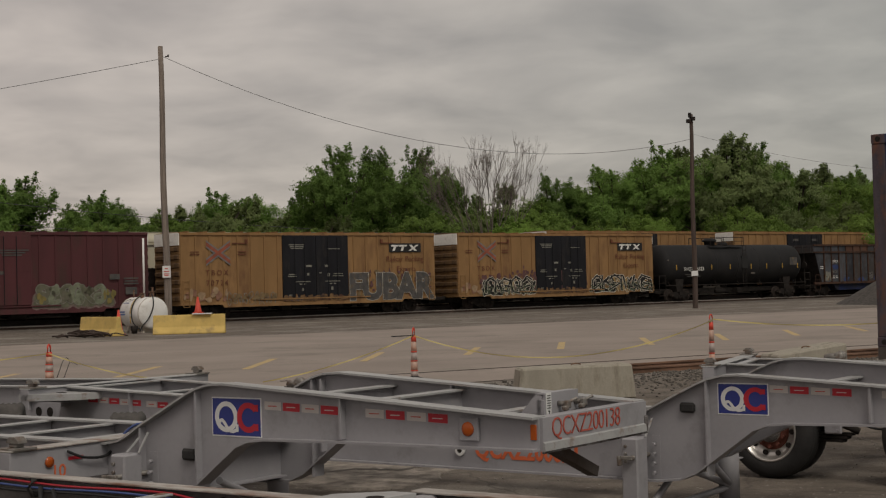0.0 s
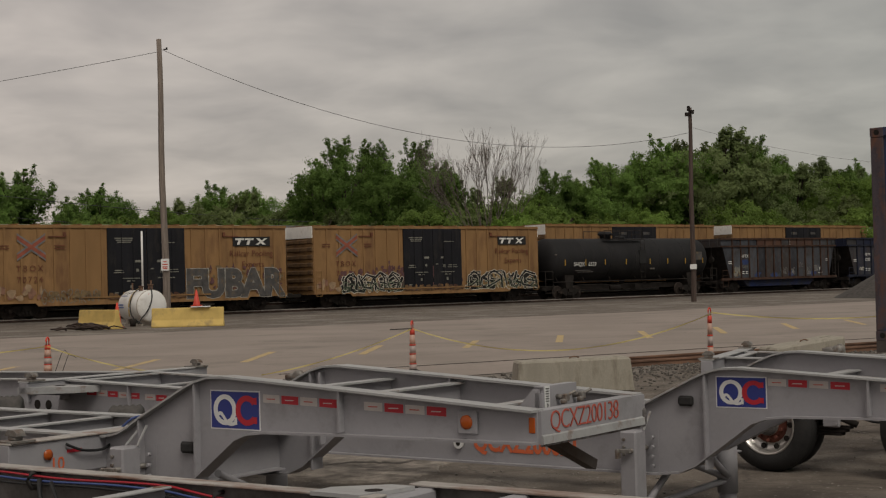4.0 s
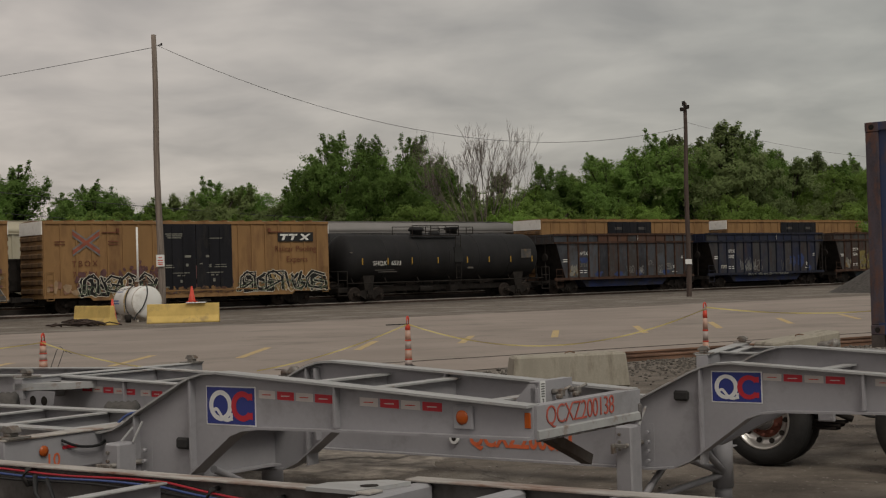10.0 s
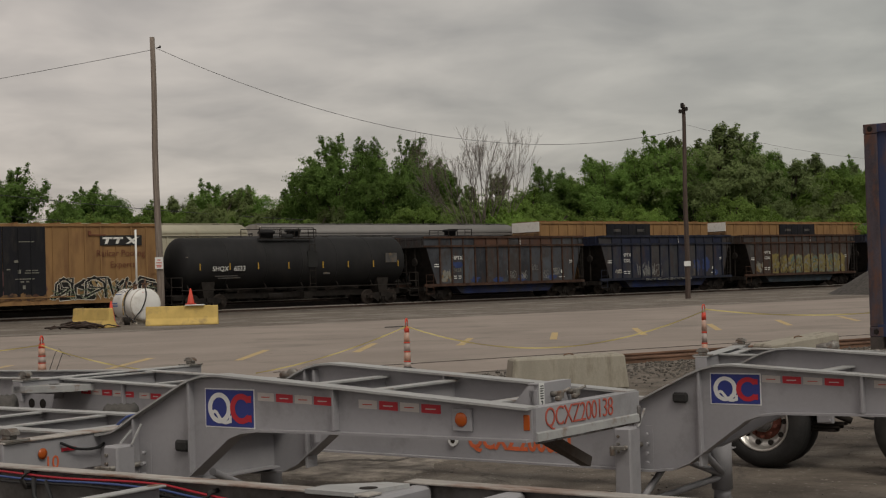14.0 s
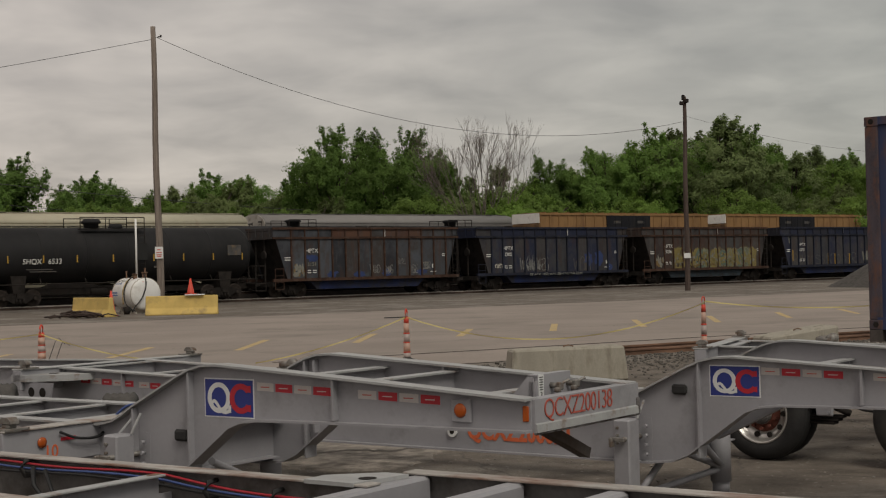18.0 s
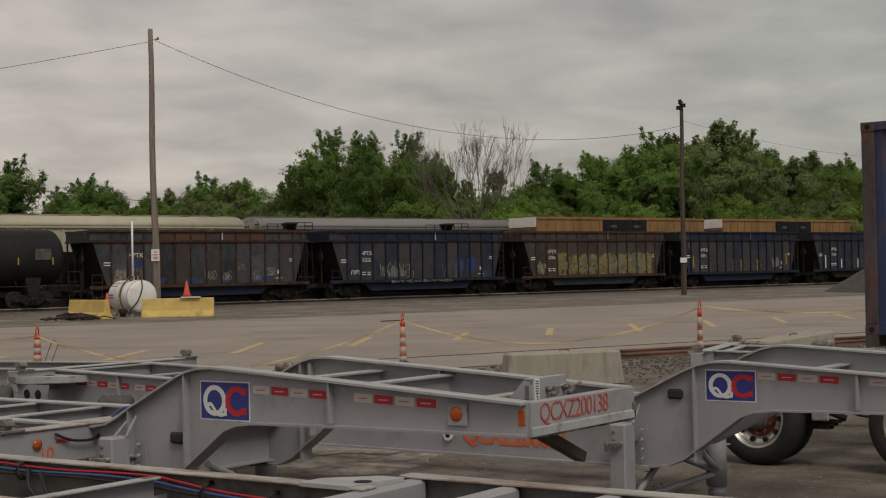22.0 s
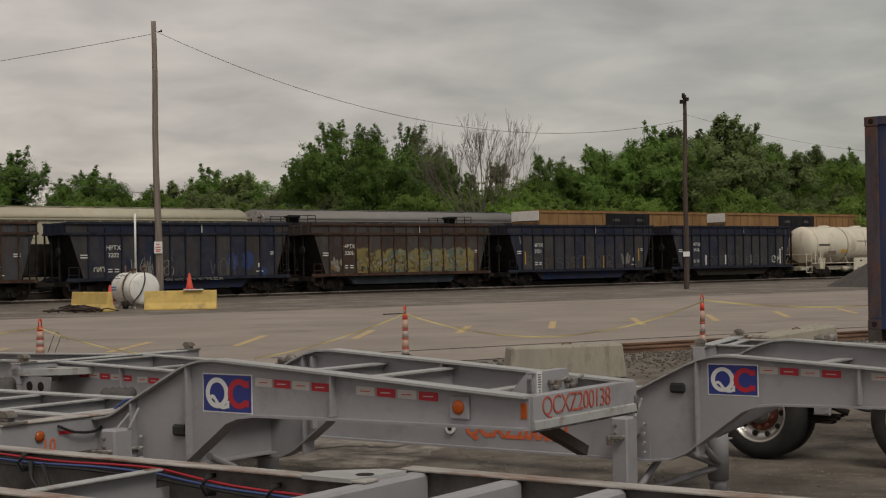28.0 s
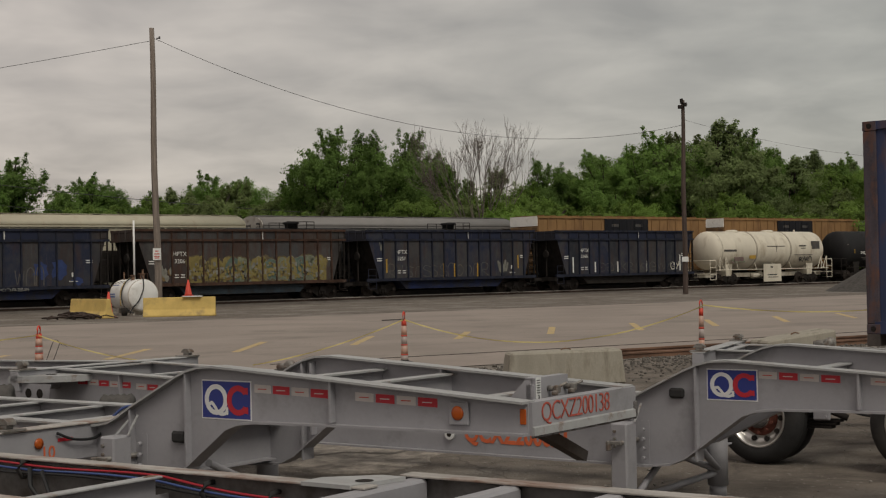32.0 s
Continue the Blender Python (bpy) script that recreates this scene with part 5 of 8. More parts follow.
covered_hopper(-37.9, 9.0, "cream covered hopper car on the third track", M_CREAM)
covered_hopper(-18.0, 8.9, "cream covered hopper car with a curved roof", M_CREAM)
covered_hopper(3.5, 11.2, "long grey covered hopper car with a curved roof", M_GREYCAR)


def gondola(s, half, label):
    """Low dark gondola: posted sides and ends, floor and trucks."""
    car = thing("gondola", on_track(s, 4.35, 0.645), label, "gondola", GROUP_B)
    for sd in (-1, 1):
        bm = bmx()
        box(bm, -half, half, sd * 1.45 - 0.03, sd * 1.45 + 0.03, 0.95, 2.7)
        box(bm, -half, half, sd * 1.45 - 0.06, sd * 1.45 + 0.06, 2.62, 2.75)
        part("side_sheet", bm, M_UNDER, car)
        for x in np.linspace(-half + 0.2, half - 0.2, 11):
            bm = bmx()
            box(bm, x - 0.05, x + 0.05, sd * 1.52 - 0.04, sd * 1.52 + 0.04, 0.95, 2.62)
            part("side_post", bm, M_UNDER, car)
        bm = bmx()
        box(bm, sd * half - 0.04, sd * half + 0.04, -1.42, 1.42, 0.95, 2.7)
        part("end_sheet", bm, M_UNDER, car)
        coupler(car, sd * half, sd)
    bm = bmx()
    box(bm, -half, half, -1.42, 1.42, 0.85, 0.95)
    part("floor_plate", bm, M_UNDER, car)
    add_trucks(car, half - 1.9, False)


# added cars that make the gaps between passing cars dark
for s in (-22.4, -39.0):
    gondola(s, 7.5, "low dark gondola added on the second track to darken the gaps")
for s in (-7.29, 6.0):
    tank_car(s, 5.4, 1.45, 2.72, "short black tank car standing on the second track", M_SHELL, "black", 4.35, 0.645)
for i in range(4):
    boxcar(on_track(22.6 + 20.85 * i, 4.35, 0.645), "yellow pool boxcar with black doors on the second track", M_YELLOW, False, GROUP_B, plain_marks)
# ---------------------------------------------------------------- yard materials
M_WOOD = mat("pole_wood", (0.2, 0.165, 0.14), 0.9, spread=0.3, scale=2, grain=25, bump=0.5, stain=(0.1, 0.08, 0.07), stain_amount=0.45, stretch=(6, 6, 0.4))
M_WOODD = mat("pole_wood_dark", (0.07, 0.05, 0.042), 0.9, spread=0.35, scale=2, grain=25, bump=0.5, stretch=(6, 6, 0.4))
M_WIRE = mat("wire", (0.05, 0.05, 0.05), 0.7, spread=0.1)
M_CHASSIS = mat("chassis_grey", (0.295, 0.288, 0.305), 0.5, 0.0, spread=0.07, scale=2.0, grain=30, bump=0.05, stain=(0.2, 0.195, 0.2), stain_amount=0.25, stain_scale=2.5, spec=0.5)
M_CHASSTOP = mat("chassis_flange", (0.33, 0.33, 0.33), 0.5, 0.0, spread=0.12, scale=3.0, stain=(0.17, 0.1, 0.06), stain_amount=0.22, stain_scale=4, stretch=(0.5, 2, 2))
M_WORN = mat("worn_flange", (0.36, 0.335, 0.31), 0.6, 0.1, spread=0.2, scale=4.0, stain=(0.17, 0.08, 0.045), stain_amount=0.45, stain_scale=3, stretch=(0.6, 2, 2))
M_STEEL = mat("bare_steel", (0.21, 0.198, 0.182), 0.55, 0.3, spread=0.25, scale=12, stain=(0.12, 0.075, 0.05), stain_amount=0.5, stain_scale=14)
M_RUSTY = mat("rusty_steel", (0.17, 0.1, 0.065), 0.8, 0.2, spread=0.35, scale=8)
M_DECBLUE = mat("decal_blue", (0.03, 0.042, 0.21), 0.45, spread=0.06)
M_DECRED = mat("decal_red", (0.42, 0.022, 0.035), 0.45, spread=0.06)
M_DECWHITE = mat("decal_white", (0.66, 0.66, 0.65), 0.45, spread=0.05)
M_TAPEW = mat("tape_silver", (0.5, 0.46, 0.44), 0.4, 0.2, spread=0.08)
M_AMBER = mat("amber_lens", (0.4, 0.082, 0.012), 0.25, spread=0.08)
M_ORANGE = mat("orange_plastic", (0.55, 0.06, 0.035), 0.55, spread=0.1, scale=6, stain=(0.35, 0.12, 0.08), stain_amount=0.2)
M_FADED = mat("orange_faded", (0.46, 0.27, 0.2), 0.55, spread=0.25, scale=9, stain=(0.4, 0.32, 0.28), stain_amount=0.5, stain_scale=7)
M_REFL = mat("cone_reflective", (0.37, 0.31, 0.285), 0.5, spread=0.1)
M_TAPEY = mat("caution_tape", (0.5, 0.41, 0.13), 0.5, spread=0.1)
M_BARRIER = mat("barrier_yellow", (0.56, 0.4, 0.13), 0.85, spread=0.12, scale=2, bump=0.2, stain=(0.3, 0.22, 0.11), stain_amount=0.25)
M_BLOCK = mat("block_concrete", (0.31, 0.285, 0.235), 0.95, spread=0.15, scale=3, bump=0.4, stain=(0.15, 0.13, 0.1), stain_amount=0.35, stain_scale=3, stretch=(1.5, 1.5, 0.35))
M_TANKW = mat("fuel_tank_white", (0.7, 0.69, 0.67), 0.4, spread=0.06, scale=2, stain=(0.45, 0.42, 0.38), stain_amount=0.2)
M_TANKDIRT = mat("stained_white", (0.42, 0.38, 0.33), 0.7, spread=0.25, scale=4)
M_TREAD = mat("dusty_tread", (0.06, 0.055, 0.051), 0.9, spread=0.4, scale=6)
# dark steel; on the nose brace this tone stands for shade
M_DARKSTEEL = mat("dark_steel", (0.07, 0.058, 0.052), 0.7, 0.1, spread=0.3, scale=5, stain=(0.05, 0.03, 0.02), stain_amount=0.4)
M_RAILRUST = mat("rusty_rail", (0.17, 0.095, 0.062), 0.75, 0.1, spread=0.3, scale=4, stain=(0.08, 0.045, 0.03), stain_amount=0.5, stretch=(0.4, 1, 1))
# dull grey of the hub cap; on the nearest frame's webs it paints in shade
M_DIMGREY = mat("dim_grey_paint", (0.12, 0.112, 0.108), 0.65, spread=0.3, scale=4, stain=(0.05, 0.042, 0.036), stain_amount=0.5, stain_scale=3)
M_RUBBER = mat("rubber", (0.022, 0.021, 0.021), 0.85, spread=0.3, scale=6, stain=(0.04, 0.035, 0.03), stain_amount=0.35)
M_ALU = mat("polished_rim", (0.55, 0.53, 0.5), 0.3, 0.75, spread=0.12, scale=6, stain=(0.3, 0.24, 0.19), stain_amount=0.2)
M_HUB = mat("hub_red", (0.14, 0.045, 0.03), 0.7, 0.2, spread=0.35, scale=12)
M_CONT = mat("container_blue", (0.026, 0.036, 0.09), 0.65, spread=0.15, scale=1.5, stain=(0.1, 0.05, 0.035), stain_amount=0.3, stain_scale=2.5, stretch=(1, 1, 0.4))
M_CONTR = mat("container_corner", (0.058, 0.046, 0.056), 0.75, spread=0.35, scale=5, stain=(0.12, 0.052, 0.032), stain_amount=0.5, stain_scale=7, stretch=(1, 1, 0.5))
M_HOSER = mat("hose_red", (0.36, 0.022, 0.035), 0.45, spread=0.08)
M_HOSEB = mat("hose_blue", (0.05, 0.08, 0.22), 0.45, spread=0.08)
M_CABLE = mat("cable_black", (0.015, 0.015, 0.016), 0.6, spread=0.2)
M_GRAVEL = mat("gravel_pile", (0.06, 0.054, 0.049), 0.95, spread=0.4, scale=5, grain=30, bump=0.8)
M_STONE = mat("stone", (0.12, 0.108, 0.095), 0.95, spread=0.3, scale=8, random_amount=0.6)
M_PAINTY = mat("road_paint", (0.45, 0.33, 0.155), 0.8, spread=0.15, scale=3, stain=(0.26, 0.225, 0.18), stain_amount=0.35, stain_scale=5)
M_REDLET = mat("red_lettering", (0.4, 0.085, 0.06), 0.6, spread=0.12, scale=8)
M_ORLET = mat("orange_lettering", (0.6, 0.13, 0.05), 0.6, spread=0.1, scale=8)
M_SCRAP = mat("rusty_scrap", (0.045, 0.03, 0.024), 0.85, spread=0.4, scale=4)
M_SCRAPED = mat("scraped_paint", (0.2, 0.19, 0.19), 0.7, spread=0.25, scale=5, stain=(0.03, 0.02, 0.016), stain_amount=0.9, stain_scale=7, stretch=(1, 1, 2))
M_PEBBLE = mat("pebble", (0.22, 0.198, 0.175), 0.95, spread=0.4, scale=9)
M_BARK = mat("bark", (0.075, 0.06, 0.048), 0.95, spread=0.3, scale=3, bump=0.4)
M_TWIG = mat("bare_twigs", (0.135, 0.11, 0.095), 0.95, spread=0.2, scale=2)


def leaf_material(name, c, dull=(0.85, 0.8, 0.78)):
    """Leaves: colour varies from bough to bough, a little from leaf to leaf, and from tree to tree."""
    m = bpy.data.materials.new(name)
    m.use_nodes = True
    n, l = m.node_tree.nodes, m.node_tree.links
    b = n["Principled BSDF"]
    geo = n.new("ShaderNodeNewGeometry")
    info = n.new("ShaderNodeObjectInfo")
    tc = n.new("ShaderNodeTexCoord")
    bough = n.new("ShaderNodeTexNoise")
    bough.inputs["Scale"].default_value, bough.inputs["Detail"].default_value = 0.55, 3
    l.new(tc.outputs["Object"], bough.inputs[0])
    mul = n.new("ShaderNodeMath")
    mul.operation = "MULTIPLY_ADD"
    mul.inputs[1].default_value = 0.35
    l.new(geo.outputs["Random Per Island"], mul.inputs[0])
    l.new(bough.outputs[0], mul.inputs[2])
    r = n.new("ShaderNodeValToRGB")
    r.color_ramp.elements[0].position, r.color_ramp.elements[1].position = 0.4, 0.95
    r.color_ramp.elements[0].color = (c[0] * dull[0], c[1] * dull[1], c[2] * dull[2], 1)
    r.color_ramp.elements[1].color = (c[0] * 1.22, c[1] * 1.18, c[2] * 1.1, 1)
    l.new(mul.outputs[0], r.inputs[0])
    hsv = n.new("ShaderNodeHueSaturation")
    k = n.new("ShaderNodeMath")
    k.operation = "MULTIPLY_ADD"
    k.inputs[1].default_value, k.inputs[2].default_value = 0.5, 0.75
    l.new(info.outputs["Random"], k.inputs[0])
    l.new(k.outputs[0], hsv.inputs["Value"])
    l.new(r.outputs[0], hsv.inputs["Color"])
    l.new(hsv.outputs[0], b.inputs["Base Color"])
    b.inputs["Roughness"].default_value = 0.65
    b.inputs["Specular IOR Level"].default_value = 0.15
    tr = n.new("ShaderNodeBsdfTranslucent")
    l.new(hsv.outputs[0], tr.inputs[0])
    mx = n.new("ShaderNodeMixShader")
    mx.inputs[0].default_value = 0.5
    l.new(b.outputs[0], mx.inputs[1])
    l.new(tr.outputs[0], mx.inputs[2])
    l.new(mx.outputs[0], n["Material Output"].inputs[0])
    return m


M_LEAF = leaf_material("leaves", (0.146, 0.245, 0.062))
M_LEAFY = leaf_material("leaves_fresh", (0.185, 0.295, 0.066))
M_LEAFS = leaf_material("leaves_scrub", (0.18, 0.28, 0.066))
M_LEAFG = leaf_material("leaves_grey_green", (0.18, 0.24, 0.1))
M_LEAFB = leaf_material("leaves_brownish", (0.145, 0.19, 0.075))


def thin_film(m, see):
    """Makes a material partly see-through, as thin plastic film."""
    n, l = m.node_tree.nodes, m.node_tree.links
    clear, mx = n.new("ShaderNodeBsdfTransparent"), n.new("ShaderNodeMixShader")
    mx.inputs[0].default_value = see
    l.new(n["Principled BSDF"].outputs[0], mx.inputs[1])
    l.new(clear.outputs[0], mx.inputs[2])
    l.new(mx.outputs[0], n["Material Output"].inputs[0])


thin_film(M_TAPEY, 0.4)

# ---------------------------------------------------------------- trees behind the tracks
def limbs(bm, rng, p, d, length, r, depth, tips, spread=0.55, up=0.15, n=5):
    """A limb that forks; collects its outer points."""
    q = p + d * length
    rod(bm, p, q, r, r * 0.68, n=n, cap=False)
    if depth == 0 or r < 0.008:
        tips.append(q)
        return
    tips.append(p.lerp(q, 0.7))
    for _ in range(rng.choice((2, 3)) if depth > 1 else 3):
        nd = (d + Vector((rng.uniform(-1, 1), rng.uniform(-1, 1), rng.uniform(-0.5, 1) + up)) * spread).normalized()
        limbs(bm, rng, q, nd, length * rng.uniform(0.62, 0.86), r * 0.64, depth - 1, tips, spread, up, n)


def leaf_cloud(nr, clumps, size):
    """Small leaves laid like scales round each clump of a crown. clumps: x, y, z, radius."""
    P, N = [], []
    mid = float(np.mean([c[2] for c in clumps]))
    for cx, cy, cz, cr in clumps:
        k = int(26 + 160 * cr * cr)
        d = nr.normal(size=(k, 3))
        d /= np.linalg.norm(d, axis=1)[:, None]
        P.append(d * cr * np.clip(np.abs(nr.normal(0.78, 0.3, size=(k, 1))), 0.1, 1.45) * np.array([1.0, 1.0, 0.82]) + np.array([cx, cy, cz]))
        whole = np.array([cx, cy, (cz - mid) * 0.7])
        whole = whole / (np.linalg.norm(whole) + 1e-6)
        N.append(d * 0.4 + whole * 0.85 + nr.normal(size=(k, 3)) * 0.42 + np.array([0, 0, 0.35]))
    P, N = np.concatenate(P), np.concatenate(N)
    keep = P[:, 2] > 0.2
    P, N = P[keep], N[keep]
    K = len(P)
    N /= np.linalg.norm(N, axis=1)[:, None]
    ax = nr.normal(size=(K, 3))
    ax -= (ax * N).sum(1)[:, None] * N
    ax /= np.linalg.norm(ax, axis=1)[:, None]
    bx = np.cross(N, ax)
    sz = size * nr.uniform(0.6, 1.3, size=(K, 1))
    V = np.stack([P - ax * sz, P + bx * sz * 0.6, P + ax * sz, P - bx * sz * 0.6], axis=1).reshape(-1, 3)
    me = bpy.data.meshes.new("crown")
    me.from_pydata(V.tolist(), [], [(4 * i, 4 * i + 1, 4 * i + 2, 4 * i + 3) for i in range(K)])
    return me


def make_tree(seed, height, width, leaf, label, fill=60, tuft=0.5, clump=0.05, foot=0.1, spread=0.6, lobe=0.045):
    """A tree at the origin: tapered trunk, forking limbs, leaf clumps at their ends, tufted shoots on top. fill: clumps inside; tuft: how ragged the top is."""
    rng = random.Random(seed)
    nr = np.random.RandomState(seed)
    tree = thing("tree", Matrix.Identity(4), label, "tree", "trees behind the railway")
    bm, tips = bmx(), []
    rod(bm, (0, 0, -0.3), (0, 0, height * 0.25), height * 0.02, height * 0.014, n=7)
    for k in range(6):
        a = 2 * math.pi * k / 6 + rng.uniform(-0.4, 0.4)
        d = Vector((math.cos(a) * spread, math.sin(a) * spread, 1)).normalized()
        limbs(bm, rng, Vector((0, 0, height * rng.uniform(0.12, 0.25))), d, height * rng.uniform(0.17, 0.24), height * 0.009, 3, tips, 0.55, 0.3)
    limbs(bm, rng, Vector((0, 0, height * 0.25)), Vector((0, 0, 1)), height * 0.24, height * 0.012, 3, tips, 0.4, 0.4)
    zmax = max(t.z for t in tips)
    rmax = sorted(math.hypot(t.x, t.y) for t in tips)[int(0.93 * len(tips))]
    kz, kr = height * 0.93 / zmax, width / 2 / rmax
    for v in bm.verts:
        v.co = Vector((v.co.x * kr, v.co.y * kr, v.co.z * kz))
    clumps = []
    for t in tips:
        x, y, z = t.x * kr, t.y * kr, t.z * kz
        u = z / height
        r = height * clump * rng.uniform(0.6, 1.25) * (1.2 - 0.65 * u)
        clumps.append((x, y, z, r))
        if u > 0.45:
            for q in range(2):
                a = rng.uniform(0, 2 * math.pi)
                clumps.append((x + height * lobe * math.cos(a), y + height * lobe * math.sin(a), z - height * rng.uniform(0.01, 0.05), r * rng.uniform(0.7, 1.0)))
        if u > 0.6 and rng.random() < tuft:
            d = Vector((x / width, y / width, 0.55 + rng.uniform(-0.25, 0.4))).normalized()
            p = Vector((x, y, z))
            L = height * rng.uniform(0.03, 0.085)
            rod(bm, p, p + d * L, 0.03, 0.015, n=4)
            for q in range(4):
                c = p + d * L * (q + 1) / 4 + Vector((rng.uniform(-1, 1), rng.uniform(-1, 1), rng.uniform(-0.5, 0.5))) * 0.16
                clumps.append((c.x, c.y, min(c.z, height * 1.03), rng.uniform(0.14, 0.32)))
    for i in range(fill):
        u = rng.uniform(foot, 0.86)
        rr = width / 2 * min(1.0, 1.9 * math.sqrt(max(0.0, 1 - u))) * math.sqrt(rng.uniform(0.08, 1)) * (1 + 0.22 * noise.noise(Vector((seed * 3.1, u * 4, 1))))
        a = rng.uniform(0, 2 * math.pi)
        clumps.append((rr * math.cos(a), rr * math.sin(a), height * u, height * clump * rng.uniform(0.7, 1.3) * (1.25 - 0.6 * u)))
    part("trunk", bm, M_BARK, tree)
    me = leaf_cloud(nr, clumps, 0.11)
    me.materials.append(leaf)
    part("crown", me, leaf, tree)
    return tree


def bare_tree(m, height, width, seed):
    """A leafless tree: limbs fan out of a short trunk and fork into thin twigs."""
    rng = random.Random(seed)
    tree = thing("bare_tree", m, "pale leafless tree with a fan of thin branches", "tree", "trees behind the railway")
    bm, tips = bmx(), []
    rod(bm, (0, 0, -0.3), (0, 0, height * 0.26), height * 0.014, height * 0.011, n=7)
    for k in range(9):
        d = Vector((-0.8 + 0.2 * k + rng.uniform(-0.08, 0.08), rng.uniform(-0.5, 0.5), 1)).normalized()
        limbs(bm, rng, Vector((0, 0, height * rng.uniform(0.12, 0.26))), d, height * rng.uniform(0.2, 0.27), height * 0.0066, 6, tips, 0.44, 0.02, 4)
    kz = height / max(t.z for t in tips)
    kx = width / 2 / sorted(abs(t.x) for t in tips)[int(0.97 * len(tips))]
    for v in bm.verts:
        v.co = Vector((v.co.x * kx, v.co.y * kx, v.co.z * kz))
    part("branch_work", bm, M_TWIG, tree)
    return tree


TREES = [make_tree(1, 15, 10, M_LEAF, "dense dark green tree with an uneven crown", 230, 0.3, 0.058),
         make_tree(2, 13, 9, M_LEAFY, "fresh green tree with loose foliage", 170, 0.4, 0.058),
         make_tree(3, 13, 10, M_LEAFG, "grey-green spreading tree with thin foliage", 70, 0.5, 0.045, 0.25, 0.75),
         make_tree(4, 14, 7.5, M_LEAF, "slender green tree with a tufted top", 150, 0.7, 0.048, 0.08, 0.4),
         make_tree(6, 9, 9, M_LEAFS, "low bushy green tree at the wood edge", 170, 0.25, 0.08, 0.05),
         make_tree(7, 15, 11, M_LEAF, "tall dark green tree with ragged tufts and gaps", 190, 0.8, 0.052, 0.08, 0.7),
         make_tree(8, 11, 9, M_LEAFB, "brownish green tree with sparse young foliage", 120, 0.5, 0.055, 0.1, 0.6)]
TREE_H = (15, 13, 13, 14, 9, 15, 11)
used = set()


def plant(kind, bearing, top, dist, seed):
    """A tree whose top stands at a height angle; bearing and top are tangents from the eye."""
    h = 1.8 + top * dist
    k = h / TREE_H[kind]
    rng = random.Random(seed)
    wide = 0.85 if kind in (0, 5) else 1.0
    m = pose(bearing * dist, dist, 0, 0, 0, rng.uniform(0, 360)) @ Matrix.Diagonal((k * wide * rng.uniform(0.88, 1.15), k * wide * rng.uniform(0.88, 1.15), k, 1))
    t = TREES[kind]
    if kind in used:
        t = copy_thing(t, m)
    used.add(kind)
    t.matrix_basis = m
    return t


# the wood's outline: kind, bearing and height of each top
WOOD = ((0, -0.32, 0.0856), (3, -0.298, 0.089), (3, -0.309, 0.083), (1, -0.254, 0.0664), (3, -0.244, 0.075), (0, -0.225, 0.0714), (4, -0.207, 0.058), (1, -0.188, 0.0607),
        (6, -0.172, 0.0614), (3, -0.154, 0.0751), (6, -0.143, 0.0653), (0, -0.121, 0.0706), (6, -0.108, 0.06), (1, -0.088, 0.07), (5, -0.066, 0.101), (0, -0.056, 0.087), (1, -0.043, 0.084),
        (5, -0.022, 0.0993), (0, -0.014, 0.078), (1, -0.001, 0.066), (6, 0.014, 0.06), (1, 0.03, 0.056), (2, 0.045, 0.072), (1, 0.062, 0.062))
WOOD2 = ((0, 0.082, 0.078), (1, 0.095, 0.071), (2, 0.109, 0.0784), (0, 0.125, 0.0839), (1, 0.14, 0.0873), (6, 0.15, 0.0912), (3, 0.162, 0.1), (0, 0.17, 0.0885), (6, 0.182, 0.094),
         (2, 0.196, 0.1024), (5, 0.211, 0.0968), (1, 0.222, 0.086), (2, 0.236, 0.0802), (2, 0.246, 0.0757), (4, 0.257, 0.0687), (2, 0.268, 0.0792), (1, 0.279, 0.07), (0, 0.29, 0.0744), (3, 0.299, 0.0783),
         (1, 0.32, 0.08), (0, 0.34, 0.08), (2, -0.33, 0.08), (1, -0.35, 0.075))
for i, (kind, bearing, top) in enumerate(WOOD + WOOD2):
    plant(kind, bearing, top * 0.985, 146 + (i * 7) % 23, i)
# second rank, lower and farther, closes the gaps
for i in range(26):
    b0 = -0.33 + 0.026 * i
    plant((1, 6, 4, 0)[i % 4], b0, (0.05 if b0 < 0.06 else 0.06) + 0.006 * math.sin(i * 2.3), 172 + (i * 5) % 14, 100 + i)
# bushes along the foot
for i in range(30):
    plant((4, 1, 4, 6)[i % 4], -0.32 + 0.022 * i, 0.043 + 0.009 * math.sin(i * 1.9), 134 + (i * 3) % 7, 200 + i)
bare_tree(pose(0.031 * 139, 139, 0), 16.6, 12.2, 9)
# low scrub closes the foot of the wood
nr = np.random.RandomState(8)
shrubs = []
for x in np.arange(-75, 75, 0.8):
    for q in range(4):
        shrubs.append((x + nr.uniform(-0.6, 0.6), nr.uniform(128, 150), nr.uniform(0.3, 1) * (4.2 + 1.2 * math.sin(x * 0.35) + 0.8 * math.sin(x * 1.1 + 2)), nr.uniform(0.5, 1.1)))
me = leaf_cloud(nr, shrubs, 0.15)
me.materials.append(M_LEAFS)
tagged(new("scrub", me), "dense low green scrub along the edge of the wood", "scrub", kind="stuff")


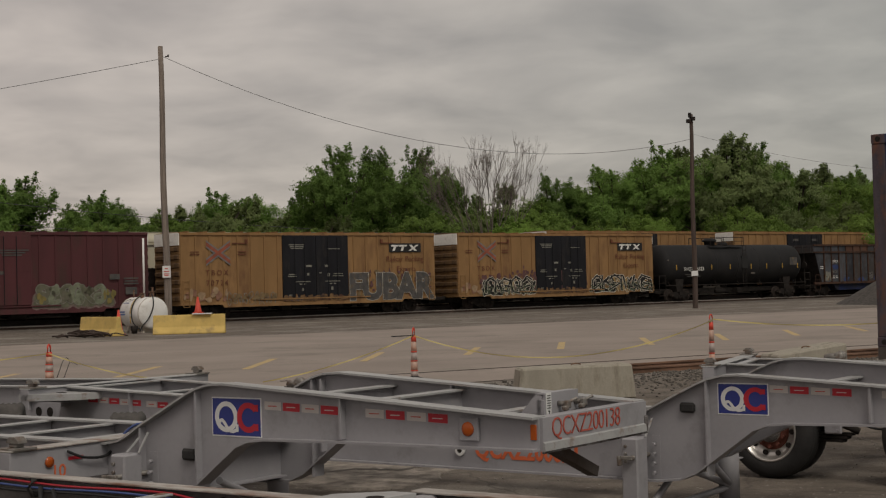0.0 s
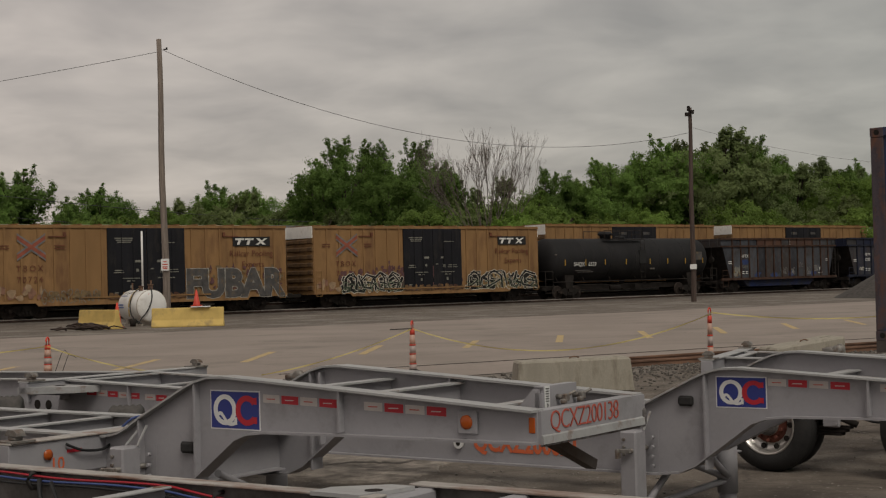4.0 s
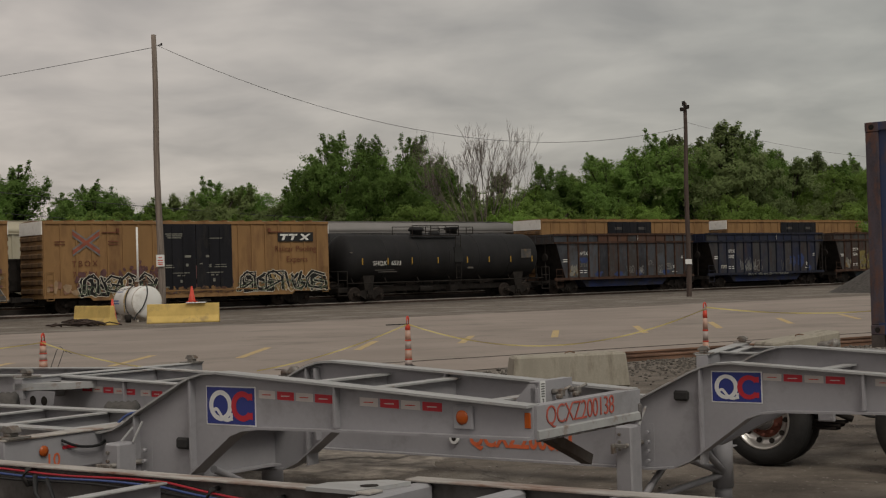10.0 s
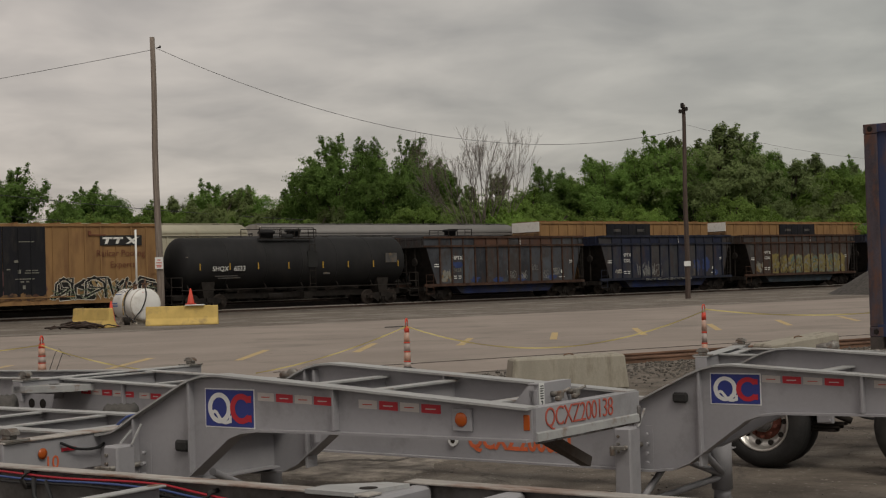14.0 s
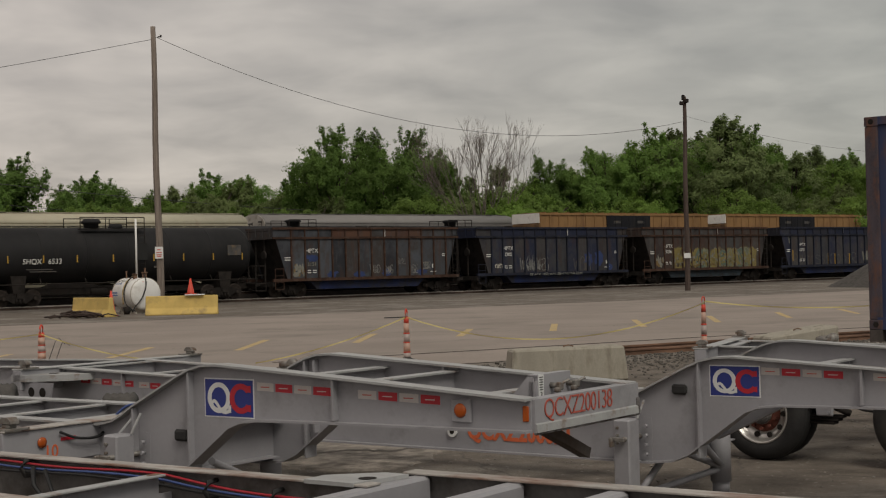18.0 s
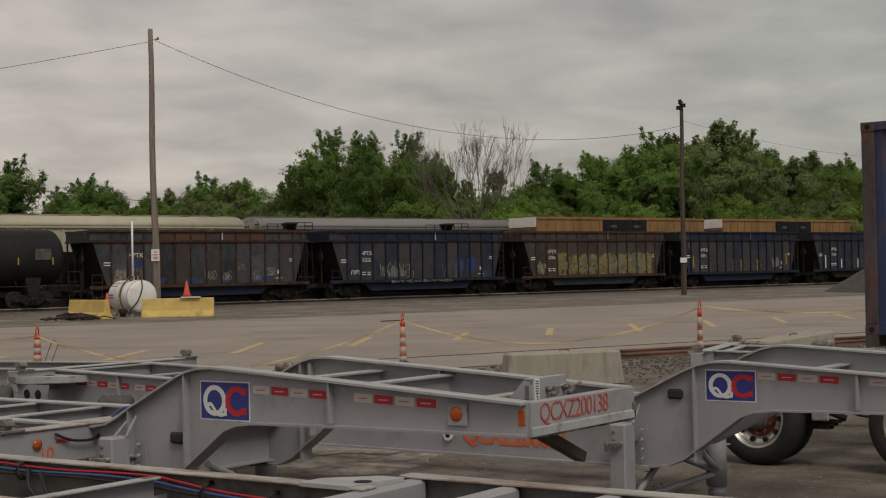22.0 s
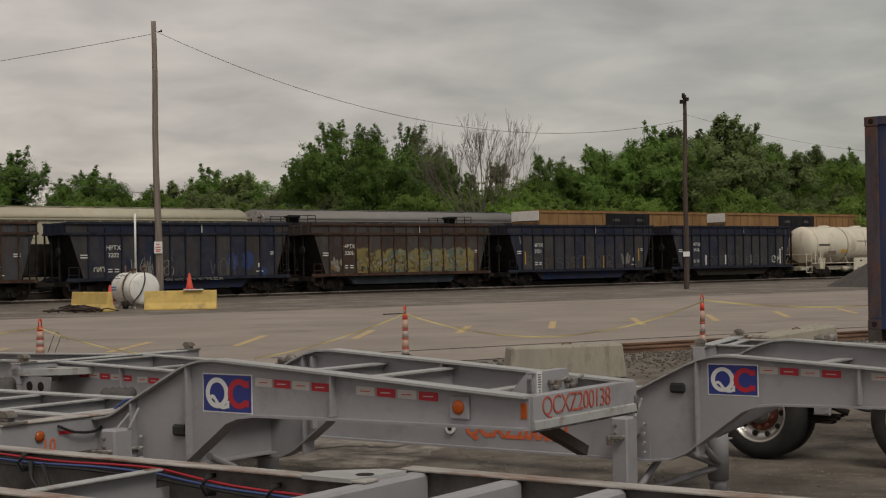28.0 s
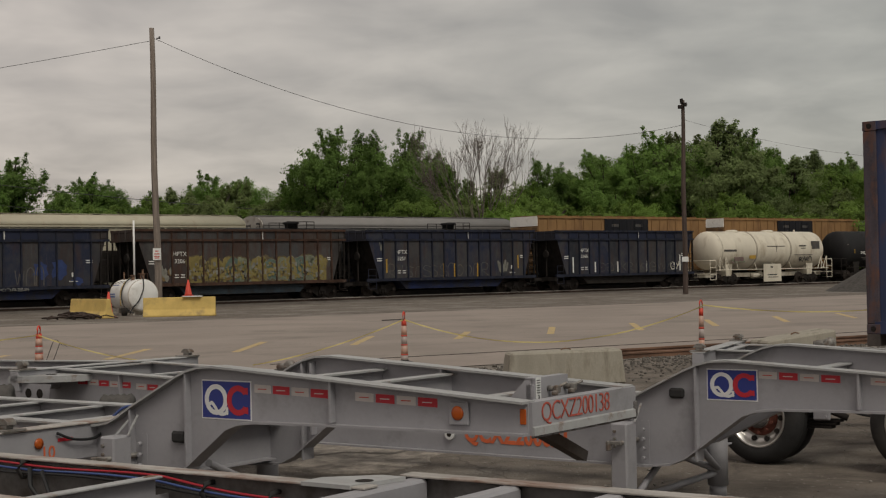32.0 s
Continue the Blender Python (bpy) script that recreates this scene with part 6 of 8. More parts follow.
# ---------------------------------------------------------------- poles and wires
def utility_pole(name, foot, top, r, material, label):
    foot, top = Vector(foot), Vector(top)
    pole = thing(name, pose(*foot), label, "utility pole", "utility poles")
    bm = bmx()
    d = top - foot
    rings = []
    for k in range(11):
        f = k / 10
        c = d * f + Vector((0.03 * math.sin(f * 9), 0.03 * math.cos(f * 7), -0.3 if k == 0 else 0))
        rr = r * (1 - 0.35 * f)
        rings.append([bm.verts.new(c + Vector((rr * math.cos(2 * math.pi * i / 12), rr * math.sin(2 * math.pi * i / 12), 0))) for i in range(12)])
    for ra, rb in zip(rings, rings[1:]):
        for i in range(12):
            bm.faces.new((ra[i], ra[(i + 1) % 12], rb[(i + 1) % 12], rb[i])).smooth = True
    bm.faces.new(rings[-1])
    part("pole", bm, material, pole)
    return pole


P1F, P1T = (-13.7, 72.0, 0.0), (-13.84, 72.0, 14.15)
P2F, P2T = (16.18, 93.7, 0.0), (16.26, 93.7, 12.55)
pole_1 = utility_pole("utility_pole", P1F, P1T, 0.19, M_WOOD, "weathered brown wooden utility pole with a small white sign")
pole_2 = utility_pole("utility_pole", P2F, P2T, 0.18, M_WOODD, "dark wooden utility pole with floodlights on top")
bm = bmx()
box(bm, -0.2, 0.2, -0.24, -0.21, 2.62, 3.2)
sign = part("sign", bm, M_DECWHITE, pole_1, "small white sign with red writing")
for z, w in ((2.72, 0.11), (2.8, 0.13), (2.92, 0.13), (3.06, 0.08)):
    bm = bmx()
    box(bm, -w, w, -0.245, -0.24, z - 0.025, z + 0.025)
    part("sign_text", bm, M_REDP, sign)
bm = bmx()
box(bm, -0.22, 0.2, -0.24, -0.2, 2.1, 2.42)
part("sign", bm, M_DECWHITE, pole_2, "small pale sign")
bm = bmx()
for x, z in ((-0.14, 12.1), (0.2, 12.25)):
    box(bm, x - 0.12, x + 0.12, -0.3, -0.08, z - 0.12, z + 0.12, 0.02)
rod(bm, (-0.2, 0, 12.15), (0.25, 0, 12.2), 0.03, n=6)
box(bm, -0.09, 0.09, -0.15, 0.08, 12.35, 12.65)
part("floodlight", bm, M_UNDER, pole_2, "grey floodlights")
bm = bmx()
rod(bm, (0.1, 0, 13.62), (0.26, 0, 13.64), 0.03, n=6)
rod(bm, (0.26, 0, 13.6), (0.26, 0, 13.72), 0.045, n=6)
part("insulator", bm, M_UNDER, pole_1)


def wire(p, q, sag, r, label="thin sagging overhead wire"):
    p, q = Vector(p), Vector(q)
    bm = bmx()
    pipe(bm, [p.lerp(q, i / 24) - Vector((0, 0, 4 * sag * (i / 24) * (1 - i / 24))) for i in range(25)], r, 5)
    ob = new("overhead_wire", finish("overhead_wire", bm, M_WIRE))
    tagged(ob, label, "wire", "overhead wires")


wire((P1T[0] + 0.1, 72, 13.65), (P2T[0], 93.7, 10.95), 2.55, 0.013)
wire((P1T[0] - 0.1, 72, 13.5), (-44.0, 72, 9.4), 0.25, 0.013)
wire((P2T[0], 93.7, 11.3), (55.0, 116, 11.5), 2.2, 0.008)
wire((-70.0, 140, 15.5), (-12.0, 146, 7.9), 0.8, 0.03)
wire((-70.0, 140, 12.8), (-12.0, 146, 6.4), 0.7, 0.025)

def curve3(pts, k=5):
    """Points of a soft curve through a few points in space."""
    return [tuple(p) for p in curve_through(pts, k)]


# ---------------------------------------------------------------- fuel tank, barriers and cones beside the track
def barrier(m, length, label):
    """A concrete traffic barrier with sloped foot."""
    ob = thing("traffic_barrier", m, label, "barrier", "yellow barriers round the fuel tank")
    bm = bmx()
    prof = [(-0.3, 0.0), (0.3, 0.0), (0.3, 0.08), (0.16, 0.32), (0.09, 0.86), (-0.09, 0.86), (-0.16, 0.32), (-0.3, 0.08)]
    h = length / 2
    u = [bm.verts.new((-h, y, z)) for y, z in prof]
    w = [bm.verts.new((h, y, z)) for y, z in prof]
    for i in range(8):
        bm.faces.new((u[i], w[i], w[(i + 1) % 8], u[(i + 1) % 8]))
    bm.faces.new(u)
    bm.faces.new(w[::-1])
    bmesh.ops.recalc_face_normals(bm, faces=bm.faces)
    bmesh.ops.bevel(bm, geom=list(bm.edges), offset=0.02, segments=1, affect="EDGES")
    part("barrier_body", bm, M_BARRIER, ob)
    return ob


barrier(pose(-11.45, 65.1, 0, 0, 0, 3), 3.2, "yellow painted concrete barrier with an orange cone on it")
barrier(pose(-15.45, 65.15, 0, 0, 0, -46), 3.1, "yellow painted concrete barrier beside the fuel tank")


def traffic_cone(m, label):
    ob = thing("traffic_cone", m, label, "traffic cone", "orange cones")
    bm = bmx()
    lathe(bm, [(0.17, 0.03), (0.16, 0.08), (0.03, 0.72), (0.02, 0.72)], 16)
    part("cone", bm, M_ORANGE, ob)
    bm = bmx()
    box(bm, -0.22, 0.22, -0.22, 0.22, 0, 0.035, 0.01)
    part("base", bm, M_ORANGE, ob)
    return ob


bm = bmx()
box(bm, -0.43, 0.43, -0.22, 0.22, 0, 0.05, 0.01)
tagged(new("plank", finish("plank", bm, M_DECWHITE)), "pale flat board lying on the barrier", "board").matrix_basis = pose(-10.87, 65.1, 0.862, 0, 0, 3)
traffic_cone(pose(-11.05, 65.1, 0.915), "orange traffic cone standing on the yellow barrier")
traffic_cone(pose(-14.75, 65.7, 0, 0, 0, 20) @ Matrix.Diagonal((1.2, 1.2, 1.6, 1)), "orange traffic cone between the barriers")

tank = thing("fuel_tank", pose(-14.38, 69.4, 0, 0, 0, -54), "white horizontal fuel tank with hoses and a vent pipe", "fuel tank")
TR, TL, TZ = 0.76, 1.05, 0.93
prof = [(0.03, -TL - 0.16)] + [(TR * math.sin(i / 6 * math.pi / 2), -TL - 0.16 * math.cos(i / 6 * math.pi / 2)) for i in range(1, 7)]
bm = bmx()
lathe(bm, prof[:-1] + [(TR, -TL), (TR, TL)] + [(r, -x) for r, x in prof[-2::-1]], 36, "X", (0, 0, TZ))
shell = part("tank_shell", bm, M_TANKW, tank)
bm = bmx()
for x in (-TL, TL):
    lathe(bm, [(TR, x - 0.02), (TR + 0.014, x - 0.02), (TR + 0.014, x + 0.02), (TR, x + 0.02)], 36, "X", (0, 0, TZ))
part("end_seam", bm, M_TANKDIRT, shell, "dirty weld seam")
bm = bmx()
for x in (-0.7, 0.7):
    prism(bm, [(x - 0.1, 0.0), (x + 0.1, 0.0), (x + 0.08, 0.42), (x - 0.08, 0.42)], -0.5, 0.5)
for y in (-0.46, 0.46):
    box(bm, -1.0, 1.0, y - 0.04, y + 0.04, 0.0, 0.1)
part("cradle", bm, M_TANKDIRT, tank)
bm = bmx()
rod(bm, (0.1, 0, TZ + TR - 0.05), (0.1, 0, 4.5), 0.05, n=8)
part("vent_pipe", bm, M_TANKW, tank, "tall thin white vent pipe")
for x, y, r, hgt, nm in ((-0.85, -0.1, 0.035, 0.3, "vent_stub"), (0.35, -0.2, 0.1, 0.16, "fill_cap"), (0.75, 0.1, 0.11, 0.22, "outlet_neck"), (0.6, 0.2, 0.04, 0.42, "valve_stem")):
    bm = bmx()
    rod(bm, (x, y, TZ + TR - 0.12), (x, y, TZ + TR + hgt), r, n=10)
    rod(bm, (x, y, TZ + TR + hgt), (x, y, TZ + TR + hgt + 0.04), r * 1.4, n=10)
    part(nm, bm, M_RUSTY, tank)
bm = bmx()
pipe(bm, curve3([(0.35, -0.25, TZ + TR + 0.1), (0.4, -0.62, TZ + 0.58), (0.45, -0.82, TZ + 0.1), (0.8, -0.92, 0.55), (1.1, -0.85, 0.3), (1.25, -0.6, 0.12)]), 0.028)
part("hose", bm, M_CABLE, tank, "black fuel hose")
bm = bmx()
pipe(bm, curve3([(0.75, 0.05, TZ + TR + 0.15), (1.05, 0.0, TZ + 0.8), (1.28, -0.08, TZ + 0.35), (1.28, -0.3, TZ - 0.2), (1.2, -0.6, 0.35), (1.2, -0.75, 0.1)]), 0.03)
part("hose", bm, M_CABLE, tank, "black fuel hose")
bm = bmx()
pipe(bm, curve3([(0.3, -0.25, TZ + TR + 0.1), (0.3, -0.64, TZ + 0.54), (0.3, -0.82, TZ + 0.1), (0.3, -0.8, 0.45)]), 0.03)
part("strap", bm, M_PAINTY, tank, "faded yellow strap")
bm = bmx()
lathe(bm, [(0.13, 0.0), (0.17, 0.36), (0.15, 0.36), (0.12, 0.05)], 14, "Z", (1.25, -1.05, 0))
tagged(new("bucket", finish("bucket", bm, M_UNDER)), "black bucket standing beside the fuel tank", "bucket").matrix_basis = tank.matrix_basis.copy()
for x, a, w, hgt in ((-0.78, 5, 0.62, 0.07), (-0.78, -4, 0.66, 0.07), (-0.7, 40, 0.7, 0.05)):
    bm = bmx()
    yy, zz = -TR * math.cos(radians(a)), TZ + TR * math.sin(radians(a))
    box(bm, x - w / 2, x + w / 2, yy - 0.012, yy + 0.02, zz - hgt / 2, zz + hgt / 2)
    part("stencil_line", bm, M_BLUEP, tank)
bm = bmx()
for k in range(5):
    x = -0.95 + 0.22 * k
    a = radians(48 + 7 * (k % 2))
    rod(bm, (x, -TR * math.cos(a), TZ + TR * math.sin(a) + 0.004), (x + 0.2, -TR * math.cos(a + 0.12), TZ + TR * math.sin(a + 0.12) + 0.004), 0.016, n=5)
part("scribble", bm, M_CABLE, tank, "dark scribbled line")
bm = bmx()
prism(bm, [(TL + 0.02, TZ + 0.45), (TL + 0.1, TZ + 0.45), (TL + 0.1, TZ + 0.58), (TL + 0.02, TZ + 0.58)], -0.2, -0.08)
part("hazard_label", bm, M_REDP, tank)

# heap of dark scrap bars beside the barrier
scrap = thing("scrap_heap", pose(-15.6, 63.2, 0), "low heap of dark twisted scrap", "scrap heap")
rng = random.Random(4)
for k in range(26):
    bm = bmx()
    x, y, a = rng.gauss(0, 0.5), rng.gauss(0, 0.3), rng.uniform(-0.5, 0.5)
    L = rng.uniform(0.3, 0.65)
    z = 0.05 + 0.22 * math.exp(-x * x) * rng.random()
    pipe(bm, [(x - L * math.cos(a), y - L * math.sin(a), z), (x, y, z + rng.uniform(0.02, 0.12)), (x + L * math.cos(a), y + L * math.sin(a), z * 0.6)], rng.uniform(0.025, 0.05), 5)
    part("scrap_piece", bm, M_SCRAP, scrap)

# ---------------------------------------------------------------- delineator posts with caution tape
def delineator(m, height, label, fat=1.0):
    ob = thing("delineator_post", m, label, "traffic post", "delineator posts with tape")
    bm = bmx()
    lathe(bm, [(0.17, 0), (0.17, 0.04), (0.1, 0.06), (0.062, 0.09)], 8, smooth=False)
    part("base", bm, M_RUBBER, ob)
    k = height - 0.15
    # bands from the foot up: lower height, upper height, material
    bands = ((0.07, 0.2, M_REFL), (0.2, 0.22, M_ORANGE), (0.22, 0.42, M_FADED), (0.42, 0.44, M_ORANGE), (0.44, 0.62, M_REFL), (0.62, 0.645, M_ORANGE), (0.645, 0.86, M_FADED), (0.86, 1.0, M_ORANGE))
    for z0, z1, paint in bands:
        bm = bmx()
        lip = 0.004 if z1 - z0 < 0.04 else 0.0
        r0, r1 = (0.062 - 0.022 * z0 + lip) * fat, (0.062 - 0.022 * z1 + lip) * fat
        lathe(bm, [(r0, z0 * k), (r1, z1 * k)], 14)
        part("band", bm, paint, ob, "pale reflective band" if paint is M_REFL else "sun-faded orange band" if paint is M_FADED else "")
    bm = bmx()
    w = 0.034 * fat
    pipe(bm, [(-w, 0, k * 0.99), (-w * 1.1, 0, height - 0.06), (-w * 0.7, 0, height - 0.015), (0, 0, height), (w * 0.7, 0, height - 0.015), (w * 1.1, 0, height - 0.06), (w, 0, k * 0.99)], 0.013 * fat)
    part("handle", bm, M_ORANGE, ob, "looped orange handle")
    return ob


DELIN = (((-8.05, 29.5), 0.84, 1.5), ((-0.62, 28.4), 1.02, 1.2), ((4.98, 27.2), 1.16, 1.0))
for (x, y), hgt, fat in DELIN:
    delineator(pose(x, y, 0, 0, 0, random.uniform(0, 90)), hgt, "orange and white delineator post with yellow tape tied to it", fat)


def tape(points, label="sagging yellow caution tape"):
    bm = bmx()
    prev = None
    for i, p in enumerate(points):
        p = Vector(p)
        a = 0.6 * math.sin(i * 0.9)
        up = Vector((0, math.sin(a), math.cos(a))) * 0.017
        c, d = bm.verts.new(p + up), bm.verts.new(p - up)
        if prev:
            bm.faces.new((prev[0], prev[1], d, c))
        prev = (c, d)
    tagged(new("caution_tape", finish("caution_tape", bm, M_TAPEY)), label, "tape", "caution tape")


def sagged(p, q, sag, n=20):
    p, q = Vector(p), Vector(q)
    return [p.lerp(q, i / n) - Vector((0, 0, 4 * sag * (i / n) * (1 - i / n))) for i in range(n + 1)]


tape(sagged((-0.64, 28.34, 0.86), (-3.6, 28.5, 0.03), 0.1))
tape(sagged((-0.6, 28.34, 0.86), (5.0, 27.14, 1.05), 0.55))
tape(sagged((5.0, 27.14, 1.07), (10.5, 29.0, 1.05), 0.19))
tape(sagged((-8.05, 29.44, 0.66), (-5.3, 29.0, 0.06), 0.1))
tape(sagged((-14.0, 30.5, 0.35), (-8.05, 29.44, 0.66), 0.1))
bm = bmx()
pipe(bm, [(-7.92, 29.4, 0.03), (-7.75, 29.4, 0.5), (-7.68, 29.4, 0.58), (-7.55, 29.4, 0.45)], 0.007, 5)
pipe(bm, [(-7.78, 29.4, 0.03), (-7.6, 29.4, 0.5), (-7.45, 29.4, 0.42)], 0.007, 5)
tagged(new("bent_wire_stake", finish("bent_wire_stake", bm, M_CABLE)), "bent thin wire stakes beside the tape", "wire stake")
bm = bmx()
rod(bm, (-1.05, 28.4, 0.86), (-0.62, 28.35, 0.87), 0.012, n=6)
tagged(new("thin_stick", finish("thin_stick", bm, M_CABLE)), "thin dark stick pushed through the post handle", "stick")

# ---------------------------------------------------------------- faded yellow bay markings on the apron
def stripe(x0, y0, x1, y1, w=0.2):
    d = Vector((x1 - x0, y1 - y0, 0))
    n = Vector((-d.y, d.x, 0)).normalized() * w / 2
    bm = bmx()
    ps = [Vector((x0, y0, 0)) - n, Vector((x1, y1, 0)) - n, Vector((x1, y1, 0)) + n, Vector((x0, y0, 0)) + n]
    a = [bm.verts.new(p + Vector((0, 0, 0.016))) for p in ps]
    bm.faces.new(a)
    bmesh.ops.recalc_face_normals(bm, faces=bm.faces)
    part("paint_stripe", bm, M_PAINTY, apron, "faded yellow paint stripe")


for q in ((-4.66, 33.7, -4.56, 38.6), (-2.05, 35.9, -1.8, 40.7), (0.55, 38.0, 0.94, 42.4), (3.15, 39.9, 3.59, 44.7), (5.83, 41.1, 6.28, 46.5), (8.31, 43.0, 8.99, 48.2), (10.92, 45.0, 11.72, 50.2),
          (13.65, 47.1, 14.4, 52.1), (-7.21, 31.75, -7.11, 36.0), (-10.1, 30.9, -10.1, 34.3)):
    stripe(*q)
# joints of the slab
for k in range(2):
    bm = bmx()
    y0 = 38.7 + 10.4 * k
    p, q = Vector((-40, y0 - 26, 0.0135)), Vector((60, y0 + 40.5, 0.0135))
    n = Vector((-0.55, 0.83, 0)) * 0.012
    bm.faces.new([bm.verts.new(c) for c in (p - n, q - n, q + n, p + n)])
    part("slab_joint", bm, M_BALLAST, apron, "thin dirty joint of the slab")

# near rails let into the yard, and loose ballast beside them
near_track = thing("railway_track", pose(7.0, 31.15, 0.0, 0, 0, 31.3), "rusty steel rails of a disused siding in the yard", "railway track", "yard tracks", "structure")
short_rail = rail_mesh(34)
short_rail.materials[0] = M_RAILRUST
part("rail", short_rail, M_RAILRUST, near_track, at=pose(10.9, 0.0, 0.0))
part("rail", short_rail, M_RAILRUST, near_track, at=pose(11.1, -0.45, -0.05))
flush_rail = rail_mesh(34)
flush_rail.materials[0] = M_DARKSTEEL
part("rail", flush_rail, M_DARKSTEEL, near_track, "worn rail let in flush", at=pose(7, 3.35, -0.145))
# loose ballast stones beside the siding
me_stone = []
rng = random.Random(12)
for k in range(4):
    bm = bmx()
    bmesh.ops.create_icosphere(bm, subdivisions=1, radius=1.0)
    for v in bm.verts:
        v.co *= rng.uniform(0.7, 1.2)
    me_stone.append(bm)
bm = bmx()
verts, faces = [], []
for k in range(4200):
    b0 = me_stone[k % 4]
    s = rng.uniform(0.012, 0.035) if k % 15 else rng.uniform(0.035, 0.06)
    u, w2 = rng.uniform(-8, 14), -abs(rng.gauss(0.3, 2.2)) - 0.55
    a = radians(31.3)
    x, y = 7.0 + u * math.cos(a) - w2 * math.sin(a), 31.15 + u * math.sin(a) + w2 * math.cos(a)
    t = rng.uniform(0, 6.28)
    o = len(verts)
    for v in b0.verts:
        verts.append((x + s * (v.co.x * math.cos(t) - v.co.y * math.sin(t)), y + s * (v.co.x * math.sin(t) + v.co.y * math.cos(t)), s * 0.4 + s * 0.7 * v.co.z))
    for f in b0.faces:
        faces.append([o + v.index for v in f.verts])
me = bpy.data.meshes.new("loose_stones")
me.from_pydata(verts, [], faces)
me.materials.append(M_STONE)
tagged(new("loose_stones", me), "loose grey ballast stones beside the siding", "stones", kind="stuff")

# ---------------------------------------------------------------- concrete blocks
def concrete_block(m, l, d, h, label, chamfer=0.0):
    ob = thing("concrete_block", m, label, "concrete block", "concrete blocks")
    bm = bmx()
    box(bm, -l / 2, l / 2, -d / 2, d / 2, 0, h, 0.03)
    for v in bm.verts:
        v.co += Vector((noise.noise(v.co * 2.1), noise.noise(v.co * 2.7 + Vector((5, 0, 0))), 0)) * 0.02
        if v.co.z > 0.3 * h:
            v.co.x *= 0.95
            v.co.y *= 0.93
            v.co.z += 0.03 * v.co.x / l + 0.015 * noise.noise(v.co * 3.3)
            if chamfer and v.co.x < 0:
                v.co.z -= chamfer
    part("block_body", bm, M_BLOCK, ob)
    bm = bmx()
    pipe(bm, [(-0.08, 0, h - 0.03), (-0.07, 0, h + 0.02), (0, 0, h + 0.035), (0.07, 0, h + 0.02), (0.08, 0, h - 0.03)], 0.012)
    bmesh.ops.translate(bm, verts=bm.verts, vec=(0.05, 0, -0.5 * chamfer))
    part("lifting_eye", bm, M_RUSTY, ob)
    return ob


concrete_block(pose(1.98, 22.75, 0, 0, 0, 6), 1.84, 0.75, 0.52, "weathered beige concrete block beside the siding")
concrete_block(pose(6.0, 24.4, 0, 0, 0, 12), 1.3, 0.75, 0.68, "weathered beige concrete block behind the trailer", 0.13)


# broken slab of old pavement under the parked chassis
def pavement_patch(cx, cy, rx, ry, yaw, seed, label):
    rng = random.Random(seed)
    bm = bmx()
    n = 28
    ring = []
    for i in range(n):
        a = 2 * math.pi * i / n
        k = 1 + 0.28 * noise.noise(Vector((math.cos(a) * 1.7, math.sin(a) * 1.7, seed))) + rng.uniform(-0.07, 0.07)
        ring.append((rx * k * math.cos(a), ry * k * math.sin(a)))
    top = [bm.verts.new((x, y, 0.014)) for x, y in ring]
    low = [bm.verts.new((x * 1.03, y * 1.03, 0.0)) for x, y in ring]
    bm.faces.new(top)
    for i in range(n):
        j = (i + 1) % n
        bm.faces.new((low[i], low[j], top[j], top[i]))
    bmesh.ops.recalc_face_normals(bm, faces=bm.faces)
    ob = new("pavement", finish("pavement", bm, M_PATCH))
    ob.matrix_basis = pose(cx, cy, 0, 0, 0, yaw)
    tagged(ob, label, "pavement", kind="structure")


M_PATCH = mat("old_pavement", (0.23, 0.2, 0.172), 0.95, spread=0.45, scale=5, grain=60, bump=1.0, stain=(0.1, 0.084, 0.07), stain_amount=0.5, stain_scale=4)
pavement_patch(-0.95, 14.3, 0.95, 1.25, 20, 5, "pale broken slab of old pavement with a ragged edge")
# ragged crack along the broken slab
rng = random.Random(19)
bm, prev = bmx(), None
for i in range(30):
    u = i / 29
    x, y = -1.35 + 1.75 * u + rng.uniform(-0.02, 0.02), 14.1 + 0.85 * u + 0.16 * math.sin(u * 9) + rng.uniform(-0.07, 0.07)
    w = 0.05 * (1 - abs(2 * u - 1)) + rng.uniform(0.006, 0.03)
    cur = (bm.verts.new((x, y - w, 0.0185)), bm.verts.new((x, y + w, 0.0185)))
    if prev:
        bm.faces.new((prev[0], cur[0], cur[1], prev[1]))
    prev = cur
tagged(new("pavement_crack", finish("pavement_crack", bm, M_BALLAST)), "dark ragged crack in the old pavement", "crack", kind="structure")
# pebbles and crumbs of asphalt on the near yard
rng = random.Random(77)
verts, faces = [], []
for k in range(1500):
    b0 = me_stone[k % 4]
    s = rng.uniform(0.005, 0.012) if k % 16 else rng.uniform(0.012, 0.022)
    x, y, t = rng.uniform(-3.5, 6.5), rng.uniform(9.5, 21.0), rng.uniform(0, 6.28)
    o = len(verts)
    for v in b0.verts:
        verts.append((x + s * (v.co.x * math.cos(t) - v.co.y * math.sin(t)), y + s * (v.co.x * math.sin(t) + v.co.y * math.cos(t)), s * 0.4 + s * 0.6 * v.co.z))
    for f in b0.faces:
        faces.append([o + v.index for v in f.verts])
me = bpy.data.meshes.new("pebbles")
me.from_pydata(verts, [], faces)
me.materials.append(M_PEBBLE)
tagged(new("pebbles", me), "scattered pebbles and asphalt crumbs on the yard", "pebbles", kind="stuff")


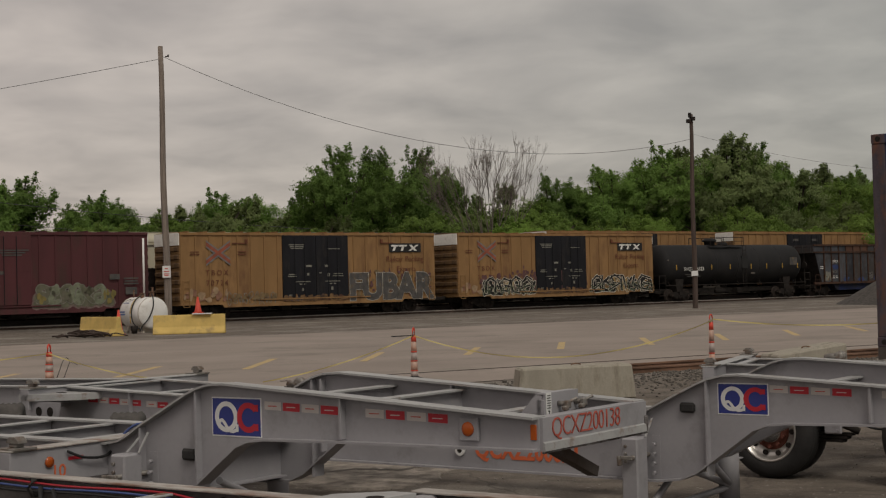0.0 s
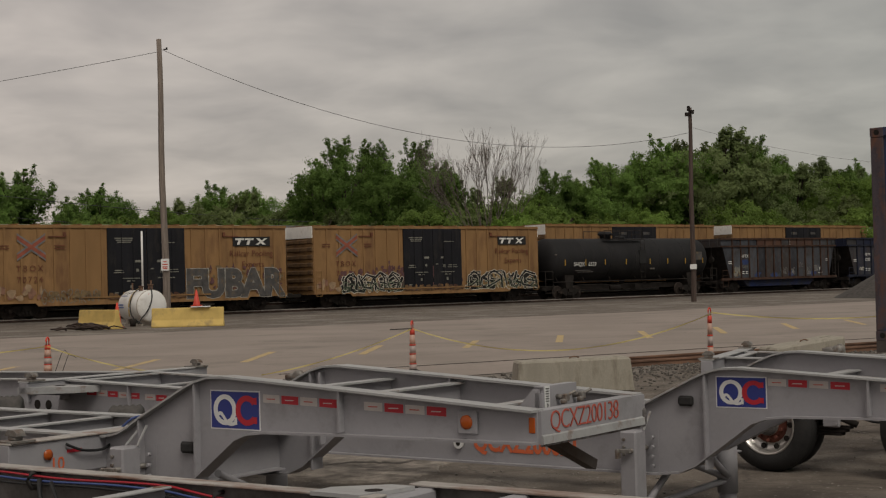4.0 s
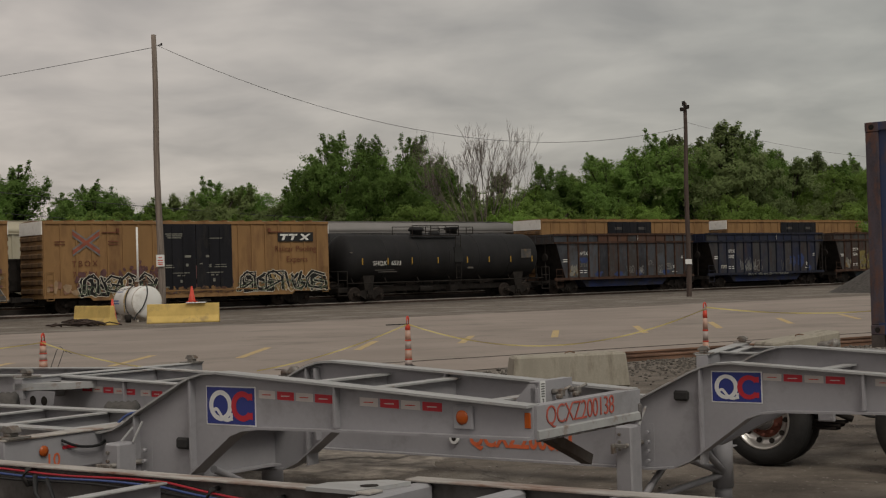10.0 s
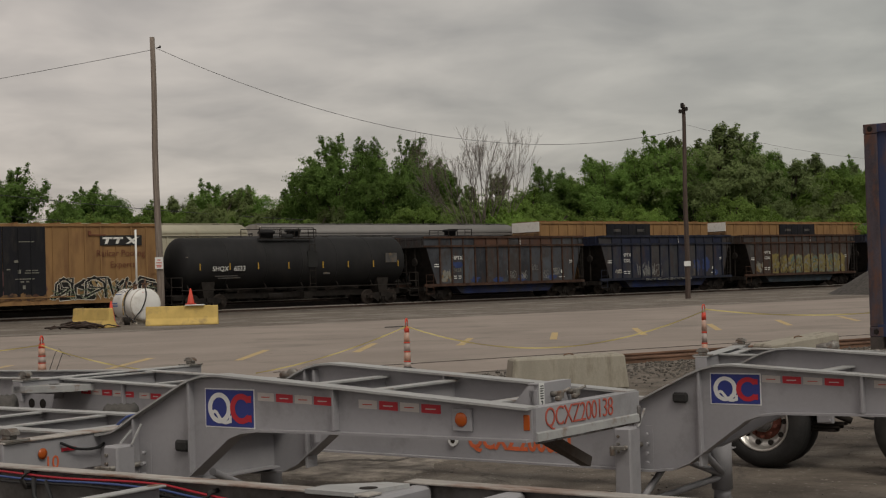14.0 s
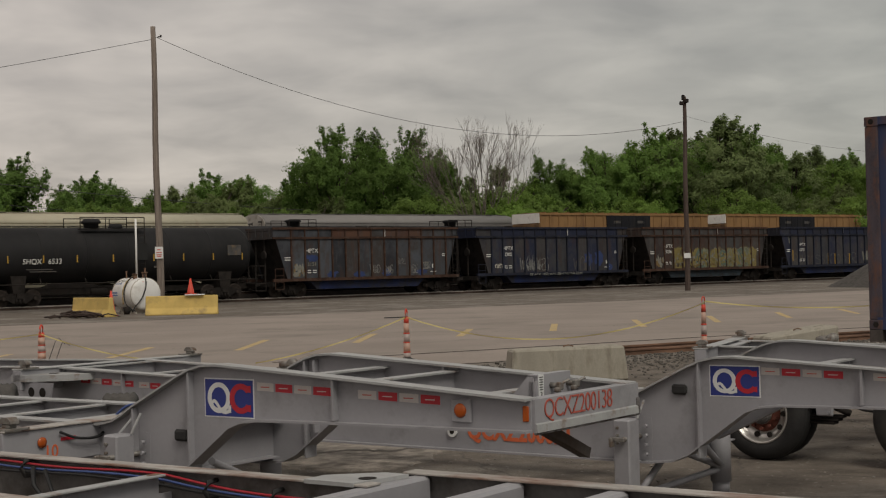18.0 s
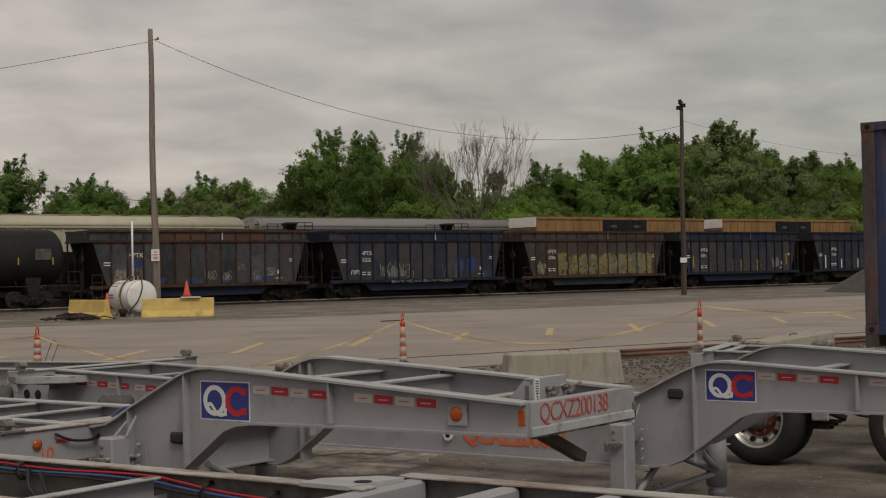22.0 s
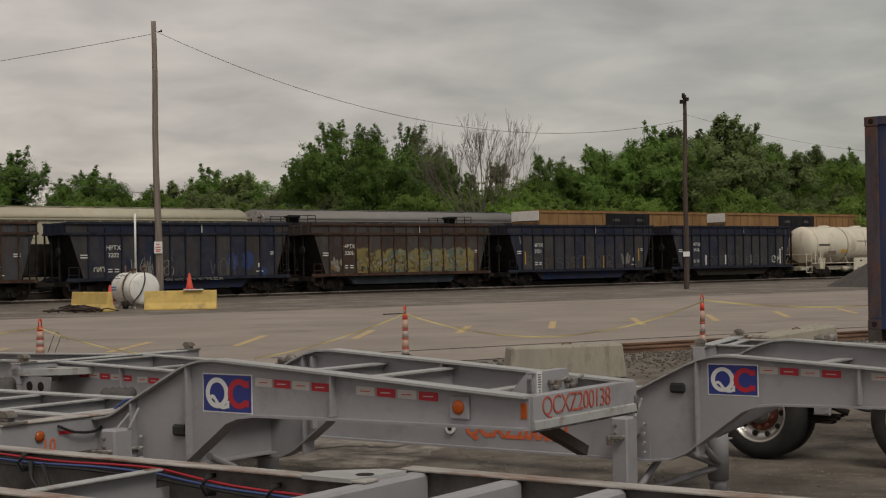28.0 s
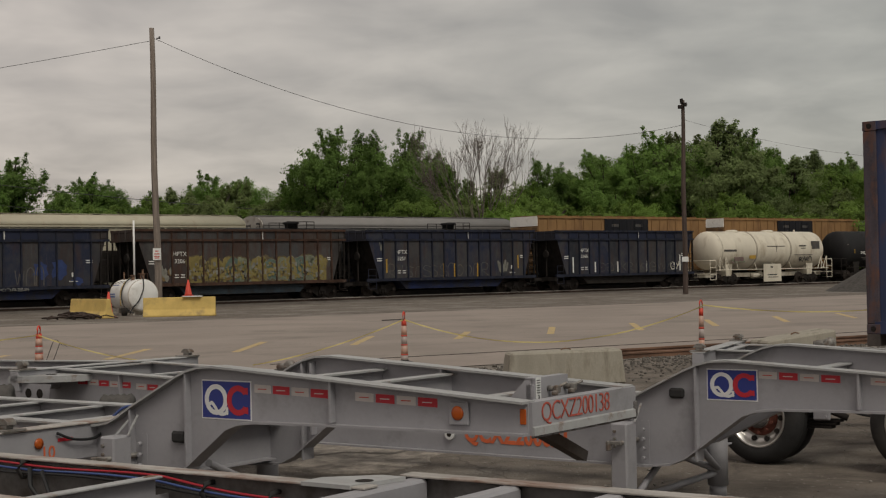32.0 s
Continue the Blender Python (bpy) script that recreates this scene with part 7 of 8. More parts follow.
# ---------------------------------------------------------------- container chassis
def chassis(m, drop, label, number="", text=None, emblem=1.0, buffer=(-0.29, 0.77), shift=(0.0, 0.0), tape_shift=(0.0, 0.0), W=1.12, far_back=0.0, far_leg=0.0, far_in=0.0, far_up=0.0, inner=0.0):
    """Gooseneck container chassis. Local x points to its nose (kink of the neck at 0), y across (near web at 0), z up."""
    ob = thing("container_chassis", m, label, "container chassis", "parked container chassis")
    dz = -drop
    top = [(2.35, 1.08), (1.08, 1.16), (0.25, 1.21), (0.05, 1.222), (-0.08, 1.215), (-0.18, 1.19), (-0.28, 1.15), (-0.71, 0.94), (-0.82, 0.875), (-0.92, 0.83), (-1.05, 0.805), (-12.4, 0.80)]
    low = [(-12.4, 0.45), (-0.6, 0.45), (-0.42, 0.47), (-0.28, 0.53), (0.16, 0.85), (0.26, 0.885), (0.4, 0.9), (0.98, 0.91), (2.35, 0.92)]
    top = [(x, z + dz) for x, z in top]
    low = [(x, z + dz) for x, z in low]
    for y, nm in ((0.0, "near"), (W, "far")):
        if y > 0:
            low = [(x - (far_back if -1 < x < 0.99 else 0), z + far_up) for x, z in low]
            top = [(x, z + far_up) for x, z in top]
        bm = bmx()
        prism(bm, top + low, y - 0.006, y + 0.006)
        beam = part("side_beam", bm, M_CHASSIS, ob)
        bm = bmx()
        strip(bm, [(x, z + 0.012) for x, z in top], y - 0.065, y + 0.065, 0.014)
        part("top_flange", bm, M_CHASSTOP, beam, "pale worn top flange")
        bm = bmx()
        strip(bm, [(x, z) for x, z in low], y - 0.065, y + 0.065, 0.014)
        part("bottom_flange", bm, M_CHASSIS, beam)
        for x, z0, z1 in () if y > 0 and far_back else ((-0.2, 0.5, 1.18), (1.0, 0.92, 1.16), (-0.72, 0.46, 0.93)):
            bm = bmx()
            box(bm, x - 0.008, x + 0.008, y - 0.055, y + 0.055, z0 + dz, z1 + dz)
            part("stiffener", bm, M_CHASSIS, beam)
    # cross members of the neck and of the main frame
    for x, zt, d in ((1.9, 1.07, 0.12), (1.05, 1.125, 0.16), (0.48, 1.14, 0.2), (-1.53, 0.79, 0.2), (-2.3, 0.79, 0.2), (-3.07, 0.79, 0.2), (-3.85, 0.79, 0.2), (-4.6, 0.79, 0.2), (-5.6, 0.80, 0.2), (-6.8, 0.8, 0.2)):
        bm = bmx()
        box(bm, x - 0.006, x + 0.006, 0.006, W - 0.006, zt - d + dz, zt + dz)
        cm = part("cross_member", bm, M_CHASSIS, ob)
        bm = bmx()
        box(bm, x - 0.05, x + 0.05, 0.012, W - 0.012, zt + dz, zt + 0.012 + dz)
        part("cross_flange", bm, M_CHASSTOP, cm)
    # bulkhead and inner stiffeners under the kink
    for x, z0, z1 in ((-0.55, 0.47, 0.9),):
        bm = bmx()
        box(bm, x - 0.006, x + 0.006, 0.007, W - 0.007, z0 + dz, z1 + dz)
        part("bulkhead", bm, M_CHASSIS, ob)
    bm = bmx()
    strip(bm, [(-0.9, 0.5 + dz), (-0.45, 0.5 + dz)], 0.05, W - 0.05, 0.01)
    part("belly_plate", bm, M_CHASSIS, ob)
    if inner:
        edge = [(-0.62, 0.585), (-0.39, 0.592), (-0.2, 0.612), (0.28, 0.85), (0.4, 0.89)]
        edge = [(x, z + dz) for x, z in edge]
        bm = bmx()
        prism(bm, edge + [(0.4, 1.0 + dz), (-0.62, 0.8 + dz)], inner - 0.006, inner + 0.006)
        web = part("inner_web", bm, M_CHASSIS, ob)
        bm = bmx()
        strip(bm, edge, inner - 0.04, inner + 0.04, 0.012)
        part("bottom_flange", bm, M_CHASSIS, web)
    if not far_back:
        bm = bmx()
        box(bm, -0.12, -0.104, W - 0.06, W - 0.006, 0.68 + dz, 1.18 + dz)
        part("inner_stiffener", bm, M_CHASSIS, ob)
    # unseen plate, added to keep sky light out of the kink
    bm = bmx()
    strip(bm, [(-0.95, 0.78 + dz), (-0.4, 0.8 + dz)], 0.007, W - 0.007, 0.01)
    part("sky_block_plate", bm, M_CHASSIS, ob)
    # nose bolster
    bm = bmx()
    prism(bm, [(2.28, 0.905 + dz), (2.37, 0.905 + dz), (2.37, 1.085 + dz), (2.28, 1.085 + dz)], 0.0065, W + 0.05)
    bolster = part("nose_bolster", bm, M_CHASSIS, ob)
    bm = bmx()
    box(bm, 2.36, 2.38, 0.002, W + 0.045, 0.893 + dz, 0.905 + dz, 0.003)
    part("scraped_edge", bm, M_SCRAPED, bolster, "rusty scraped lower edge")
    bm = bmx()
    prism(bm, [(2.369, 0.906 + dz), (2.385, 0.906 + dz), (2.382, 0.948 + dz), (2.369, 0.956 + dz)], 0.004, W + 0.048)
    part("bumper_lip", bm, M_CHASSTOP, bolster, "worn bumper lip along the nose")
    bm = bmx()
    box(bm, 2.27, 2.385, W + 0.02, W + 0.052, 0.9 + dz, 1.0 + dz, 0.008)
    part("scuffed_corner", bm, M_SCRAPED, bolster, "scuffed corner")
    if number:
        me = lettering(number, 0.155, depth=0.002, space=0.88, offset=-0.002)
        me.materials.append(M_REDLET)
        me.transform(Matrix.Rotation(radians(90), 4, "Z") @ Matrix.Diagonal((0.92, 1, 1, 1)))
        part("unit_number", me, M_REDLET, bolster, "red stencilled unit number", at=pose(2.373, 0.47, 1.02 + dz))
    # brace under the nose, its shade put into the dark colour
    bm = bmx()
    prism(bm, [(0.0, -0.03), (0.58, -0.03), (0.58, 0.03), (0.0, 0.03)], -0.035, 0.035)
    bmesh.ops.transform(bm, matrix=Matrix.Translation((2.2, 0.28, 0.92 + dz)) @ Matrix.Rotation(radians(90), 4, "Z") @ Matrix.Rotation(radians(22.5), 4, "Y"), verts=bm.verts)
    part("nose_brace", bm, M_DARKSTEEL, ob, "steel nose brace, coloured dark for its shade")
    # upright plate with couplings for the air hoses
    bm = bmx()
    box(bm, 2.16, 2.18, 0.34, 0.7, 1.03 + dz, 1.18 + dz)
    box(bm, 2.13, 2.18, 0.325, 0.34, 1.03 + dz, 1.15 + dz)
    prism(bm, [(1.98, 1.03 + dz), (2.16, 1.03 + dz), (2.16, 1.175 + dz), (2.12, 1.175 + dz)], 0.325, 0.333)
    box(bm, 2.12, 2.18, 0.333, 0.7, 1.18 + dz, 1.188 + dz)
    plate = part("coupling_plate", bm, M_CHASSIS, ob)
    for y in (0.48, 0.66):
        bm = bmx()
        rod(bm, (2.18, y, 1.12 + dz), (2.23, y, 1.12 + dz), 0.016, n=8)
        box(bm, 2.225, 2.255, y - 0.022, y + 0.022, 1.095 + dz, 1.14 + dz, 0.006)
        box(bm, 2.235, 2.265, y - 0.06, y - 0.02, 1.085 + dz, 1.112 + dz, 0.006)
        rod(bm, (2.24, y + 0.02, 1.13 + dz), (2.27, y + 0.055, 1.15 + dz), 0.009, n=6)
        part("gladhand", bm, M_STEEL, plate, "worn steel air coupling")
    bm = bmx()
    box(bm, 2.181, 2.183, 0.345, 0.4, 1.045 + dz, 1.19 + dz)
    label_ob = part("label", bm, M_DECWHITE, plate, "white label with small print")
    bm = bmx()
    for k in range(6):
        box(bm, 2.183, 2.1845, 0.355, 0.39, 1.1 + 0.014 * k + dz, 1.106 + 0.014 * k + dz)
    part("small_print", bm, M_GRAF_GREY, label_ob)
    me = lettering("3", 0.05, depth=0.001)
    me.materials.append(M_BLACKP)
    me.transform(Matrix.Rotation(radians(90), 4, "Z"))
    part("label_digit", me, M_BLACKP, label_ob, at=pose(2.1845, 0.372, 1.07 + dz))
    # maker's panel: blue and red square with a white ring and a red arc
    ex, et = -0.085 + shift[0], 1.135 + dz + shift[1]
    x0, x1, z0, z1 = ex, ex + 0.41 * emblem, et - 0.23 * emblem, et
    yd = -0.0085
    bm = bmx()
    box(bm, x0 - 0.008, x1 + 0.008, yd, -0.006, z0 - 0.008, z1 + 0.008)
    panel = part("logo_panel", bm, M_DECWHITE, ob, "square emblem panel in blue, white and red")
    bm = bmx()
    box(bm, x0, x1, yd - 0.0015, yd, z0, z1)
    part("panel_ground", bm, M_DECBLUE, panel)

    def arc(cx, cz, ra, rb, wd, a0, a1, mt, lift, nm):
        bm = bmx()
        prev = None
        for k in range(33):
            a = radians(a0 + (a1 - a0) * k / 32)
            o = (cx + ra * math.cos(a), cz + rb * math.sin(a))
            i = (cx + (ra - wd) * math.cos(a), cz + (rb - wd * 0.85) * math.sin(a))
            cur = [bm.verts.new((o[0], yd - lift, o[1])), bm.verts.new((i[0], yd - lift, i[1]))]
            if prev:
                bm.faces.new((prev[0], cur[0], cur[1], prev[1]))
            prev = cur
        part(nm, bm, mt, panel)
    e = emblem
    ez = et - 0.115 * e
    arc(x0 + 0.12 * e, ez, 0.1 * e, 0.097 * e, 0.036 * e, 0, 360, M_DECWHITE, 0.003, "emblem_ring")
    arc(x0 + 0.31 * e, ez, 0.098 * e, 0.094 * e, 0.042 * e, 35, 325, M_DECRED, 0.0035, "emblem_arc")
    for u, v in ((0.388, 0.06), (0.388, -0.06)):
        bm = bmx()
        prism(bm, [(x0 + (u - 0.022) * e, ez + (v - 0.018) * e), (x0 + (u + 0.006) * e, ez + (v - 0.022) * e), (x0 + (u + 0.006) * e, ez + (v + 0.022) * e), (x0 + (u - 0.022) * e, ez + (v + 0.02) * e)], yd - 0.0048, yd - 0.0042)
        part("emblem_serif", bm, M_DECRED, panel)
    bm = bmx()
    tail = curve_through([(x0 + u * e, ez + v * e) for u, v in ((0.06, -0.03), (0.085, -0.022), (0.11, -0.045), (0.14, -0.08), (0.175, -0.09), (0.21, -0.08))])
    ribbon(bm, tail, 0.022 * e, yd - 0.0045)
    prism(bm, [(x0 + 0.2 * e, ez - 0.092 * e), (x0 + 0.226 * e, ez - 0.092 * e), (x0 + 0.226 * e, ez - 0.045 * e), (x0 + 0.205 * e, ez - 0.045 * e)], yd - 0.0062, yd - 0.0055)
    part("emblem_bar", bm, M_DECWHITE, panel)
    # reflective tape
    for k, (xa, row) in enumerate(((0.36, 4), (1.16, 4))):
        for q in range(row):
            x = xa + q * 0.152 + tape_shift[0]
            zt = 1.1 + tape_shift[1] - (x - 0.35) * 0.028 + dz
            bm = bmx()
            prism(bm, [(x, zt - 0.025), (x + 0.135, zt - 0.029), (x + 0.135, zt + 0.021), (x, zt + 0.025)], -0.008, -0.006)
            tp = part("reflective_tape", bm, M_DECRED if q % 2 else M_TAPEW, ob)
            bm = bmx()
            box(bm, x + 0.03, x + 0.1, -0.009, -0.008, zt - 0.006, zt)
            part("tape_print", bm, M_TAPEW if q % 2 else M_REDP, tp)
    # amber lamps
    bm = bmx()
    box(bm, 1.84, 1.97, -0.026, -0.006, 0.945 + dz, 1.075 + dz, 0.006)
    lampbox = part("lamp_box", bm, M_CHASSIS, ob)
    bm = bmx()
    lathe(bm, [(0.04, -0.026), (0.04, -0.031), (0.025, -0.036), (0.002, -0.037)], 18, "Y", (1.902, 0, 1.012 + dz))
    part("lens", bm, M_AMBER, lampbox, "round amber lens")
    bm = bmx()
    box(bm, 2.3, 2.34, -0.014, -0.006, 0.965 + dz, 1.05 + dz, 0.004)
    part("marker_lamp", bm, M_AMBER, ob, "amber side marker lamp")
    bm = bmx()
    box(bm, buffer[0] - 0.06, buffer[0] + 0.06, -0.045, -0.006, buffer[1] - 0.037, buffer[1] + 0.037, 0.015)
    part("rubber_buffer", bm, M_RUBBER, ob)
    # landing gear
    yl = W + 0.1 - far_in
    for y in (-0.16, W + 0.16 - far_in):
        bm = bmx()
        if y < 0:
            box(bm, -0.8, -0.665, y - 0.08, y + 0.08, 0.12, 0.77 + dz, 0.012)
        else:
            rod(bm, (-0.73 + far_leg, y, 0.12), (-0.73 + far_leg, y, 0.75 + dz), 0.08, n=20)
        gear = part("landing_leg", bm, M_CHASSIS, ob)
        bm = bmx()
        if y < 0:
            box(bm, -0.785, -0.68, y - 0.065, y + 0.065, 0.02, 0.14, 0.01)
        else:
            rod(bm, (-0.73 + far_leg, y, 0.02), (-0.73 + far_leg, y, 0.14), 0.066, n=16)
        part("inner_leg", bm, M_CHASSIS, gear)
        bm = bmx()
        fx = -0.73 + (far_leg if y > 0 else 0)
        box(bm, fx - 0.09, fx + 0.09, y - 0.1, y + 0.1, 0.0, 0.022)
        part("foot", bm, M_CHASSIS, gear)
        bm = bmx()
        ym = 0.0 if y < 0 else W
        box(bm, -0.665, -0.6, min(ym, ym + 0.05 * (y - ym)), max(ym, ym + 0.3 * (y - ym)), 0.45 + dz, 0.77 + dz)
        for q in range(4):
            for xx in (-0.632,):
                lathe(bm, [(0.014, ym + 0.3 * (y - ym) - 0.015), (0.014, ym + 0.3 * (y - ym) + 0.015)], 6, "Y", (xx, 0, 0.5 + 0.07 * q + dz))
        part("leg_bracket", bm, M_CHASSIS, gear)
        bm = bmx()
        for q in range(3):
            lathe(bm, [(0.012, y - 0.095), (0.012, y - 0.08)], 6, "Y", (-0.76, 0, 0.6 + 0.055 * q + dz))
        tagged(part("bolt_heads", bm, M_STEEL, gear), kind="stuff")
    bm = bmx()
    rod(bm, (-0.7, -0.28, 0.63 + dz), (-0.7, yl, 0.63 + dz), 0.018, n=8)
    box(bm, -0.79, -0.68, -0.3, -0.275, 0.615 + dz, 0.645 + dz, 0.005)
    box(bm, -0.79, -0.765, -0.33, -0.275, 0.575 + dz, 0.645 + dz, 0.005)
    part("crank_shaft", bm, M_STEEL, ob)
    for p, q in (((-0.62, 0.3, 0.5 + dz), (-0.65, -0.1, 0.14)), ((-0.55, 0.3, 0.5 + dz), (-0.7 + far_leg, yl, 0.24)), ((-0.35, 0.3, 0.56 + dz), (-0.7 + far_leg, yl, 0.25)), ((-0.66, -0.1, 0.1), (-0.72 + far_leg, yl, 0.22))):
        bm = bmx()
        rod(bm, p, q, 0.026, n=8)
        part("leg_brace", bm, M_CHASSIS, ob)
    # light triangular bracket over the leg
    bm = bmx()
    for p, q in (((-0.77, -0.12, 0.77 + dz), (-0.73, -0.05, 0.86 + dz)), ((-0.66, -0.12, 0.77 + dz), (-0.64, -0.05, 0.9 + dz))):
        rod(bm, p, q, 0.008, n=5)
    part("leg_gusset", bm, M_CHASSTOP, ob)
    # rear axles
    bm = bmx()
    for x in (-11.2, -12.2):
        box(bm, x - 0.07, x + 0.07, -0.3, W + 0.3, 0.45, 0.55)
    axle = part("axle", bm, M_UNDER, ob)
    for x in (-11.2, -12.2):
        for y in (-0.55, W + 0.25):
            bm = bmx()
            lathe(bm, [(0.3, y), (0.45, y), (0.5, y + 0.05), (0.5, y + 0.25), (0.45, y + 0.3), (0.3, y + 0.3)], 24, "Y", (x, 0, 0.5))
            part("tyre", bm, M_RUBBER, axle)
    if text:
        me = lettering(text, 0.205, depth=0.002, space=0.98, offset=0.006)
        me.transform(Matrix.Diagonal((0.83, 1, 1, 1)))
        me.materials.append(M_ORLET)
        part("unit_number", me, M_ORLET, ob, "orange stencilled unit number", at=pose(-1.77, -0.009, 0.598 + dz))
        bm = bmx()
        lathe(bm, [(0.045, -0.03), (0.045, -0.006)], 14, "Y", (-2.4, 0, 0.585 + dz))
        socket = part("lamp_socket", bm, M_DECWHITE, ob, "small pale round lamp socket")
        bm = bmx()
        lathe(bm, [(0.022, -0.032), (0.022, -0.03)], 12, "Y", (-2.4, 0, 0.585 + dz))
        part("socket_hole", bm, M_UNDER, socket)
    return ob


def bolster_with_locks(ob, x, z, y0, y1, deep=0.2, worn=None):
    """A cross bolster with a twist lock at each end."""
    bm = bmx()
    box(bm, x - 0.06, x + 0.06, y0, y1, z - deep, z - 0.012, 0.006)
    b = part("bolster", bm, M_CHASSIS, ob)
    bm = bmx()
    box(bm, x - 0.075, x + 0.075, y0, y1, z - 0.012, z, 0.003)
    part("bolster_top", bm, worn or M_CHASSTOP, b, "pale worn bolster top")
    for y in (y0 + 0.1, y1 - 0.1):
        bm = bmx()
        box(bm, x - 0.09, x + 0.09, y - 0.09, y + 0.09, z, z + 0.012)
        box(bm, x - 0.04, x + 0.04, y - 0.032, y + 0.032, z + 0.012, z + 0.04, 0.006)
        prism(bm, [(x - 0.06, z + 0.04), (x + 0.06, z + 0.04), (x + 0.055, z + 0.058), (x + 0.025, z + 0.08), (x - 0.025, z + 0.08), (x - 0.055, z + 0.058)], y - 0.036, y + 0.036)
        part("twist_lock", bm, M_STEEL, b, "worn steel twist lock")
    return b


CH_YAW = -36.0
KINK_A = Vector((0.49, 7.80, 0)) + Vector((-math.cos(radians(36)), math.sin(radians(36)), 0)) * 2.35
chassis_a = chassis(pose(KINK_A.x, KINK_A.y, 0, 0, 0, CH_YAW), 0.0, "grey gooseneck container chassis with a blue and red emblem", number="QCXZ200138")
bol = bolster_with_locks(chassis_a, -1.15, 0.835, -0.8, 1.85, 0.24, M_WORN)
bm = bmx()
lathe(bm, [(0.036, 0.07), (0.036, 0.075), (0.01, 0.08)], 16, "X", (-1.15, -0.5, 0.735))
part("lens", bm, M_AMBER, bol, "round amber lens")
bm = bmx()
box(bm, -1.088, -1.084, -0.34, -0.22, 0.73, 0.752)
part("reflective_tape", bm, M_DECRED, bol)
me = lettering("10", 0.12, depth=0.002)
me.materials.append(M_ORLET)
me.transform(Matrix.Rotation(radians(90), 4, "Z"))
part("bolster_digits", me, M_ORLET, bol, at=pose(-1.087, -0.42, 0.665))
for y0, y1, dip in ((-0.36, 0.06, 0.05),):
    bm = bmx()
    pipe(bm, curve3([(-1.07, y0, 0.79), (-1.05, y0 + 0.12, 0.79 - dip), (-1.05, y1 - 0.12, 0.78 - dip), (-1.07, y1, 0.79)]), 0.01)
    part("sagging_cable", bm, M_CABLE, bol, "black cable sagging under the bolster")
bm = bmx()
pipe(bm, curve3([(-1.6, 0.5, 0.72), (-1.45, 0.55, 0.86), (-1.3, 0.6, 0.86), (-1.15, 0.65, 0.74)]), 0.01)
part("air_hose", bm, M_HOSEB, chassis_a, "dull blue air hose")
chassis(pose(2.05, 10.37, 0, 0, 0, CH_YAW), 0.105, "grey gooseneck container chassis behind the first one", text="QCXZ200021", emblem=0.91, buffer=(-0.36, 0.88), shift=(-0.035, 0.025), tape_shift=(-0.09, 0.03), W=1.15, far_back=0.5, far_leg=0.34, far_in=0.61, far_up=0.055, inner=0.3)

# nearest chassis: only its worn frame shows
near_c = thing("container_chassis", pose(-0.79, 7.14, 0, 0, 0, -35.2), "worn grey container chassis frame with red and blue air hoses", "container chassis", "parked container chassis")
for y, xa, xb, zt in ((0.0, -9.0, 0.58, 0.8), (0.44, 0.46, 6.0, 0.8), (-1.06, -9.0, 6.0, 0.8)):
    bm = bmx()
    box(bm, xa, xb, y - 0.007, y + 0.007, 0.46, zt - 0.012)
    # web is shaded by its paint, darker than the flanges
    beam = part("side_beam", bm, M_DIMGREY, near_c, "side web darkened in colour for its shade")
    bm = bmx()
    box(bm, xa, xb, y - 0.055, y + 0.055, zt - 0.012, zt, 0.003)
    part("top_flange", bm, M_WORN, beam, "pale flange with worn rusty paint")
    bm = bmx()
    box(bm, xa, xb, y - 0.055, y + 0.055, 0.446, 0.46)
    part("bottom_flange", bm, M_CHASSIS, beam)
for x, ya, yb in ((0.56, -1.0, 0.42), (1.1, -1.0, 0.42), (1.65, -1.0, 0.42), (2.2, -1.0, 0.42), (2.9, -1.0, 0.42)):
    bm = bmx()
    box(bm, x - 0.05, x + 0.05, ya, yb, 0.55, 0.785, 0.015)
    part("cross_beam", bm, M_CHASSIS, near_c)
bm = bmx()
box(bm, -0.757, -0.745, -1.05, -0.1, 0.5, 0.768)
box(bm, -0.757, -0.745, -0.1, -0.008, 0.5, 0.675)
channel = part("cross_member", bm, M_CHASSIS, near_c)
bm = bmx()
box(bm, -0.765, -0.69, -1.05, -0.1, 0.768, 0.78, 0.003)
part("cross_flange", bm, M_CHASSTOP, channel)
bm = bmx()
blob(bm, 0, 0, 0.03, 0.05, 0, random.Random(4), 10, 0.35)
bmesh.ops.rotate(bm, verts=bm.verts, cent=(0, 0, 0), matrix=Matrix.Rotation(radians(-90), 3, "X"))
bmesh.ops.translate(bm, verts=bm.verts, vec=(-0.727, -0.16, 0.7815))
bmesh.ops.recalc_face_normals(bm, faces=bm.faces)
part("rust_patch", bm, M_RUSTY, channel, "rust at the weld")
bm = bmx()
pl = [bm.verts.new(q) for q in ((0.2, -0.06, 0.806), (0.5, -0.06, 0.806), (0.56, 0.3, 0.806), (0.42, 0.3, 0.806), (0.2, 0.1, 0.806))]
ge = bmesh.ops.extrude_face_region(bm, geom=[bm.faces.new(pl)])
bmesh.ops.translate(bm, verts=[q for q in ge["geom"] if isinstance(q, bmesh.types.BMVert)], vec=(0, 0, -0.02))
bmesh.ops.recalc_face_normals(bm, faces=bm.faces)
gus = part("gusset_plate", bm, M_CHASSTOP, near_c)
bm = bmx()
lathe(bm, [(0.045, 0.807), (0.045, 0.809)], 16, "Z", (0.47, 0.09, 0))
part("gusset_hole", bm, M_UNDER, gus)


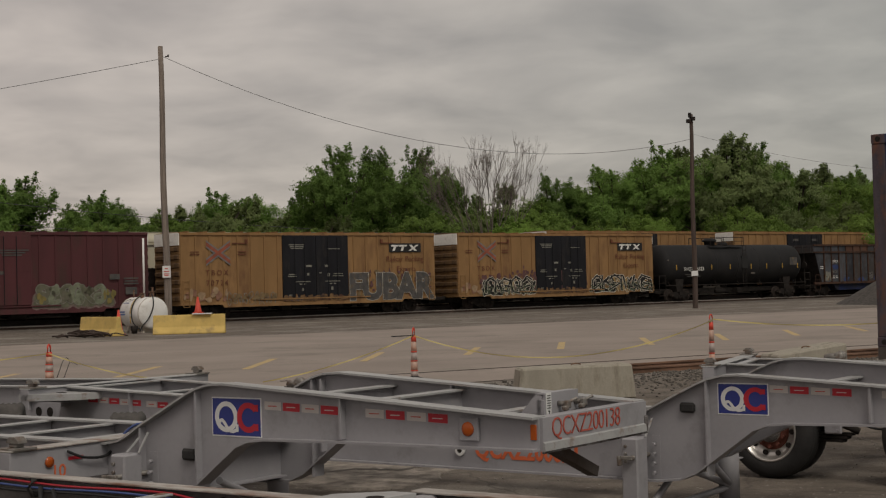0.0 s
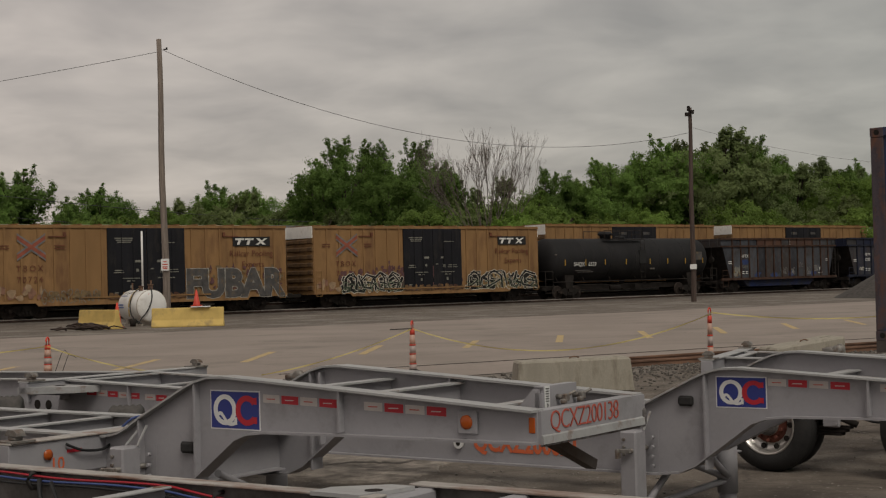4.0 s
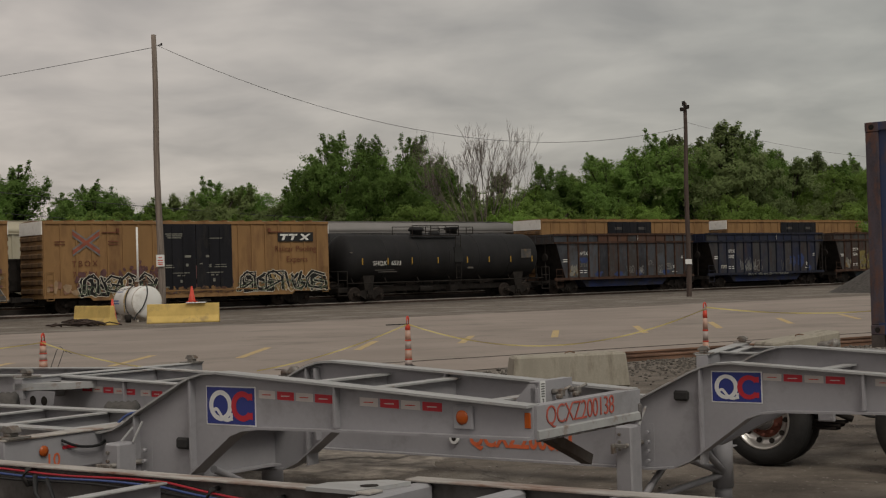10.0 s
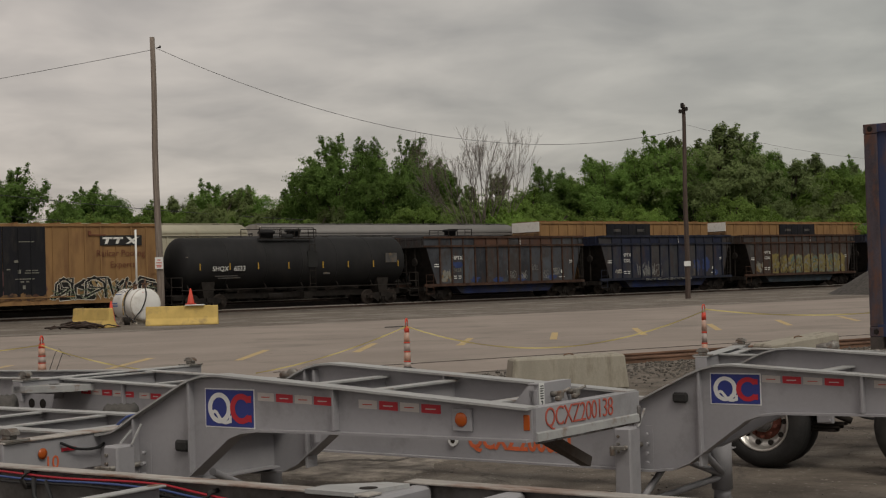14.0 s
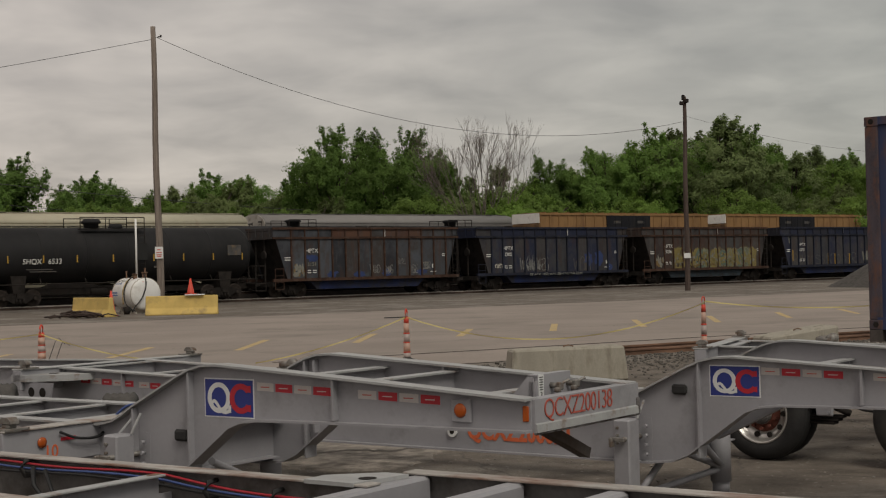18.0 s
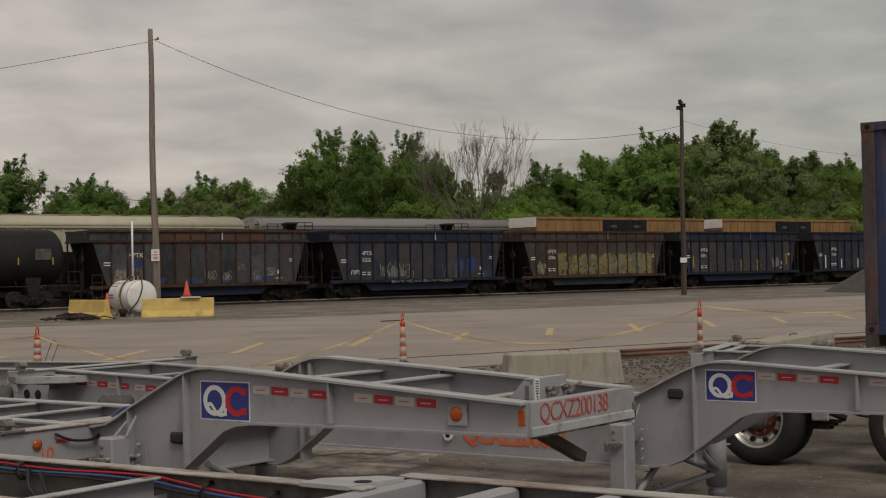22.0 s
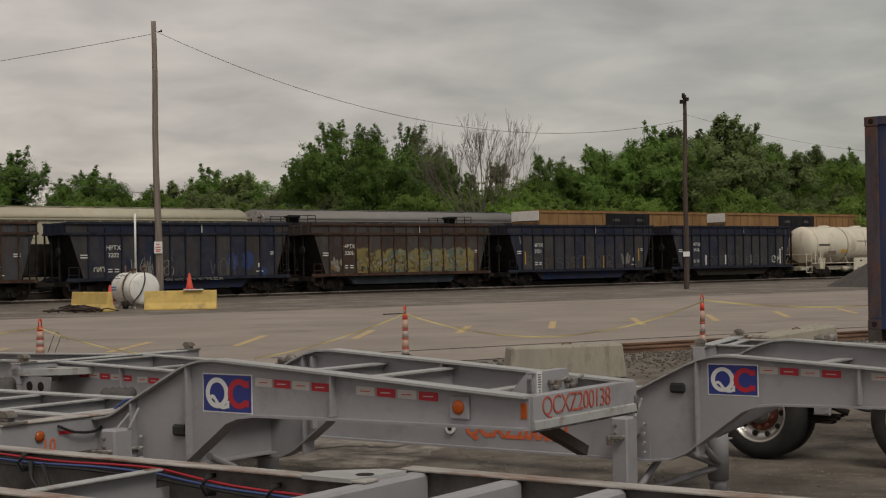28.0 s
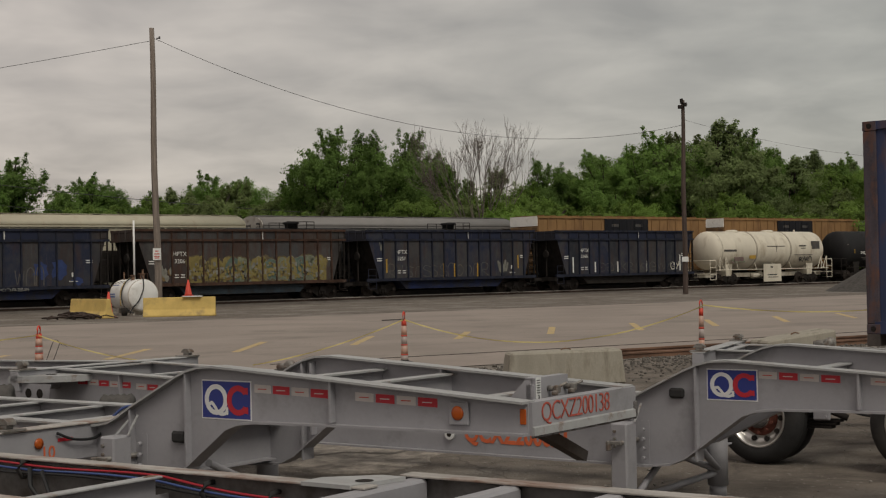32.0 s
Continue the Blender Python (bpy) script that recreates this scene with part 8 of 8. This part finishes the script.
def c_hose(x, k):
    """Height and offset of the air lines along the frame: clipped up, then sagging to the nose."""
    sag = 0.0 if x < -0.75 else -0.065 * math.sin(min(1.0, (x + 0.75) / 1.15) * math.pi / 2)
    return (x, -0.05 - 0.012 * k, 0.765 - 0.02 * k + sag + 0.006 * math.sin(5 * x + k))


for k, mt in enumerate((M_HOSER, M_HOSEB, M_CABLE)):
    bm = bmx()
    pipe(bm, [c_hose(-4.2 + i * 0.08, k) for i in range(58)], 0.0072, 6)
    part("air_hose", bm, mt, near_c, ("red air hose", "blue air hose", "black cable")[k])
bm = bmx()
pipe(bm, [(-1.75, -0.08, 0.75), (-1.7, -0.12, 0.66), (-1.62, -0.1, 0.56), (-1.6, -0.03, 0.5)], 0.014, 6)
part("loose_cable", bm, M_CABLE, near_c)
bm = bmx()
pipe(bm, [(-1.65, -0.08, 0.74), (-1.55, -0.12, 0.64), (-1.5, -0.1, 0.55), (-1.5, -0.03, 0.5)], 0.012, 6)
part("loose_cable", bm, M_CABLE, near_c)
bm = bmx()
pipe(bm, [(-0.75, -0.06, 0.72), (-0.95, -0.1, 0.68), (-1.05, -0.12, 0.58), (-1.05, -0.03, 0.5)], 0.01, 5)
part("loose_cable", bm, M_CABLE, near_c)
for x in (-1.83, -0.42, 0.02):
    bm = bmx()
    zc = c_hose(x, 1)[2]
    pipe(bm, [(x, -0.01, zc + 0.045), (x, -0.07, zc + 0.04), (x, -0.1, zc), (x, -0.07, zc - 0.045), (x, -0.01, zc - 0.045)], 0.013, 6)
    part("hose_hanger", bm, M_RUBBER, near_c)
for x in (-7.0, 5.0):
    for y in (-1.1, 0.1):
        bm = bmx()
        box(bm, x - 0.08, x + 0.08, y - 0.08, y + 0.08, 0, 0.46)
        part("support_leg", bm, M_CHASSIS, near_c)

# chassis farther back: bolster with twist locks, neck with reflective tape
def rear_chassis(x, y, label, z0=0.93, back=-3.5, near_side=True, yaw=CH_YAW):
    W = 1.08
    ob = thing("container_chassis", pose(x, y, 0, 0, 0, yaw), label, "container chassis", "parked container chassis")
    slope = -0.03

    def zt(q):
        return z0 + slope * q
    for yy in (0.0, W):
        bm = bmx()
        prism(bm, [(back, zt(0) - 0.06), (0.0, zt(0)), (2.6, zt(2.6)), (2.6, zt(2.6) - 0.2), (1.3, zt(1.3) - 0.24), (0.2, zt(0) - 0.5), (back, zt(0) - 0.5)], yy - 0.006, yy + 0.006)
        beam = part("side_beam", bm, M_CHASSIS, ob)
        bm = bmx()
        strip(bm, [(back, zt(0) - 0.046), (0.0, zt(0) + 0.014), (2.6, zt(2.6) + 0.014)], yy - 0.06, yy + 0.06, 0.014)
        part("top_flange", bm, M_CHASSTOP, beam, "pale worn top flange")
        bm = bmx()
        box(bm, 0.9, 0.916, yy - 0.05, yy + 0.05, zt(0.9) - 0.3, zt(0.9))
        part("stiffener", bm, M_CHASSIS, beam)
        for sgn in ((-1,) if yy == 0 and near_side else (1,) if yy else ()):
            bm = bmx()
            y1 = yy + sgn * 0.5
            pl = [bm.verts.new(q) for q in ((-0.1, yy, zt(0) - 0.035), (0.5, yy, zt(0) - 0.035), (0.42, yy + sgn * 0.25, zt(0) - 0.035), (0.1, y1, zt(0) - 0.035), (-0.1, y1, zt(0) - 0.035))]
            ge = bmesh.ops.extrude_face_region(bm, geom=[bm.faces.new(pl)])
            bmesh.ops.translate(bm, verts=[q for q in ge["geom"] if isinstance(q, bmesh.types.BMVert)], vec=(0, 0, -0.06))
            bmesh.ops.recalc_face_normals(bm, faces=bm.faces)
            gus = part("gusset_plate", bm, M_CHASSTOP, ob)
            bm = bmx()
            lathe(bm, [(0.05, zt(0) - 0.034), (0.05, zt(0) - 0.032)], 16, "Z", (0.15, yy + sgn * 0.2, 0))
            part("gusset_hole", bm, M_UNDER, gus)
    for x1 in (0.15, 1.18, 2.2):
        bm = bmx()
        box(bm, x1 - 0.006, x1 + 0.006, 0.01, W - 0.01, zt(x1) - 0.2, zt(x1) - 0.004)
        cm = part("cross_member", bm, M_CHASSIS, ob)
        bm = bmx()
        box(bm, x1 - 0.045, x1 + 0.045, 0.06, W - 0.06, zt(x1) - 0.004, zt(x1) + 0.008)
        part("cross_flange", bm, M_CHASSTOP, cm)
    bolster_with_locks(ob, -0.02, zt(0) + 0.02, -0.5 if near_side else -0.62, 1.84 if near_side else 1.68)
    for k in range(11 if near_side else 0):
        xa = 0.3 + 0.148 * k + (0.06 if k > 4 else 0.0)
        bm = bmx()
        box(bm, xa, xa + 0.132, -0.009, -0.006, zt(xa) - 0.125, zt(xa) - 0.072)
        tp = part("reflective_tape", bm, M_TAPEW if k % 2 else M_DECRED, ob)
        bm = bmx()
        box(bm, xa + 0.03, xa + 0.1, -0.0105, -0.009, zt(xa) - 0.103, zt(xa) - 0.095)
        part("tape_print", bm, M_REDP if k % 2 else M_TAPEW, tp)
    if near_side:
        bm = bmx()
        prism(bm, [(0.02, zt(0) - 0.1), (0.45, zt(0) - 0.1), (0.4, zt(0) - 0.28), (0.02, zt(0) - 0.28)], -0.46, -0.45)
        br = part("side_bracket", bm, M_CHASSIS, ob)
        for xh in (0.14, 0.3):
            bm = bmx()
            lathe(bm, [(0.045, -0.462), (0.045, -0.461)], 14, "Y", (xh, 0, zt(0) - 0.19))
            part("bracket_hole", bm, M_UNDER, br)
    gx, gy, gz = (2.45, 0.5, 0.92) if near_side else (1.05, 0.35, zt(1.0) + 0.03)
    for yy in (0.0, 0.2):
        bm = bmx()
        rod(bm, (gx, gy + yy, gz - 0.12), (gx, gy + yy, gz + 0.04), 0.03, n=10)
        rod(bm, (gx - 0.05, gy + yy, gz + 0.05), (gx + 0.09, gy + yy - 0.02, gz + 0.06), 0.034, n=10)
        lathe(bm, [(0.02, -0.03), (0.055, -0.025), (0.055, 0.02), (0.03, 0.035)], 14, "Y", (gx + 0.1, gy + yy - 0.02, gz + 0.06))
        box(bm, gx - 0.1, gx - 0.03, gy + yy - 0.02, gy + yy + 0.02, gz + 0.0, gz + 0.035, 0.006)
        part("gladhand", bm, M_STEEL, ob, "worn steel air coupling")
    for xx, yy in ((1.2, 0.0), (1.2, W), (0.0, 0.1), (0.0, W - 0.1)) if near_side else ((0.15, 0.5), (0.15, W)):
        bm = bmx()
        box(bm, xx - 0.07, xx + 0.07, yy - 0.07, yy + 0.07, 0, zt(0) - 0.45)
        part("support_leg", bm, M_CHASSIS, ob)
    return ob


rear_chassis(-3.64, 13.99, "grey container chassis parked behind with twist locks on its bolster")
rear_chassis(2.9, 15.25, "grey container chassis farther back with twist locks", 0.91, -0.12, False, -22.4)


# worn tyres standing between the frames
def loose_tyre(m, r=0.43):
    bm = bmx()
    lathe(bm, [(0.26, -0.1), (0.36, -0.135), (r - 0.03, -0.135), (r, -0.11)] + [(r - (0.012 if k % 2 else 0.0), -0.1 + 0.025 * k) for k in range(9)] + [(r, 0.11), (r - 0.03, 0.135), (0.36, 0.135), (0.26, 0.1)], 48, "X", (0, 0, r))
    ob = new("tyre", finish("tyre", bm, M_TREAD))
    ob.matrix_basis = m
    tagged(ob, "dusty grey worn truck tyre standing between the chassis", "tyre", "loose tyres")


loose_tyre(pose(-2.58, 11.75, 0, 0, 0, 8))
loose_tyre(pose(-3.95, 13.1, 0, 0, 0, 12))

# ---------------------------------------------------------------- road trailer with a blue container
def wheel(parent, x, y, k=0.85, s=-1):
    """A road wheel: tyre with ribbed tread, polished rim with hand holes, rusty hub. k scales a wheel of half a metre."""
    bm = bmx()
    o, z = s, 0.5 * k

    def turned(prof, n):
        lathe(bm, [(r * k, y + o * d * k) for r, d in prof], n, "Y", (x, 0, z), cap=False)
    tread = [(0.5 - (0.014 if q % 2 else 0.0), -0.08 - 0.02 * q) for q in range(8)]
    turned([(0.318, 0), (0.34, 0.012), (0.43, 0.01), (0.475, -0.02), (0.495, -0.05)] + tread + [(0.48, -0.25), (0.43, -0.27), (0.29, -0.26)], 44)
    t = part("tyre", bm, M_RUBBER, parent)
    bm = bmx()
    turned([(0.325, 0.0), (0.315, 0.012), (0.298, 0.0), (0.285, -0.06), (0.22, -0.1), (0.12, -0.06), (0.115, -0.02)], 40)
    rim = part("rim", bm, M_ALU, t, "polished aluminium rim")
    for q in range(10):
        a = 2 * math.pi * q / 10
        bm = bmx()
        lathe(bm, [(0.03 * k, y - o * 0.066 * k), (0.03 * k, y - o * 0.08 * k)], 10, "Y", (x + 0.24 * k * math.cos(a), 0, z + 0.24 * k * math.sin(a)))
        part("hand_hole", bm, M_UNDER, rim)
    bm = bmx()
    lathe(bm, [(0.2 * k, y - o * 0.088 * k), (0.19 * k, y - o * 0.075 * k), (0.12 * k, y - o * 0.05 * k)], 24, "Y", (x, 0, z), cap=False)
    for q in range(10):
        a = 2 * math.pi * (q + 0.5) / 10
        lathe(bm, [(0.019 * k, y - o * 0.075 * k), (0.019 * k, y - o * 0.02 * k)], 6, "Y", (x + 0.16 * k * math.cos(a), 0, z + 0.16 * k * math.sin(a)))
    part("hub", bm, M_HUB, rim, "rusty red hub ring with nuts")
    bm = bmx()
    lathe(bm, [(0.118 * k, y - o * 0.06 * k), (0.115 * k, y - o * 0.01 * k), (0.085 * k, y + o * 0.015 * k), (0.02 * k, y + o * 0.02 * k)], 20, "Y", (x, 0, z))
    part("hub_cap", bm, M_DIMGREY, rim, "dull grey hub cap")


trailer = thing("road_trailer", pose(2.88, 13.1, 0, 0, 0, -40), "dark trailer undercarriage with dual wheels", "trailer")
for x in (0.0, 1.47):
    wheel(trailer, x, 0.0)
    bm = bmx()
    lathe(bm, [(0.26, 0.24), (0.38, 0.24), (0.415, 0.26), (0.415, 0.34), (0.38, 0.37), (0.26, 0.37)], 32, "Y", (x, 0, 0.425))
    part("tyre", bm, M_RUBBER, trailer)
    bm = bmx()
    rod(bm, (x, 0.05, 0.425), (x, 2.0, 0.425), 0.07, n=10)
    part("axle", bm, M_UNDER, trailer)
bm = bmx()
box(bm, -0.6, 6.0, 0.65, 0.8, 0.62, 0.82)
box(bm, -0.6, 6.0, 1.65, 1.8, 0.62, 0.82)
box(bm, 0.55, 0.75, 0.2, 2.2, 0.6, 0.78)
part("frame", bm, M_UNDER, trailer)
bm = bmx()
box(bm, 0.5, 0.66, 0.09, 0.12, 0.42, 0.8, 0.01)
box(bm, 0.52, 0.64, 0.12, 0.32, 0.46, 0.8, 0.01)
for zb in (0.45, 0.52):
    lathe(bm, [(0.014, 0.075), (0.014, 0.09)], 6, "Y", (0.625, 0, zb))
part("spring_hanger", bm, M_CHASSIS, trailer, "grey bolted spring hanger")
bm = bmx()
for q in range(3):
    box(bm, 0.3 + 0.05 * q, 0.72 - 0.04 * q, 0.16, 0.26, 0.4 - 0.03 * q, 0.425 - 0.03 * q, 0.005)
rod(bm, (0.66, 0.14, 0.5), (0.78, 0.2, 0.44), 0.03, n=8)
part("leaf_spring", bm, M_UNDER, trailer)
bm = bmx()
pipe(bm, curve3([(0.7, 0.3, 0.6), (0.8, 0.25, 0.5), (1.0, 0.22, 0.47), (1.15, 0.3, 0.56)]), 0.012)
part("brake_hose", bm, M_CABLE, trailer)
bm = bmx()
lathe(bm, [(0.08, 0.2), (0.1, 0.25), (0.1, 0.4), (0.08, 0.45)], 12, "Y", (0.45, 0, 0.62))
box(bm, 0.32, 0.42, 0.1, 0.2, 0.45, 0.8, 0.01)
part("brake_chamber", bm, M_UNDER, trailer)


def container(m):
    """Corrugated steel box with corner posts and castings."""
    ob = thing("shipping_container", m, "dark blue corrugated shipping container with rusty corner post", "container")
    L, Wd, H = 6.06, 2.44, 2.6
    bm = bmx()
    for y in (0.03, Wd - 0.07):
        prev = None
        n = 21
        xs = []
        for k in range(n):
            x = 0.16 + (L - 0.32) * k / n
            stp = (L - 0.32) / n
            xs += [(x, 0.0), (x + stp * 0.35, 0.0), (x + stp * 0.5, 0.036), (x + stp * 0.85, 0.036)]
        for x, dy in xs:
            cur = [bm.verts.new((x, y + dy, 0.15)), bm.verts.new((x, y + dy, H - 0.1))]
            if prev:
                bm.faces.new((prev[0], cur[0], cur[1], prev[1]))
            prev = cur
    part("side_panel", bm, M_CONT, ob)
    bm = bmx()
    box(bm, 0.1, L - 0.1, 0.05, Wd - 0.05, H - 0.06, H - 0.02)
    part("roof_panel", bm, M_CONT, ob)
    for x in (0.03, L - 0.05):
        bm = bmx()
        box(bm, x, x + 0.03, 0.1, Wd - 0.1, 0.15, H - 0.1)
        part("end_panel", bm, M_CONT, ob)
    bm = bmx()
    for y in (0.0, Wd - 0.1):
        box(bm, 0.1, L - 0.1, y, y + 0.1, 0, 0.15)
        box(bm, 0.1, L - 0.1, y, y + 0.1, H - 0.1, H)
    for x in (0, L - 0.1):
        box(bm, x, x + 0.1, 0.1, Wd - 0.1, 0, 0.15)
    part("rail_frame", bm, M_CONT, ob)
    for x in (0.0, L - 0.16):
        for y in (0.0, Wd - 0.16):
            bm = bmx()
            box(bm, x, x + 0.16, y, y + 0.16, 0.12, H - 0.12, 0.01)
            post = part("corner_post", bm, M_CONTR, ob, "rusty corner post")
            for z in (0.0, H - 0.12):
                bm = bmx()
                box(bm, x - 0.004, x + 0.17, y - 0.004, y + 0.164, z, z + 0.12, 0.008)
                part("corner_casting", bm, M_CONTR, post)
                bm = bmx()
                lathe(bm, [(0.035, y - 0.006), (0.035, y - 0.004)], 12, "Y", (x + 0.08, 0, z + 0.06))
                part("casting_hole", bm, M_UNDER, post)
    return ob


container(pose(5.28, 17.75, 0.93, 0, 0, -36))
cont_ch = thing("container_chassis", pose(5.28, 17.75, 0, 0, 0, -36), "dark chassis under the blue container", "container chassis")
bm = bmx()
for y in (0.7, 1.65):
    box(bm, 0.0, 6.0, y, y + 0.12, 0.62, 0.9)
for x in (0.08, 5.9):
    box(bm, x - 0.08, x + 0.08, 0.0, 2.44, 0.78, 0.93)
part("frame", bm, M_DARKSTEEL, cont_ch)
for x in (0.15, 5.8):
    for y in (0.75, 1.65):
        bm = bmx()
        box(bm, x - 0.07, x + 0.07, y - 0.07, y + 0.07, 0, 0.7)
        part("support_leg", bm, M_DARKSTEEL, cont_ch)

# heap of gravel by the track at the far right
def heap(m, r, h, label):
    bm = bmx()
    rings, n = [], 48
    for k in range(14):
        f = k / 13
        ring = []
        for i in range(n):
            a = 2 * math.pi * i / n
            rr = r * f * (1 + 0.08 * noise.noise(Vector((math.cos(a) * 2, math.sin(a) * 2, 3))))
            z = h * (1 - f) ** 1.05 + 0.12 * noise.noise(Vector((rr * math.cos(a), rr * math.sin(a), 7))) * (1 - f)
            ring.append(bm.verts.new((rr * math.cos(a), rr * math.sin(a), max(0, z))) if k else None)
        rings.append(ring)
    tip = bm.verts.new((0, 0, h))
    for i in range(n):
        bm.faces.new((tip, rings[1][i], rings[1][(i + 1) % n]))
        for k in range(1, 13):
            bm.faces.new((rings[k][i], rings[k + 1][i], rings[k + 1][(i + 1) % n], rings[k][(i + 1) % n]))
    ob = new("gravel_heap", finish("gravel_heap", bm, M_GRAVEL))
    ob.matrix_basis = m
    return tagged(ob, label, "gravel heap", kind="stuff")


heap(pose(31.5, 93.5, 0), 6.2, 3.6, "brown heap of gravel beside the railway")


# ---------------------------------------------------------------- movement
def motions():
    """The freight train rolls along the main track; its wheels turn with it."""
    def gone(t):
        return -2.8227 * t - 0.0022 * t * t

    starts = [(car, car.matrix_basis.copy()) for car in ROLLING]
    for car, m in starts:
        walk(car, [(t, Matrix.Translation(TU * gone(t)) @ m) for t in range(0, 33, 2)])
    for w in WHEELSETS:
        m = w.matrix_basis.copy()
        walk(w, [(t / 5, m @ Matrix.Rotation(gone(t / 5) / WHEEL_R, 4, "Y")) for t in range(0, 161)])


motions()
